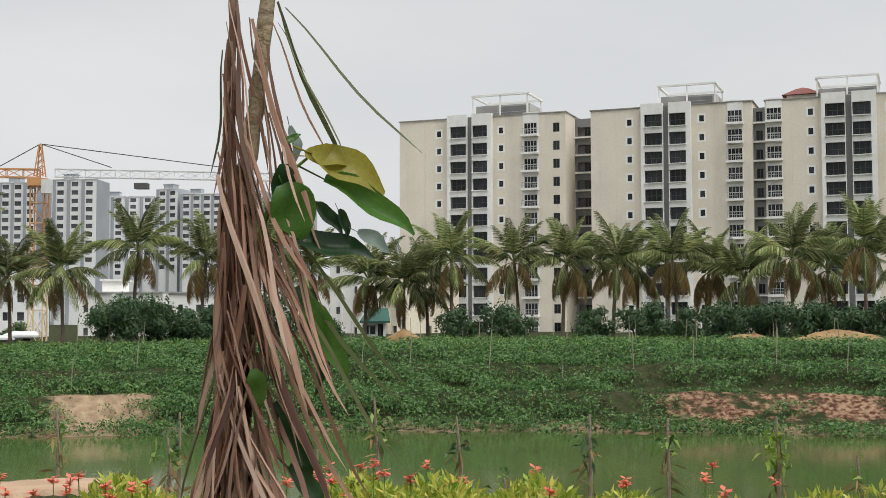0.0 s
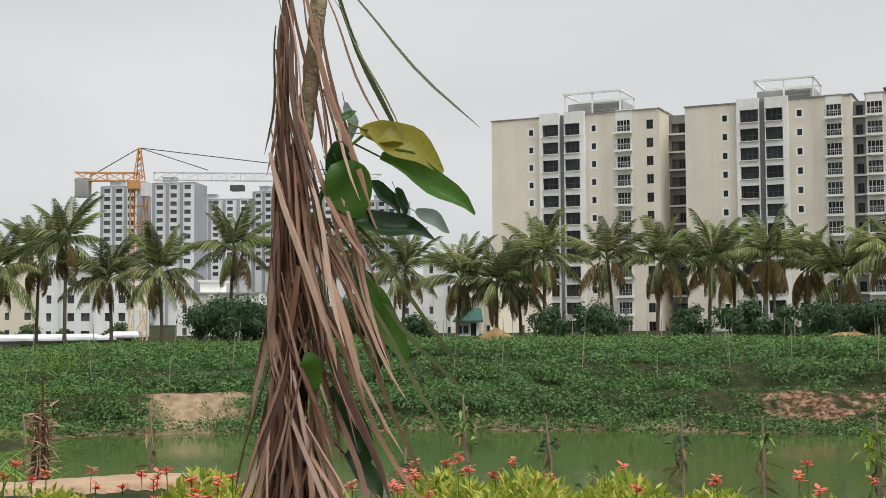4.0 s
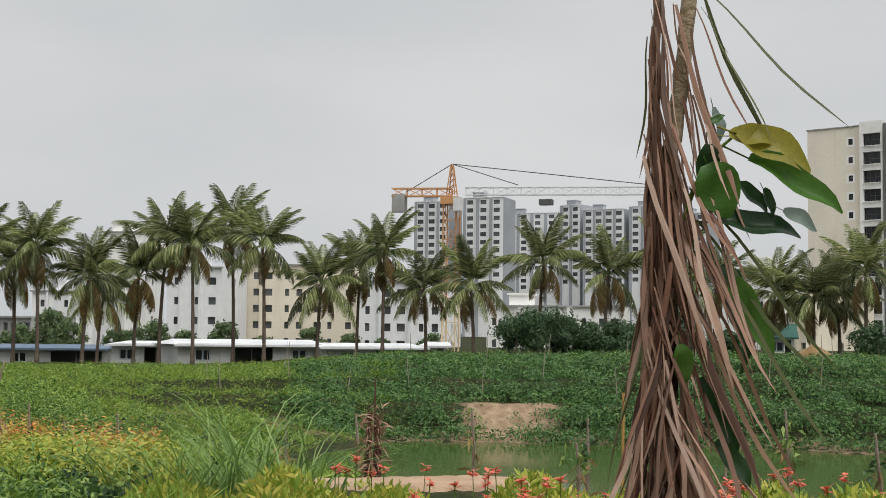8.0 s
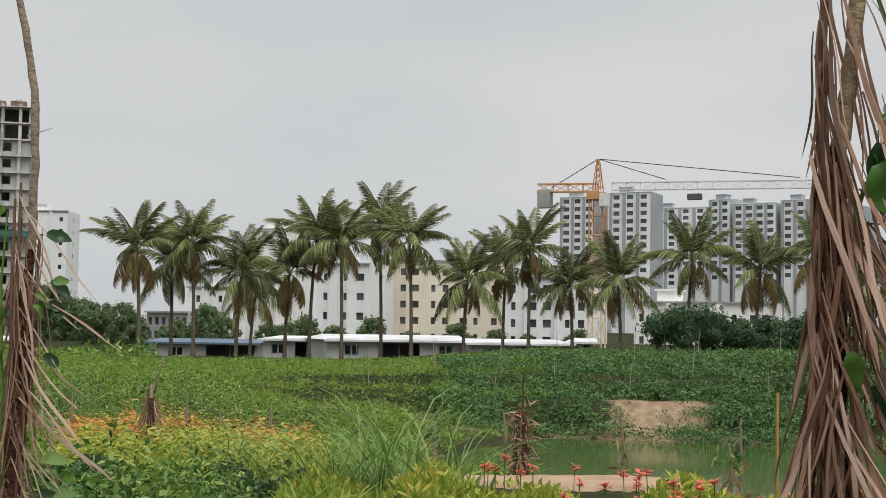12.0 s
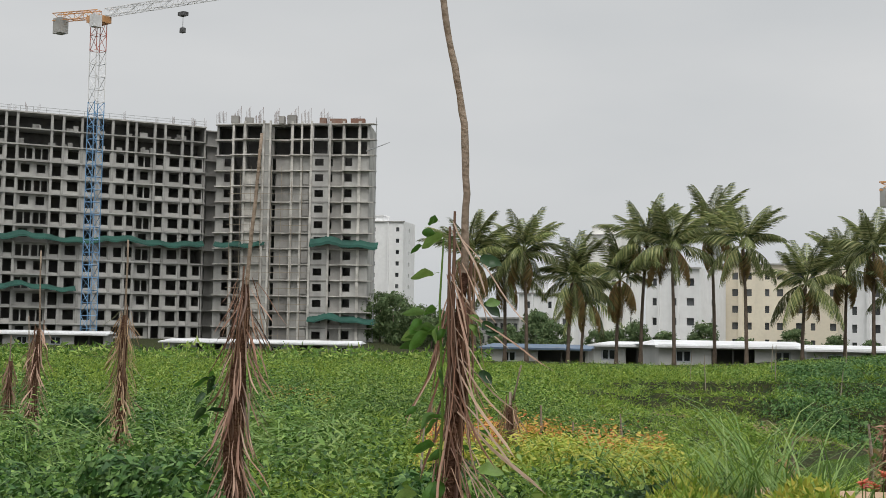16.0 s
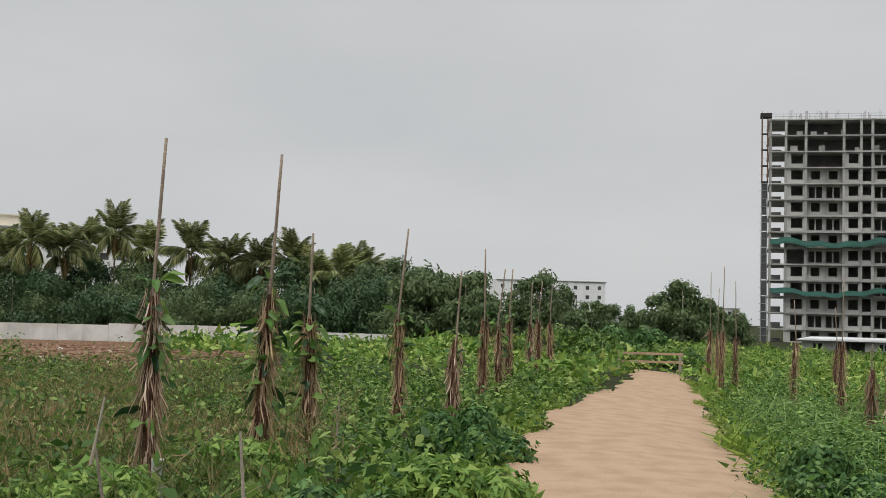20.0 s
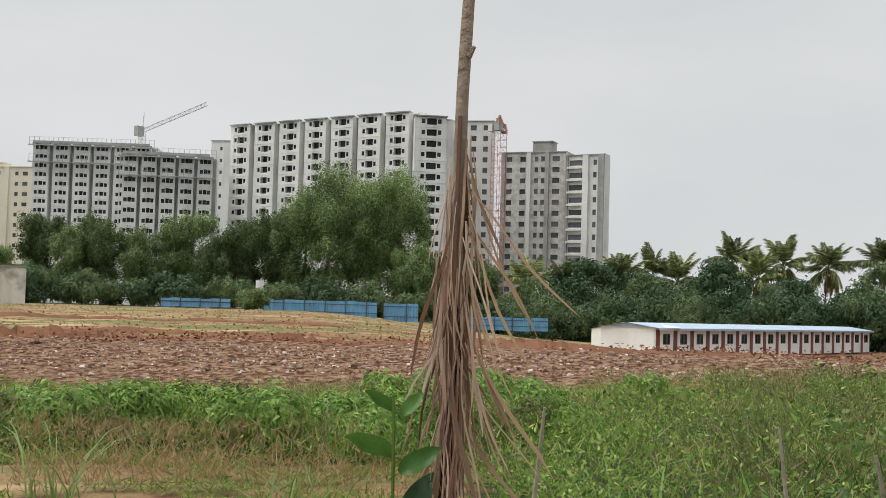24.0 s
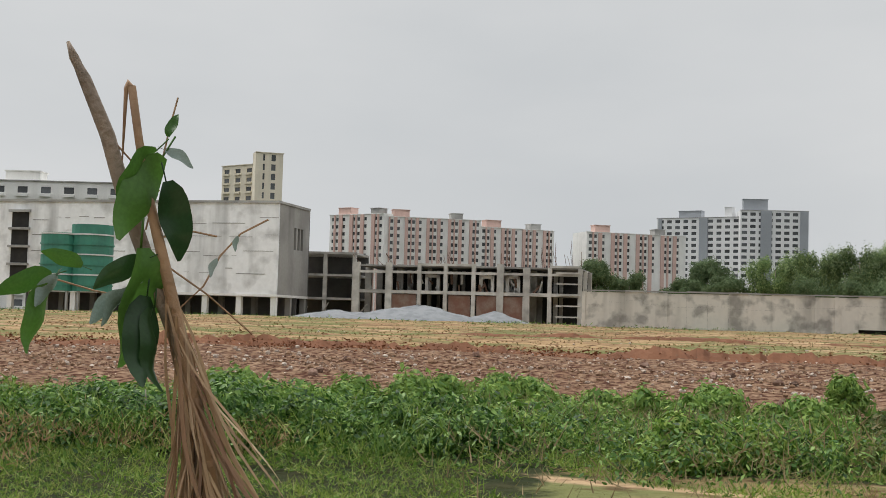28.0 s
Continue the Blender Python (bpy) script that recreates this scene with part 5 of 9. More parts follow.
# town blocks between the palm trunks
TOWN = "low town buildings behind the palms"
for a0, a1, d, tz, st, mat, lab in ((33.9, 32.2, 240, 19.8, 6, "white", "white six-storey block with flat roof"), (31.0, 28.6, 190, 11.0, 4, "haze_white", "white low block behind palm trunks"),
                                    (28.2, 22.6, 200, 12.2, 5, "cream", "cream three-storey block behind palm trunks"), (22.3, 18.4, 175, 8.8, 4, "haze_white", "pale blue-white block with small windows"),
                                    (36.8, 34.2, 210, 7.6, 3, "haze_white", "pale low block behind palm trunks"), (5.2, 3.0, 190, 11.6, 4, "white", "white house with dark windows"),
                                    (2.9, 2.1, 180, 7.0, 2, "cream", "cream house behind palms"), (8.2, 5.6, 230, 9.0, 3, "white", "white low block behind palms"),
                                    (44.0, 42.2, 330, 29.4, 10, "haze_white", "white tower block with small dark windows"), (16.4, 10.2, 185, 5.8, 2, "white", "white low building behind shrubs")):
    slab_tower("apartment_building", lab, M[mat], (a0, d), (a1, d - 3), -2.0, tz, st, [((i + 0.5 + 0.2 * (i % 2)) / max(2, int((a0 - a1) * 1.5)), 0.8 + 0.3 * (i % 3)) for i in range(max(2, int((a0 - a1) * 1.5)))], 12, ((0.24, 0.27, 0.4, mat), (0.6, 0.64, 0.5, mat)), TOWN, (0.5,), (0.85, 1.1), lift=((0.15, 3, 1.6, mat),))
slab_tower("apartment_building", "grey stone two-storey house with small windows", M["concrete"], (38.6, 190), (36.8, 185), -2.0, 3.2, 2, [((i + 0.5) / 6, 0.8) for i in range(6)], 10, (), TOWN, (), (1.0, 1.1))
slab_tower("apartment_building", "white flats with yellow roof tank behind palms", M["white"], (101.2, 260), (92.2, 270), -2, 18.0, 6, [((i + 0.5) / 12, 1.2) for i in range(12)], 14, (), TOWN, (), (1.6, 1.4), lift=((0.3, 6, 2.2, "cream"), (0.42, 5, 1.2, "white"), (0.75, 5, 1.5, "white")))
slab_tower("apartment_building", "grey-white low block among far trees", M["haze_white"], (76.2, 420), (71.2, 430), -2, 15.2, 5, [((i + 0.5) / 9, 1.0) for i in range(9)], 14, (), TOWN)
slab_tower("apartment_building", "grey-white low block among far trees", M["haze_white"], (66.6, 380), (65.2, 385), -2, 6.5, 3, ((0.3, 1.0), (0.7, 1.0)), 14, (), TOWN)


# plastered hall and concrete skeleton
def plaster_hall():
    m, L = facing(190.0, 170, 177.75, 152)
    t = thing("plastered_hall", "large blank hall of stained white plaster on columns", "building", m @ Matrix.Translation((0, 0, 0.4)))
    H = 14.6
    s = Shape()
    s.box(0, L, 0, 0.4, 3.4, H)
    part("front_wall", s, M["plaster"], t)
    s = Shape()
    holes = [(5.5, 6.3, 9.2, 12.0), (6.8, 7.6, 9.2, 12.0), (8.0, 8.8, 9.2, 12.0)]
    facade_grid(s, 0.4, 11.0, 3.4, H, 0, holes, 0.4)
    s.v = [(L - y, x, z) for x, y, z in s.v]
    # Darker concrete here carries the shade of the wall turned from the light.
    part("side_wall", s, M["concrete_dark"], t, "grey side wall with vents, its shade set in the colour")
    s = Shape()
    s.box(-0.2, L + 0.15, -0.2, 11.0, H, H + 0.3)
    part("roof", s, M["concrete"], t)
    s = Shape()
    s.box(0, L + 0.1, -0.1, 11.0, 3.1, 3.4)
    part("floor_slab", s, M["white"], t)
    for x in np.linspace(2, L - 0.4, 9):
        for y in (0.1, 5.0, 10.2):
            s = Shape()
            s.box(x - 0.35, x + 0.35, y, y + 0.6, -0.6, 3.1)
            part("column", s, M["white"] if y < 1 else M["concrete_dark"], t)
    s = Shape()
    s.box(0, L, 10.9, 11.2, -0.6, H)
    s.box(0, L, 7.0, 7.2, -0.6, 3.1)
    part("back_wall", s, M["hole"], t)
    for k, zz in enumerate((6.1, 8.2, 10.6, 12.4)):
        s, rk, x = Shape(), random.Random(60 + k), 5.0
        while x < L - 1.5:
            w_ = rk.uniform(0.4, 4.5)
            dz = rk.uniform(-0.45, 0.45)
            s.box(x, min(L, x + w_), -0.035, 0.0, zz + dz, zz + dz + rk.uniform(0.03, 0.1))
            x += w_ + rk.uniform(0.2, 2.0)
        tagged(part("string_course", s, M["concrete_dark"], t, "broken dark course lines in the plaster"), kind="stuff")
    # stair openings: dark boxes on the wall stand in for their shade
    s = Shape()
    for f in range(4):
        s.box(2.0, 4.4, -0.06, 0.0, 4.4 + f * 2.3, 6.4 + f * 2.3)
    tagged(part("stair_opening", s, M["void"], t, "dark panels standing in for shaded stair openings"), kind="stuff")
    for f in range(5):
        s = Shape()
        s.box(1.7, 4.7, -0.5, -0.06, 4.05 + f * 2.3, 4.35 + f * 2.3)
        part("stair_ledge", s, M["concrete"], t)


plaster_hall()
silo = thing("site_tank", "green ribbed steel tank before the plastered hall", "tank", pose(*on_ground(186.0, 143), 0, 0, 4))
M["tank_green"] = surface("green_tank_paint", (0.05, 0.24, 0.17), (0.04, 0.16, 0.12), 0.5, 3, 0.5)
for k, (x, r) in enumerate(((0.0, 2.3), (3.6, 1.9))):
    s = Shape()
    s.tube([(x, 0, 2.2), (x, 0, 9.6 - k)], [r, r], 20)
    b = part("shell", s, M["tank_green"], silo, smooth=False)
    for f in range(6):
        s = Shape()
        s.tube([(x, 0, 2.8 + f * 1.12), (x, 0, 2.95 + f * 1.12)], [r + 0.12, r + 0.12], 20)
        part("rib", s, M["crane_white"] if f % 2 else M["tank_green"], b)
    for a in range(4):
        s = Shape()
        s.tube([(x + r * 0.8 * math.cos(a * 1.57 + 0.8), r * 0.8 * math.sin(a * 1.57 + 0.8), -0.4), (x + r * 0.8 * math.cos(a * 1.57 + 0.8), r * 0.8 * math.sin(a * 1.57 + 0.8), 2.4)], [0.14, 0.14], 6)
        part("leg", s, M["steel"], silo)


def skeleton():
    m, L = facing(174.2, 158, 163.6, 152)
    t = thing("concrete_skeleton", "abandoned three-storey concrete skeleton with rusty bars", "building", m @ Matrix.Translation((0, 0, 0.6)))
    rnd = random.Random(31)
    lev = (-0.8, 4.1, 7.0, 7.9)
    xs = [0.3, 4.6, 8.6, 12.0, 15.6, 19.0, 22.3, 25.2, L - 0.3]
    for y in (0.0, 5.5, 11.0):
        for i, x in enumerate(xs):
            w = 0.42 if i in (0, 1, 5, 6) else 0.24
            s = Shape()
            s.box(x - w, x + w, y, y + 0.6, lev[0], lev[2] + (0.8 if i < 6 else 0.4))
            part("column", s, M["frame_concrete"], t)
    for z, th in ((4.1, 0.42), (6.6, 0.32), (7.6, 0.28)):
        for a, b in zip(xs[:-1], xs[1:]):
            if z > 7 and rnd.random() < 0.25:
                continue
            s = Shape()
            s.box(a, b, 0.05, 0.5, z - th / 2, z + th / 2)
            part("beam", s, M["frame_concrete"], t)
    s = Shape()
    s.box(0.3, L - 0.3, 0.3, 11.4, 4.0, 4.2)
    part("floor_slab", s, M["concrete_dark"], t)
    s = Shape()
    s.box(0.3, L - 0.3, 0.4, 11.4, 7.3, 7.5)
    part("roof_slab", s, M["concrete_dark"], t)
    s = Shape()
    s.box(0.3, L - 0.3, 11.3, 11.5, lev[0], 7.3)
    # This near-black back wall stands in for shade in the open bays.
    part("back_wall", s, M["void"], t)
    for i, (a, b) in enumerate(zip(xs[:-1], xs[1:])):
        if i in (1, 3, 4, 5):
            s = Shape()
            facade_grid(s, a + 0.4, b - 0.4, lev[0], 3.8, 0.3, [(a + 0.9, a + 1.9, 0.0, 2.0)] if i in (1,) else [], 0.25)
            part("brick_infill", s, M["brick"], t)
        if i in (2, 4, 5):
            s = Shape()
            s.box(a + 0.6, a + 1.0, 0.8, 1.1, 4.2, 6.4)
            s.box(b - 1.3, b - 0.9, 0.8, 1.1, 4.2, 6.4)
            s.box(a + 0.6, b - 0.9, 0.8, 1.1, 6.0, 6.4)
            part("inner_frame", s, M["frame_concrete"], t)
    for i in range(36):
        x = L * 0.6 + rnd.random() * L * 0.4 if i % 2 else rnd.choice(xs) + rnd.uniform(-0.5, 0.5) if i % 3 else rnd.uniform(0, L)
        s = Shape()
        h = rnd.uniform(1.0, 3.6) if x > L * 0.62 else rnd.uniform(0.5, 1.6)
        s.tube([(x, 0.3 + rnd.uniform(-0.2, 4), 7.6), (x + rnd.uniform(-0.3, 0.3), 0.3, 7.6 + h)], [0.035, 0.03], 4)
        part("starter_bar", s, M["rust"], t)
    for f in range(6):
        s = Shape()
        s.box(L - 3.2, L - 0.2, -0.3, -0.1, f * 1.35, f * 1.35 + 0.18)
        part("stair_landing", s, M["frame_concrete"], t)
    # broken pieces hanging and standing in the open bays
    for i in range(26):
        a = rnd.uniform(0.5, L - 1.5)
        z = rnd.choice((0.2, 4.2, 4.2, 5.2))
        s = Shape()
        s.tube([(a, rnd.uniform(0.4, 1.5), z), (a + rnd.uniform(-0.9, 0.9), rnd.uniform(0.4, 1.5), z + rnd.uniform(0.5, 2.0))], [rnd.uniform(0.05, 0.16)] * 2, 4)
        part("broken_strut", s, M["frame_concrete" if i % 2 else "rust"], t)
    # open floors between the hall and the skeleton
    m2, L2 = facing(177.3, 164, 174.1, 162)
    k = thing("concrete_skeleton", "dark open concrete floors beside the hall", "building", m2 @ Matrix.Translation((0, 0, 0.6)))
    for f, z in enumerate((0.0, 3.2, 6.3, 9.2)):
        s = Shape()
        s.box(0, L2, 0, 9, z - 0.3, z)
        part("floor_slab", s, M["frame_concrete"], k)
    for x in (0.2, L2 * 0.55, L2 - 0.3):
        s = Shape()
        s.box(x - 0.25, x + 0.25, 0.1, 0.6, -0.9, 9.0)
        part("column", s, M["frame_concrete"], k)
    s = Shape()
    s.box(0, L2, 8.8, 9.0, -0.9, 9.2)
    part("back_wall", s, M["hole"], k)
    for i in range(9):
        s = Shape()
        x = rnd.uniform(0, L2)
        s.tube([(x, -0.5, -0.6), (x + rnd.uniform(1, 3), -0.6, rnd.uniform(0.6, 2.6))], [0.12, 0.1], 5)
        part("fallen_beam", s, M["frame_concrete"], k)


skeleton()


def site_wall():
    """The long precast wall across the rubble, panel by panel."""
    m, L = facing(163.5, 117, 146.8, 119)
    t = thing("site_wall", "long stained precast concrete wall with a low slot", "wall", m @ Matrix.Translation((0, 0, 1.0)))
    rnd, n = random.Random(8), 18
    for i in range(n):
        a, b = L * i / n, L * (i + 1) / n
        cut = 2.35 + rnd.uniform(-0.35, 0.3)
        for z0, z1 in ((-0.6, cut), (cut + 0.01, 3.45)):
            if i in (13, 14) and z0 < 0:
                z0 = 0.5
            s = Shape()
            dy = 0.03 if z0 > 1 else rnd.uniform(-0.02, 0.02)
            s.box(a + 0.005, b - 0.005, dy, dy + 0.25, z0, z1 + (rnd.uniform(-0.1, 0.06) if z0 > 1 else 0))
            part("panel", s, M["old_wall"], t)
        if i % 4 == 0:
            s = Shape()
            s.box(a - 0.16, a + 0.16, -0.1, 0.0, -0.6, 3.4)
            part("post", s, M["old_wall"], t)
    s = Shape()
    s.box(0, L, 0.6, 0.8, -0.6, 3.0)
    # A near-black sheet behind the slot is its painted shade.
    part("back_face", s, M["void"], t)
    for i in range(n):
        s = Shape()
        s.box(L * i / n, L * (i + 1) / n - 0.02, -0.08, 0.34, 3.47, 3.47 + 0.12 + rnd.uniform(-0.02, 0.05))
        part("coping", s, M["concrete_dark"], t)


site_wall()


def heap(name, label, az, d, w, h, mat, seed, stones=0, category="heap"):
    x, y, z = on_ground(az, d)
    n, k = 28, 9
    s, rnd = Shape(), random.Random(seed)
    for i in range(k + 1):
        for j in range(n):
            a = 2 * math.pi * j / n
            r = i / k
            hh = h * (1 - r) ** 0.8 * (1 + 0.25 * math.sin(a * 3 + seed) * r)
            px, py = x + math.cos(a) * r * w / 2, y + math.sin(a) * r * w * 0.32
            s.v.append((px, py, gz(px, py) + hh * (1 + rnd.uniform(-0.08, 0.08)) - (0.06 if i == k else 0)))
    for i in range(k):
        for j in range(n):
            s.f.append((i * n + j, (i + 1) * n + j, (i + 1) * n + (j + 1) % n, i * n + (j + 1) % n))
    s.f.append(tuple(range(n)))
    return tagged(new(name, s.mesh(name, mat, True)), label, category)


heap("gravel_heap", "long heap of grey crushed stone", 171.2, 142, 17, 1.8, M["gravel"], 1)
heap("gravel_heap", "low heap of grey crushed stone", 167.6, 142, 9, 1.2, M["gravel"], 2)
heap("gravel_heap", "low heap of grey crushed stone", 174.8, 140, 12, 1.0, M["gravel"], 4)
heap("earth_heap", "heap of tan dug earth by the palms", -17.6, 66, 7.0, 0.95, M["dug"], 3)
heap("earth_heap", "low heap of tan dug earth", -14.2, 66, 4.4, 0.75, M["dug"], 5)
heap("earth_heap", "low heap of tan dug earth", 1.6, 66, 3.4, 0.9, M["dug"], 6)


def rubble():
    """Broken stone and brick along the front of the graded earth."""
    rnd = random.Random(17)
    s = Shape()
    kinds = []
    for k in range(6):
        q = Shape()
        pts = []
        for z, r in ((-0.45, 0.75), (0.1, 1.0), (0.5, 0.6)):
            for j in range(6):
                a = j * 1.047 + rnd.uniform(-0.3, 0.3)
                rr = r * rnd.uniform(0.65, 1.1)
                pts.append((rr * math.cos(a), rr * math.sin(a) * 0.8, z * rnd.uniform(0.7, 1.2)))
        q.add(pts, [(i * 6 + j, i * 6 + (j + 1) % 6, i * 6 + 6 + (j + 1) % 6, i * 6 + 6 + j) for i in (0, 1) for j in range(6)] + [(12, 13, 14, 15, 16, 17)])
        kinds.append(q)
    meshes = [q.mesh("stone", M["rock"]) for q in kinds]
    t = thing("rubble_bank", "bank of broken stone and brick along the red earth", "rubble", kind="stuff")
    for i in range(72):
        az, d = rnd.uniform(100, 176), rnd.gauss(30.5, 2.6)
        x, y, z = on_ground(az, d)
        r = rnd.uniform(0.07, 0.2)
        ob = part("stone", rnd.choice(meshes), None, t)
        ob.matrix_basis = Matrix.LocRotScale((x, y, z + r * 0.2), Euler((rnd.uniform(-0.4, 0.4), rnd.uniform(-0.4, 0.4), rnd.uniform(0, 6))), (r, r, r))
    rest = Shape()
    for i in range(1900):
        az = rnd.uniform(92, 205)
        d = rnd.gauss(31, 2.8) if i % 5 else rnd.uniform(27, 80)
        x, y, z = on_ground(az, d)
        r = rnd.uniform(0.03, 0.12) if d < 35 else rnd.uniform(0.02, 0.07)
        q = kinds[i % 6]
        c, sn = math.cos(i), math.sin(i)
        rest.add([(x + r * (c * a - sn * b), y + r * (sn * a + c * b), z + r * (0.2 + e)) for a, b, e in q.v], q.f)
    pale = Shape()
    for i in range(800):
        az = rnd.uniform(92, 205)
        d = rnd.gauss(31.5, 3.2) if i % 4 else rnd.uniform(27, 60)
        x, y, z = on_ground(az, d)
        r = rnd.uniform(0.03, 0.10) if d < 35 else rnd.uniform(0.02, 0.08)
        q = kinds[i % 6]
        c, sn = math.cos(i), math.sin(i)
        pale.add([(x + r * (c * a - sn * b), y + r * (sn * a + c * b), z + r * (0.25 + e)) for a, b, e in q.v], q.f)
    part("pale_stones", pale, surface("pale_broken_stone", (0.58, 0.50, 0.43), (0.36, 0.27, 0.21), 1.5, 9, 0.95, bump=0.3), t, "pale broken concrete pieces")
    for mat, n, name, lab, a0, a1, dm, ds, far, lo, hi in (("shard", 15000, "rubble_shards", "fine broken brick and stone chips", 92, 205, 31.8, 2.7, 0, 0.03, 0.10), ("red_clod", 9000, "earth_clods", "dark red earth clods", 108, 205, 38.2, 0.8, 0, 0.05, 0.13), ("clod", 16000, "earth_clods", "scattered dry earth clods", 112, 205, 0, 0, 1, 0.05, 0.14)):
        r = np.random.default_rng(n)
        az = np.radians(r.uniform(a0, a1, n))
        d = 40 + 75 * r.random(n) ** 1.3 if far else r.normal(dm, ds, n)
        x, y = -np.sin(az) * d, np.cos(az) * d
        ok = d > 26.5
        x, y = x[ok], y[ok]
        k = len(x)
        L = r.uniform(lo, hi, k)
        hd = r.normal(size=(k, 3)) * np.array([1, 1, 0.2])
        base = np.stack([x, y, ground_np(x, y) + 0.02 + (0.22 * r.random(k) ** 3 if mat == "red_clod" else 0.05 * r.random(k))], 1)
        tagged(part(name, blades(name, M[mat], base, hd, r.normal(size=(k, 3)) + np.array([0, 0, 1.0]), L, L * 0.8, 0.0, True), None, t, lab), kind="stuff")
    part("small_stones", rest, surface("small_rubble", (0.36, 0.24, 0.16), (0.22, 0.125, 0.075), 0.8, 7, 0.95, bump=0.3), t)


rubble()


def earth_ridge(az0, az1, d0, h, seed, label):
    """A crumbling edge of dug red earth, uneven in height and line."""
    rnd, rows = random.Random(seed), []
    n = int((az1 - az0) / 0.28)
    for i in range(n + 1):
        az = az0 + (az1 - az0) * i / n
        q = min(1, 6 * i / n, 6 * (n - i) / n)
        hh = h * q * (0.55 + 0.45 * math.sin(i * 0.11 + seed) * math.sin(i * 0.043) + rnd.uniform(-0.22, 0.22))
        d = d0 + 0.8 * math.sin(i * 0.05 + seed) + rnd.uniform(-0.25, 0.25)
        row = []
        for k, (o, e) in enumerate(((-1.0, -0.08), (-0.45, 0.45), (-0.1, 1.0), (0.35, 0.85), (0.9, 0.45), (2.0, -0.08))):
            x, y = polar(az, d + o + rnd.uniform(-0.12, 0.12))
            row.append((x, y, gz(x, y) + (e if e < 0 else e * max(0.02, hh) * rnd.uniform(0.85, 1.15))))
        rows.append(row)
    s = Shape()
    s.v = [p for r in rows for p in r]
    s.f = [(i * 6 + j, i * 6 + j + 1, i * 6 + j + 7, i * 6 + j + 6) for i in range(n) for j in range(5)]
    tagged(new("earth_ridge", s.mesh("earth_ridge", M["red_earth"])), label, "earth bank")


M["red_earth"] = surface("dug_red_earth", (0.20, 0.095, 0.055), (0.13, 0.06, 0.036), 0.8, 5, 0.97, bump=0.6)
earth_ridge(112, 203, 38.0, 0.34, 3, "crumbling edge of dug red earth above the rubble")
earth_ridge(96, 150, 44.0, 0.18, 7, "low ridge of dug red earth on the graded ground")
earth_ridge(124, 172, 62.0, 0.2, 9, "low ridge of dug red earth on the graded ground")


def blue_fence(az0, d0, az1, d1, h, z, label, seed):
    m, L = facing(az0, d0, az1, d1)
    t = thing("site_fence", label, "fence", m @ Matrix.Translation((0, 0, z)))
    n, rnd = int(L / 1.05), random.Random(seed)
    for i in range(n):
        s = Shape()
        a, b = L * i / n, L * (i + 1) / n
        g = (b - a) / 16
        pts = [(a + g * k, (-0.05, -0.05, 0.0, 0.0)[k % 4]) for k in range(17)]
        for (xa, ya), (xb, yb) in zip(pts[:-1], pts[1:]):
            s.quad((xa, ya, 0), (xb, yb, 0), (xb, yb, h), (xa, ya, h))
            s.quad((xb, yb + 0.01, 0), (xa, ya + 0.01, 0), (xa, ya + 0.01, h), (xb, yb + 0.01, h))
            s.quad((xa, ya, h), (xb, yb, h), (xb, yb + 0.01, h), (xa, ya + 0.01, h))
        ob = part("panel", s, M["sheet_blue"], t, m=pose(0, 0, rnd.uniform(-0.08, 0.03), rnd.uniform(-1.5, 1.5), 0, 0))
        if i % 2 == 0:
            s = Shape()
            s.box(a - 0.05, a + 0.05, -0.14, -0.06, -0.4, h + 0.1)
            part("post", s, M["frame_dark"], t)
    for zz in (0.5, h - 0.4):
        s = Shape()
        s.box(0, L, -0.10, -0.056, zz, zz + 0.07)
        part("rail", s, M["frame_dark"], t)


blue_fence(141.0, 140, 137.9, 138, 0.95, 1.3, "low blue sheet-metal fence leaning by trees", 1)
blue_fence(136.4, 136, 131.2, 134, 1.75, 0.6, "blue corrugated sheet fence with dark posts", 2)
blue_fence(130.9, 136, 129.3, 136, 2.0, 0.3, "blue corrugated sheet fence section", 3)
blue_fence(127.4, 150, 123.3, 152, 1.6, -0.55, "faded blue sheet fence behind red earth", 4)
box_ = thing("site_hut", "white water tank on a post by the fence", "tank", pose(*on_ground(136.6, 137)))
s = Shape()
s.tube([(0, 0, 2.2), (0, 0, 3.3)], [0.45, 0.45], 12)
part("drum", s, M["sheet_white"], box_)
s = Shape()
s.tube([(0, 0, -0.2), (0, 0, 2.3)], [0.1, 0.1], 6)
part("post", s, M["steel"], box_)


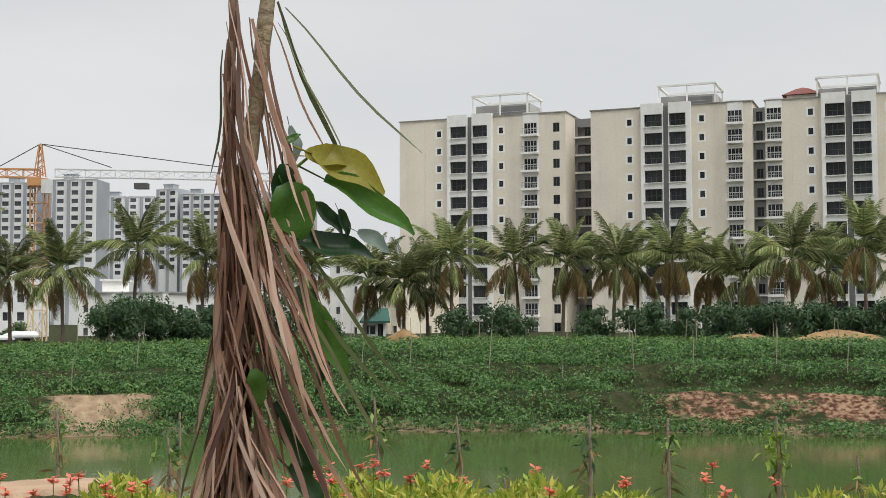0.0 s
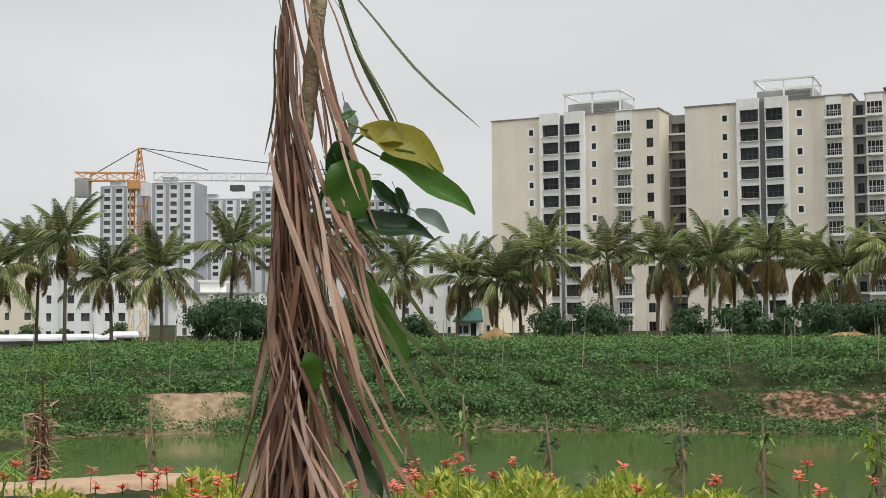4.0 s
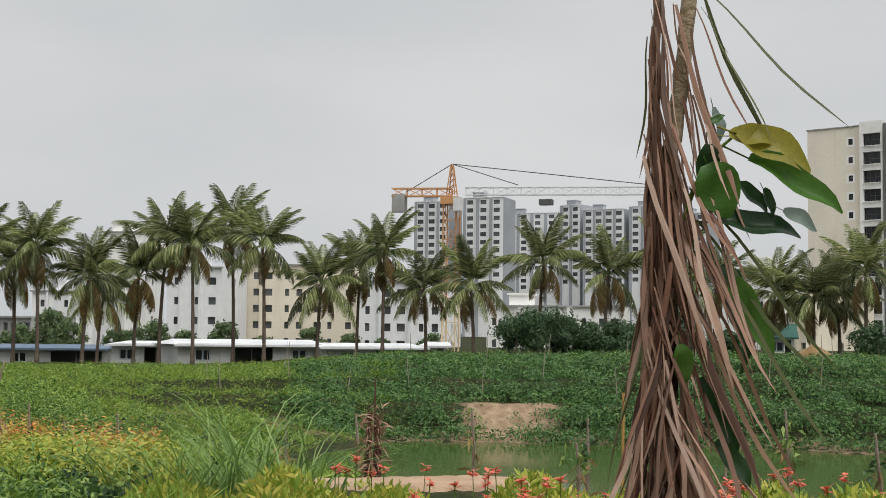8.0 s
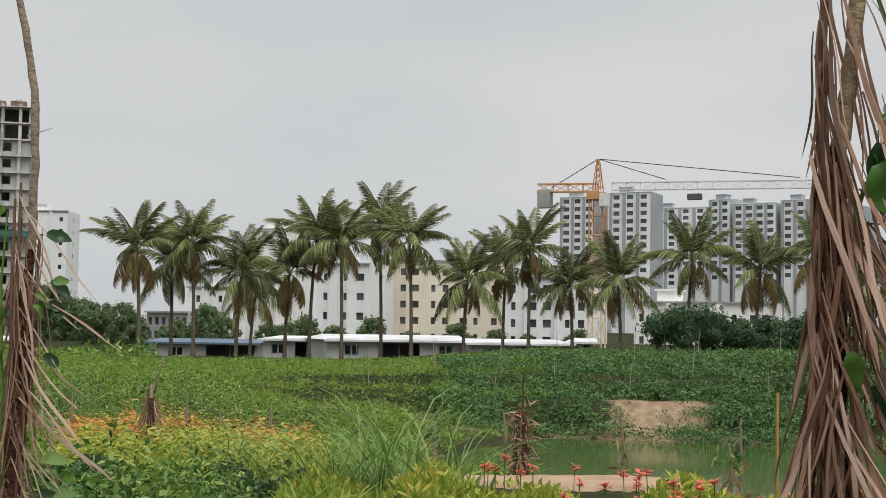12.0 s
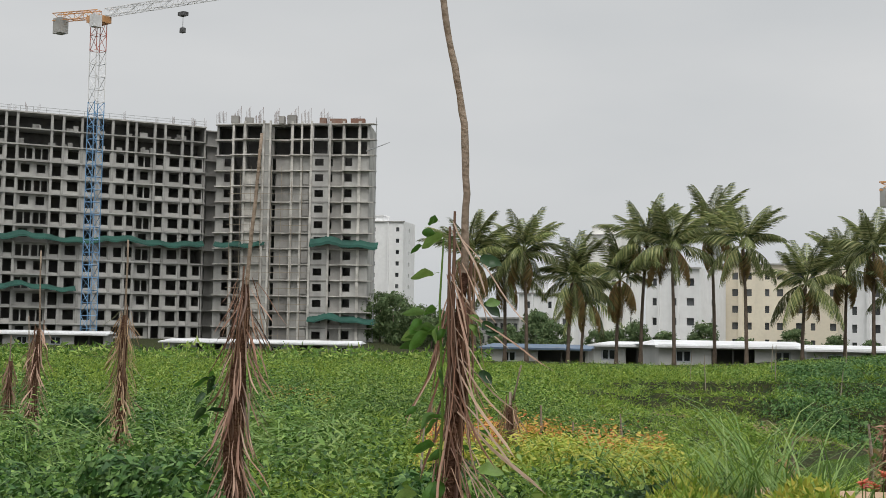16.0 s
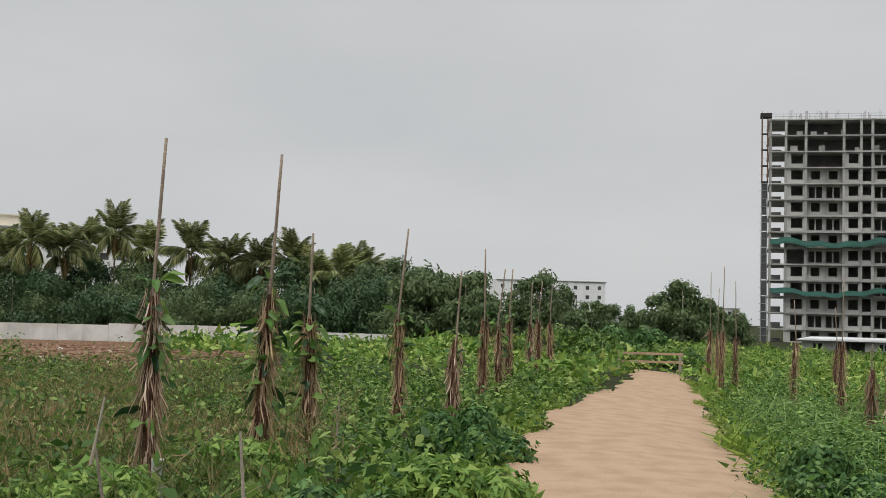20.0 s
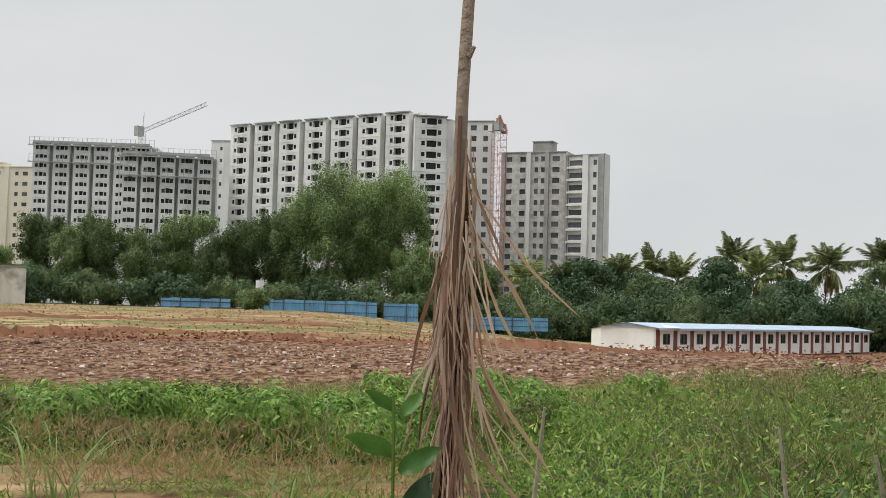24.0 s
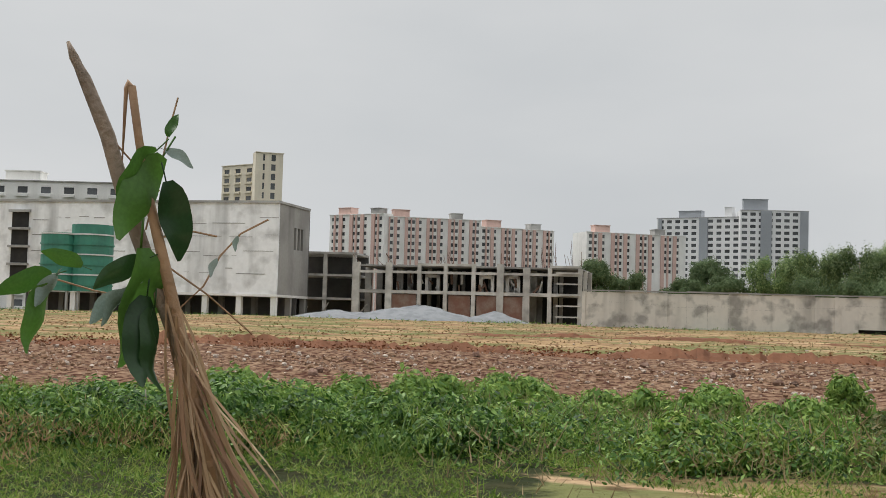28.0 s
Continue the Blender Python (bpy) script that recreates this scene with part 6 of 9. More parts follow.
def cabins():
    m, L = facing(118.4, 112, 109.15, 168)
    x, y = polar(118.4, 112)
    t = thing("site_cabins", "long row of white cabins under a blue roof", "cabin row", m @ Matrix.Translation((0, 0, -2.1)))
    h = 2.75
    s = Shape()
    n = 17
    holes = [((i + 0.62) * L / n - 0.75, (i + 0.62) * L / n + 0.75, 1.2, 2.2) for i in range(n)]
    facade_grid(s, 0, L, 0, h, 0, holes, 0.12)
    s.quad((0, 5.5, 0), (0, 0, 0), (0, 0, h), (0, 5.5, h))
    s.quad((L, 0, 0), (L, 5.5, 0), (L, 5.5, h), (L, 0, h))
    part("wall", s, M["white"], t)
    s = Shape()
    s.quad((-0.1, 0, h - 0.001), (-0.1, 5.5, h), (-0.1, 2.75, h + 0.36), (-0.1, 2.75, h + 0.36))
    s.add([(-0.3, -0.5, h - 0.05), (L + 0.3, -0.5, h - 0.05), (L + 0.3, 2.75, h + 0.4), (-0.3, 2.75, h + 0.4), (L + 0.3, 6.0, h - 0.05), (-0.3, 6.0, h - 0.05)],
          ((0, 1, 2, 3), (3, 2, 4, 5)))
    s.box(-0.3, L + 0.3, -0.52, -0.48, h - 0.25, h - 0.05)
    part("roof", s, M["pale_blue"], t, "faded pale blue metal sheet roof")
    wm = window_meshes(1.5, 1.0, M["frame_dark"], 1, 0.07)
    for i in range(n):
        put_window(wm, t, (i + 0.62) * L / n, 0.06, 1.2)
        s = Shape()
        s.box(i * L / n + 0.05, i * L / n + 0.75, -0.06, 0, 0, h - 0.2)
        part("door", s, M["red_tile"], t, "brick-red door strip")
    # gable end facing the rubble
    m2, L2 = facing(121.3, 118, 118.45, 112)
    g = thing("site_cabins", "white gable end of the cabin row", "cabin row", m2 @ Matrix.Translation((0, 0, -2.1)))
    s = Shape()
    s.add([(0, 0, 0), (L2, 0, 0), (L2, 0, 2.7), (L2 * 0.5, 0, 3.1), (0, 0, 2.4)], ((0, 1, 2, 3, 4),))
    s.add([(0, 5, 0), (L2, 0.3, 0), (L2, 0.3, 2.6), (L2 * 0.5, 4, 3.05), (0, 5, 2.3)], ((4, 3, 2, 1, 0),))
    part("wall", s, M["white"], g)
    s = Shape()
    s.add([(0, -0.1, 2.42), (L2 * 0.5, -0.1, 3.12), (L2 * 0.5, 4, 3.12), (0, 4, 2.42), (L2, -0.1, 2.72), (L2, 4, 2.72)], ((0, 1, 2, 3), (1, 4, 5, 2)))
    part("roof", s, M["sheet_white"], g)


cabins()


def boundary_wall():
    pts = ((109.0, 178), (104.85, 172), (99.0, 165), (93.7, 158), (87.0, 150), (80.5, 135))
    tops = (0.05, 0.2, -0.05, 0.15, -0.2, -1.0)
    for k in range(len(pts) - 1):
        m, L = facing(*pts[k], *pts[k + 1])
        t = thing("boundary_wall", "low whitewashed boundary wall with stains", "wall", m @ Matrix.Translation((0, 0, tops[k] - 1.75)), "boundary wall lengths")
        n = int(L / 3)
        for i in range(n):
            s = Shape()
            s.box(L * i / n, L * (i + 1) / n - 0.03, 0, 0.22, -2.0, 1.55 + 0.04 * math.sin(i * 3.1))
            part("panel", s, M["whitewash"], t)


boundary_wall()
tk = thing("water_tank", "black plastic water tank on a stand in the field", "tank", pose(*on_ground(99.4, 70)))
s = Shape()
s.tube([(0, 0, 1.15), (0, 0, 1.25), (0, 0, 2.2), (0, 0, 2.4), (0, 0, 2.45)], [0.5, 0.58, 0.58, 0.4, 0.15], 14)
part("drum", s, M["tank"], tk, smooth=True)
for a in range(4):
    s = Shape()
    s.tube([(0.4 * math.cos(a * 1.57), 0.4 * math.sin(a * 1.57), -0.2), (0.4 * math.cos(a * 1.57), 0.4 * math.sin(a * 1.57), 1.2)], [0.05, 0.05], 5)
    part("leg", s, M["rust"], tk)


def shed(az0, d0, az1, d1, eave, rise, deep, label, roof_mat="sheet_white", z=-2.6, wall="shed_wall"):
    m, L = facing(az0, d0, az1, d1)
    t = thing("site_shed", label, "shed", m @ Matrix.Translation((0, 0, z)), "long sheds behind the palms")
    h = eave - z
    n = max(2, int(L / 4))
    s = Shape()
    facade_grid(s, 0, L, 0, h, 0, [((i + 0.5) * L / n - 0.8, (i + 0.5) * L / n + 0.8, h - 1.7, h - 0.5) for i in range(n) if i % 3 != 1] + [(i * L / n + 0.3, (i + 1) * L / n - 0.3, 0.1, h - 0.4) for i in range(1, n, 3)], 0.12)
    s.quad((0, deep, 0), (0, 0, 0), (0, 0, h), (0, deep, h))
    s.quad((L, 0, 0), (L, deep, 0), (L, deep, h), (L, 0, h))
    part("wall", s, M[wall], t)
    s = Shape()
    s.add([(-0.5, -0.7, h - 0.1), (L + 0.5, -0.7, h - 0.1), (L + 0.3, deep / 2, h + rise), (0.5, deep / 2, h + rise), (L + 0.5, deep + 0.5, h - 0.1), (-0.5, deep + 0.5, h - 0.1)],
          ((0, 1, 2, 3), (3, 2, 4, 5), (0, 3, 5), (1, 4, 2)))
    s.box(-0.5, L + 0.5, -0.74, -0.7, h - 0.28, h - 0.08)
    part("roof", s, M[roof_mat], t)
    wm = window_meshes(1.6, 1.2, M["haze_grey"], 1, 0.16)
    for i in range(n):
        if i % 3 != 1:
            put_window(wm, t, (i + 0.5) * L / n, 0.06, h - 1.7)
            continue
        s = Shape()
        s.box((i + 0.5) * L / n - 0.07, (i + 0.5) * L / n + 0.07, 0.0, 0.12, 0, h - 0.4)
        part("post", s, M["frame_dark"], t)
    s = Shape()
    s.quad((0.1, 3.0, 0), (L - 0.1, 3.0, 0), (L - 0.1, 3.0, h), (0.1, 3.0, h))
    part("inner_wall", s, M["hole"], t)


shed(33.3, 130, 30.7, 128, 0.1, 0.25, 7, "long low shed with white sheet roof")
shed(30.4, 120, 23.9, 124, 0.25, 0.4, 9, "long low shed with bright white sheet roof")
shed(23.9, 122, 19.3, 126, 0.1, 0.3, 8, "low shed with bright white sheet roof")
shed(19.3, 128, 18.2, 128, 0.3, 0.3, 6, "small white gate lodge with red trim", wall="white")
shed(38.4, 140, 33.6, 138, -0.5, 0.3, 6, "blue tarpaulin covered low shed", "tarp", wall="concrete")
shed(53.0, 175, 44.2, 170, -0.9, 0.3, 6, "low white site shed below the half-built block", wall="concrete")
shed(62.5, 190, 55.5, 185, -0.2, 0.3, 7, "low white site shed below the half-built block", wall="concrete")
shed(3.6, 140, 2.6, 140, 1.6, 1.4, 8, "green-roofed hut behind palms", "net", wall="haze_white")


# ---- cranes ----
def lattice(s, a, b, w, n, r=0.07, tri=False):
    """A square lattice of chords and braces from a to b."""
    a, b = Vector(a), Vector(b)
    d = (b - a).normalized()
    u = (Vector((0, 0, 1)) if abs(d.z) < 0.9 else Vector((1, 0, 0)))
    u = (u - d * u.dot(d)).normalized()
    v = d.cross(u)
    cor = [(u * i + v * j) * w / 2 for i, j in ((-1, -1), (-1, 1), (1, 1), (1, -1))]
    for c in cor:
        s.tube([a + c, b + c], [r, r], 4, False)
    for k in range(n):
        p, q = a + (b - a) * k / n, a + (b - a) * (k + 1) / n
        for i in range(4):
            c0, c1 = cor[i], cor[(i + 1) % 4]
            s.tube([p + c0, q + c1] if k % 2 else [p + c1, q + c0], [r * 0.6] * 2, 3, False)
            s.tube([p + c0, p + c1], [r * 0.6] * 2, 3, False)


def tower_crane(az, d, base, cab, head, jib, back, mats, label, peak, mast_w=1.9, jib_rise=0.0, scale=1.0):
    x, y = polar(az, d)
    t = thing("tower_crane", label, "tower crane", Matrix.Translation((x, y, base)))
    top = cab - base
    k = 0
    for z0, z1, mk in mats["mast"]:
        s = Shape()
        lattice(s, (0, 0, z0 * top), (0, 0, z1 * top), mast_w, max(2, int((z1 - z0) * top / 2.0)), 0.085)
        part("mast_section", s, M[mk], t)
    s = Shape()
    s.box(-1.4 * scale, 1.4 * scale, -1.4 * scale, 1.4 * scale, top - 0.6 * scale, top + 0.5 * scale)
    part("slewing_ring", s, M[mats["back"]], t)
    s = Shape()
    s.box(1.0 * scale, 2.2 * scale, -2.4 * scale, -0.9 * scale, top - 1.8 * scale, top + 0.2 * scale)
    part("cab", s, M["crane_white"], t)
    jd = Vector((jib[0], jib[1], 0)).normalized()
    tip = jd * jib[2] + Vector((0, 0, top + 1.0 + jib_rise))
    s = Shape()
    lattice(s, jd * 1.5 + Vector((0, 0, top + 1.0)), tip, 1.15 * scale, int(jib[2] / 1.6), 0.065 * scale)
    part("jib", s, M[mats["jib"]], t, "lattice jib")
    tail = -jd * back + Vector((0, 0, top + 0.9))
    s = Shape()
    lattice(s, Vector((0, 0, top + 0.9)), tail, 1.2 * scale, max(3, int(back / 1.5)), 0.09)
    part("counter_jib", s, M[mats["back"]], t)
    s = Shape()
    c = tail + jd * 1.2 * scale
    s.box(c.x - scale, c.x + scale, c.y - 0.8 * scale, c.y + 0.8 * scale, top - 1.8 * scale, top + 0.7)
    part("counterweight", s, M["concrete"], t)
    if peak:
        s = Shape()
        pk = Vector((0, 0, top + peak))
        for i, j in ((-1, -1), (-1, 1), (1, 1), (1, -1)):
            s.tube([(i * 0.8 * scale ** 1.5, j * 0.8 * scale ** 1.5, top + 0.6), pk + Vector((i, j, 0)) * 0.15 * scale], [0.11 * scale, 0.09 * scale], 4)
        for k in range(1, 6):
            f = (1 - k / 6.5) * scale ** 1.5
            for i in (-1, 1):
                s.tube([(-0.8 * f, i * 0.8 * f, top + peak * k / 6), (0.8 * f, i * 0.8 * f, top + peak * k / 6 + 0.4)], [0.06] * 2, 3)
        part("tower_peak", s, M[mats["back"]], t)
        for e in (tail + jd * 1.5, jd * jib[2] * 0.28 + Vector((0, 0, top + 1.7)), jd * jib[2] * 0.82 + Vector((0, 0, top + 1.7))):
            s = Shape()
            s.tube([pk, e], [0.06, 0.06], 4)
            part("tie_bar", s, M["cable"], t)
    s = Shape()
    h = jd * jib[2] * mats.get("hook", 0.45) + Vector((0, 0, top - 0.2))
    s.box(h.x - 0.7, h.x + 0.7, h.y - 0.5, h.y + 0.5, h.z - 0.3, h.z + 0.3)
    trolley = part("trolley", s, M["cable"], t)
    if mats.get("drop"):
        s = Shape()
        s.tube([h, h - Vector((0, 0, mats["drop"]))], [0.05, 0.05], 4)
        part("hoist_rope", s, M["cable"], trolley)
        s = Shape()
        s.box(h.x - 0.4, h.x + 0.4, h.y - 0.3, h.y + 0.3, h.z - mats["drop"] - 0.8, h.z - mats["drop"])
        part("hook_block", s, M["cable"], trolley)
    return t


right1 = Vector(polar(18.0 - 90, 1))
tower_crane(18.04, 134, -2.4, 15.9, 0, (right1.x * 1.0 + 0.02, right1.y - 0.12, 25.6), 6.6,
            {"mast": ((0, 0.42, "crane_yellow"), (0.42, 1.0, "crane_orange")), "jib": "crane_white", "back": "crane_orange", "hook": 0.4}, "tower crane with orange mast and white jib", 4.0, 1.45, scale=0.7)
right2 = Vector(polar(56.0 - 90, 1))
tower_crane(56.25, 205, -1.6, 50.2, 0, (right2.x - 0.5 * math.sin(0), right2.y - 0.62, 46.0), 8.6,
            {"mast": ((0, 0.74, "crane_blue"), (0.74, 0.9, "crane_white"), (0.9, 1.0, "crane_red")), "jib": "crane_white", "back": "crane_orange", "hook": 0.34, "drop": 2.2}, "tall tower crane with blue mast", 0, 1.8, jib_rise=3.0)
right4 = Vector(polar(126 - 90, 1))
tower_crane(125.75, 348, 0, 54.5, 0, (0.1 * right4.x + polar(126, 1)[0], 0.1 * right4.y + polar(126, 1)[1], 20), 4,
            {"mast": ((0, 1.0, "crane_red"),), "jib": "crane_red", "back": "crane_red", "hook": 0.6}, "red tower crane behind the white block", 3.0, 3.0)
right3 = Vector(polar(141.6 - 90, 1))
luff = thing("tower_crane", "pale luffing crane on top of the unfinished block", "tower crane", Matrix.Translation((*polar(142.1, 445), 54.9)))
s = Shape()
lattice(s, (0, 0, 0), (0, 0, 7), 1.8, 5, 0.12)
part("mast_section", s, M["crane_white"], luff)
s = Shape()
e = right3 * 22
lattice(s, (0, 0, 7), (e.x, e.y, 18), 1.2, 12, 0.12)
part("jib", s, M["crane_white"], luff, "raised lattice jib")
s = Shape()
e = -right3 * 3.5
s.box(min(0, e.x), max(0.4, e.x), -1, 1, 5.0, 8.5)
part("counterweight", s, M["concrete_dark"], luff)
s = Shape()
s.tube([(0, 0, 7), (-0.5, 0, 13.5)], [0.3, 0.15], 5)
part("tower_peak", s, M["crane_white"], luff)


# ---- trees ----
def frond_mesh(name, mat, length, curve, droop, seed, n=36, leaf=0.74, width=0.066, spread=0.9):
    """A palm frond: an arched rib with two rows of hanging leaflets, growing along +x."""
    rnd = random.Random(seed)
    path = []
    for i in range(9):
        t = i / 8
        path.append(Vector((length * (t - 0.12 * curve * t * t), 0, length * (0.35 * t - curve * t * t))))
    s = Shape()
    s.tube(path, [0.035 * (1 - 0.8 * i / 8) + 0.006 for i in range(9)], 4, False)
    for i in range(n):
        t = 0.16 + 0.84 * (i + 0.5) / n
        k = min(7, int(t * 8))
        p = path[k].lerp(path[k + 1], t * 8 - k)
        d = (path[k + 1] - path[k]).normalized()
        L = leaf * (0.55 + 0.9 * math.sin(math.pi * min(1, 0.18 + 0.85 * t))) * rnd.uniform(0.85, 1.1)
        for sd in (-1, 1):
            out = (Vector((0, sd, 0)) * spread + d * 0.75 + Vector((0, 0, -droop * rnd.uniform(0.7, 1.3)))).normalized()
            mid = p + out * L * 0.5
            tip = p + out * L + Vector((0, 0, -L * 0.35 * droop))
            w = d * width * 0.5
            s.add([p - w * 0.6, p + w * 0.6, mid + w, tip, mid - w], ((0, 1, 2, 3, 4),))
    return s.mesh(name, mat)


FRONDS = {
    "up": [frond_mesh("frond", M["frond"], 3.6, 0.40, 0.45, k, leaf=0.64, width=0.075) for k in range(3)],
    "mid": [frond_mesh("frond", M["frond"], 3.7, 0.60, 0.75, 10 + k, leaf=0.66, width=0.078, spread=0.7) for k in range(3)],
    "low": [frond_mesh("frond", M["frond"], 3.6, 0.62, 0.9, 20 + k, leaf=0.68, width=0.075, spread=0.55) for k in range(2)],
    "old": [frond_mesh("frond", M["frond_old"], 3.4, 0.66, 1.0, 30 + k, leaf=0.8, width=0.085, spread=0.5) for k in range(2)],
}
FAR_FRONDS = {
    "up": [frond_mesh("frond", M["frond"], 3.5, 0.36, 0.4, 40 + k, 26, 0.8, 0.13) for k in range(2)],
    "mid": [frond_mesh("frond", M["frond"], 3.6, 0.58, 0.8, 50 + k, 26, 0.8, 0.13, 0.75) for k in range(2)],
    "low": [frond_mesh("frond", M["frond"], 3.5, 0.72, 1.0, 60 + k, 26, 0.8, 0.13, 0.6) for k in range(2)],
    "old": [frond_mesh("frond", M["frond_old"], 3.3, 0.6, 0.9, 70 + k, 26, 0.8, 0.13, 0.55) for k in range(2)],
}
PALMS = "coconut palms in a row"


def palm(x, y, z, crown_z, seed, old=3, group=PALMS, lean=None, size=1.0, label="coconut palm with drooping grey-green fronds"):
    """A coconut palm: ringed leaning trunk and a crown of arched fronds, each one a part."""
    rnd = random.Random(seed)
    H = crown_z - z
    t = thing("coconut_palm", label, "palm tree", Matrix.Translation((x, y, z)), group)
    lx, ly = lean if lean else (rnd.uniform(-0.07, 0.07) * H, rnd.uniform(-0.05, 0.05) * H)
    s = Shape()
    path, rad = [], []
    for i in range(13):
        q = i / 12
        path.append((lx * q * q, ly * q * q, -0.4 + (H + 0.4) * q))
        rad.append((0.15 - 0.05 * q + 0.07 * max(0, 1 - q * 7)) * (1.05 if i % 2 else 0.97))
    s.tube(path, rad, 8)
    part("trunk", s, M["bark"], t, smooth=True)
    top = Matrix.Translation((lx, ly, H - 0.1))
    kinds = FRONDS if group == PALMS else FAR_FRONDS
    far = None if group == PALMS else {"frond": Shape(), "old": Shape()}
    n = 23
    for i in range(n):
        q = i / n
        kind = "up" if q < 0.36 else "mid" if q < 0.62 else "low" if i < n - old else "old"
        az = i * 2.4 + rnd.uniform(-0.25, 0.25)
        tilt = {"up": 54, "mid": 22, "low": -18, "old": -48}[kind] + rnd.uniform(-1, 1) * {"up": 22, "mid": 16, "low": 16, "old": 20}[kind]
        sc = rnd.uniform(0.85, 1.1) * size * (0.8 if kind == "old" else 1)
        m = top @ Matrix.Rotation(az, 4, "Z") @ Matrix.Rotation(radians(-tilt), 4, "Y") @ Matrix.Scale(sc, 4)
        me = rnd.choice(kinds[kind])
        if far:
            far["old" if kind == "old" else "frond"].add([m @ v.co for v in me.vertices], [tuple(p.vertices) for p in me.polygons])
        else:
            part("frond", me, None, t, m=m)
    if far:
        part("crown", far["frond"], M["frond"], t)
        part("dry_crown_skirt", far["old"], M["frond_old"], t, "hanging yellow-brown fronds")
    return t


# palms past the pond: bearing, height of the crown's heart as a slope, distance
for k, (az, el, d, old) in enumerate(((38.8, 3.6, 92, 9), (37.4, 3.0, 96, 3), (36.4, 3.9, 94, 3), (34.5, 2.6, 94, 3), (33.9, 1.7, 110, 3), (32.3, 2.7, 96, 8), (31.2, 4.3, 96, 4), (29.7, 4.2, 94, 3), (27.9, 5.0, 97, 3),
                                      (26.5, 4.3, 93, 3), (24.1, 2.6, 95, 4), (22.3, 3.2, 101, 4), (21.1, 4.0, 96, 5), (19.1, 2.4, 96, 5), (16.9, 2.5, 93, 4), (13.9, 3.6, 94, 5), (10.9, 3.1, 95, 6),
                                      (8.0, 3.8, 95, 6), (6.0, 2.6, 99, 5), (3.5, 2.3, 96, 6), (1.7, 2.0, 95, 4), (0.6, 2.2, 99, 4), (-0.5, 3.2, 94, 5), (-3.6, 3.1, 96, 6), (-5.6, 3.0, 94, 6), (-7.9, 3.0, 95, 5),
                                      (-9.0, 2.7, 99, 5), (-10.8, 3.1, 94, 8), (-12.0, 2.6, 98, 8), (-13.7, 2.3, 96, 5), (-15.8, 3.2, 93, 5), (-17.4, 2.6, 98, 6), (-18.9, 3.6, 92, 6), (-20.6, 3.0, 95, 5), (-22.6, 3.4, 96, 5))):
    x, y, z = on_ground(az, d)
    palm(x, y, z, EYE + d * math.tan(radians(el - 0.35)), 100 + k, old, size=1.14)
# palms behind the boundary wall
for k, (az, el, d) in enumerate(((124.1, 1.4, 190), (122.6, 1.1, 188), (120.0, 1.7, 196), (118.8, 2.0, 200), (117.5, 1.7, 198), (115.1, 2.6, 200), (113.9, 1.9, 196), (112.7, 2.5, 198), (111.1, 2.4, 200), (108.5, 2.6, 196),
                                 (107.3, 3.0, 200), (106.2, 1.9, 190), (104.5, 3.0, 198), (103.9, 3.6, 196), (102.6, 3.0, 198), (100.9, 2.4, 190), (98.3, 2.2, 192), (97.2, 3.0, 186), (95.6, 2.6, 190), (94.9, 3.0, 196), (93.6, 3.5, 188),
                                 (91.9, 2.7, 188), (90.3, 2.8, 186), (88.6, 2.4, 180), (87.2, 2.3, 178), (85.5, 2.4, 172), (84.6, 1.7, 170), (83.5, 1.8, 170), (82.6, 2.0, 172))):
    x, y = polar(az, d)
    palm(x, y, -2.6, EYE + d * math.tan(radians(el)) - 0.3, 300 + k, 4, "palms behind the boundary wall", size=1.5)


def crown_mesh(name, mat, clumps, leaves, leaf, seed, aspect=0.55, upright=0.0, tall=0.85):
    """A crown: clumps of leaves round limb ends, uneven, with gaps. clumps: centre and radius."""
    r = np.random.default_rng(seed)
    base, size, out = [], [], []
    for (cx, cy, cz, rad) in clumps:
        n = int(leaves * rad ** 1.6)
        d = r.normal(size=(n, 3))
        d /= np.linalg.norm(d, axis=1, keepdims=True)
        q = rad * (0.3 + 0.85 * r.random((n, 1)) ** 0.6) * (1 + 0.45 * np.sin(d[:, :1] * 5 + cx) * np.cos(d[:, 1:2] * 4 + cz))
        base.append(np.array([cx, cy, cz]) + d * q * np.array([1, 1, tall]))
        size.append(leaf * r.uniform(0.6, 1.25, n))
        out.append(d)
    base, size, out = np.concatenate(base), np.concatenate(size), np.concatenate(out)
    head = np.cross(out, r.normal(size=base.shape)) + 0.25 * out + 1e-4
    head[:, 2] += upright - 0.3
    return blades(name, mat, base, head, out + 0.45 * r.normal(size=base.shape), size, size * aspect, 0.15, True)


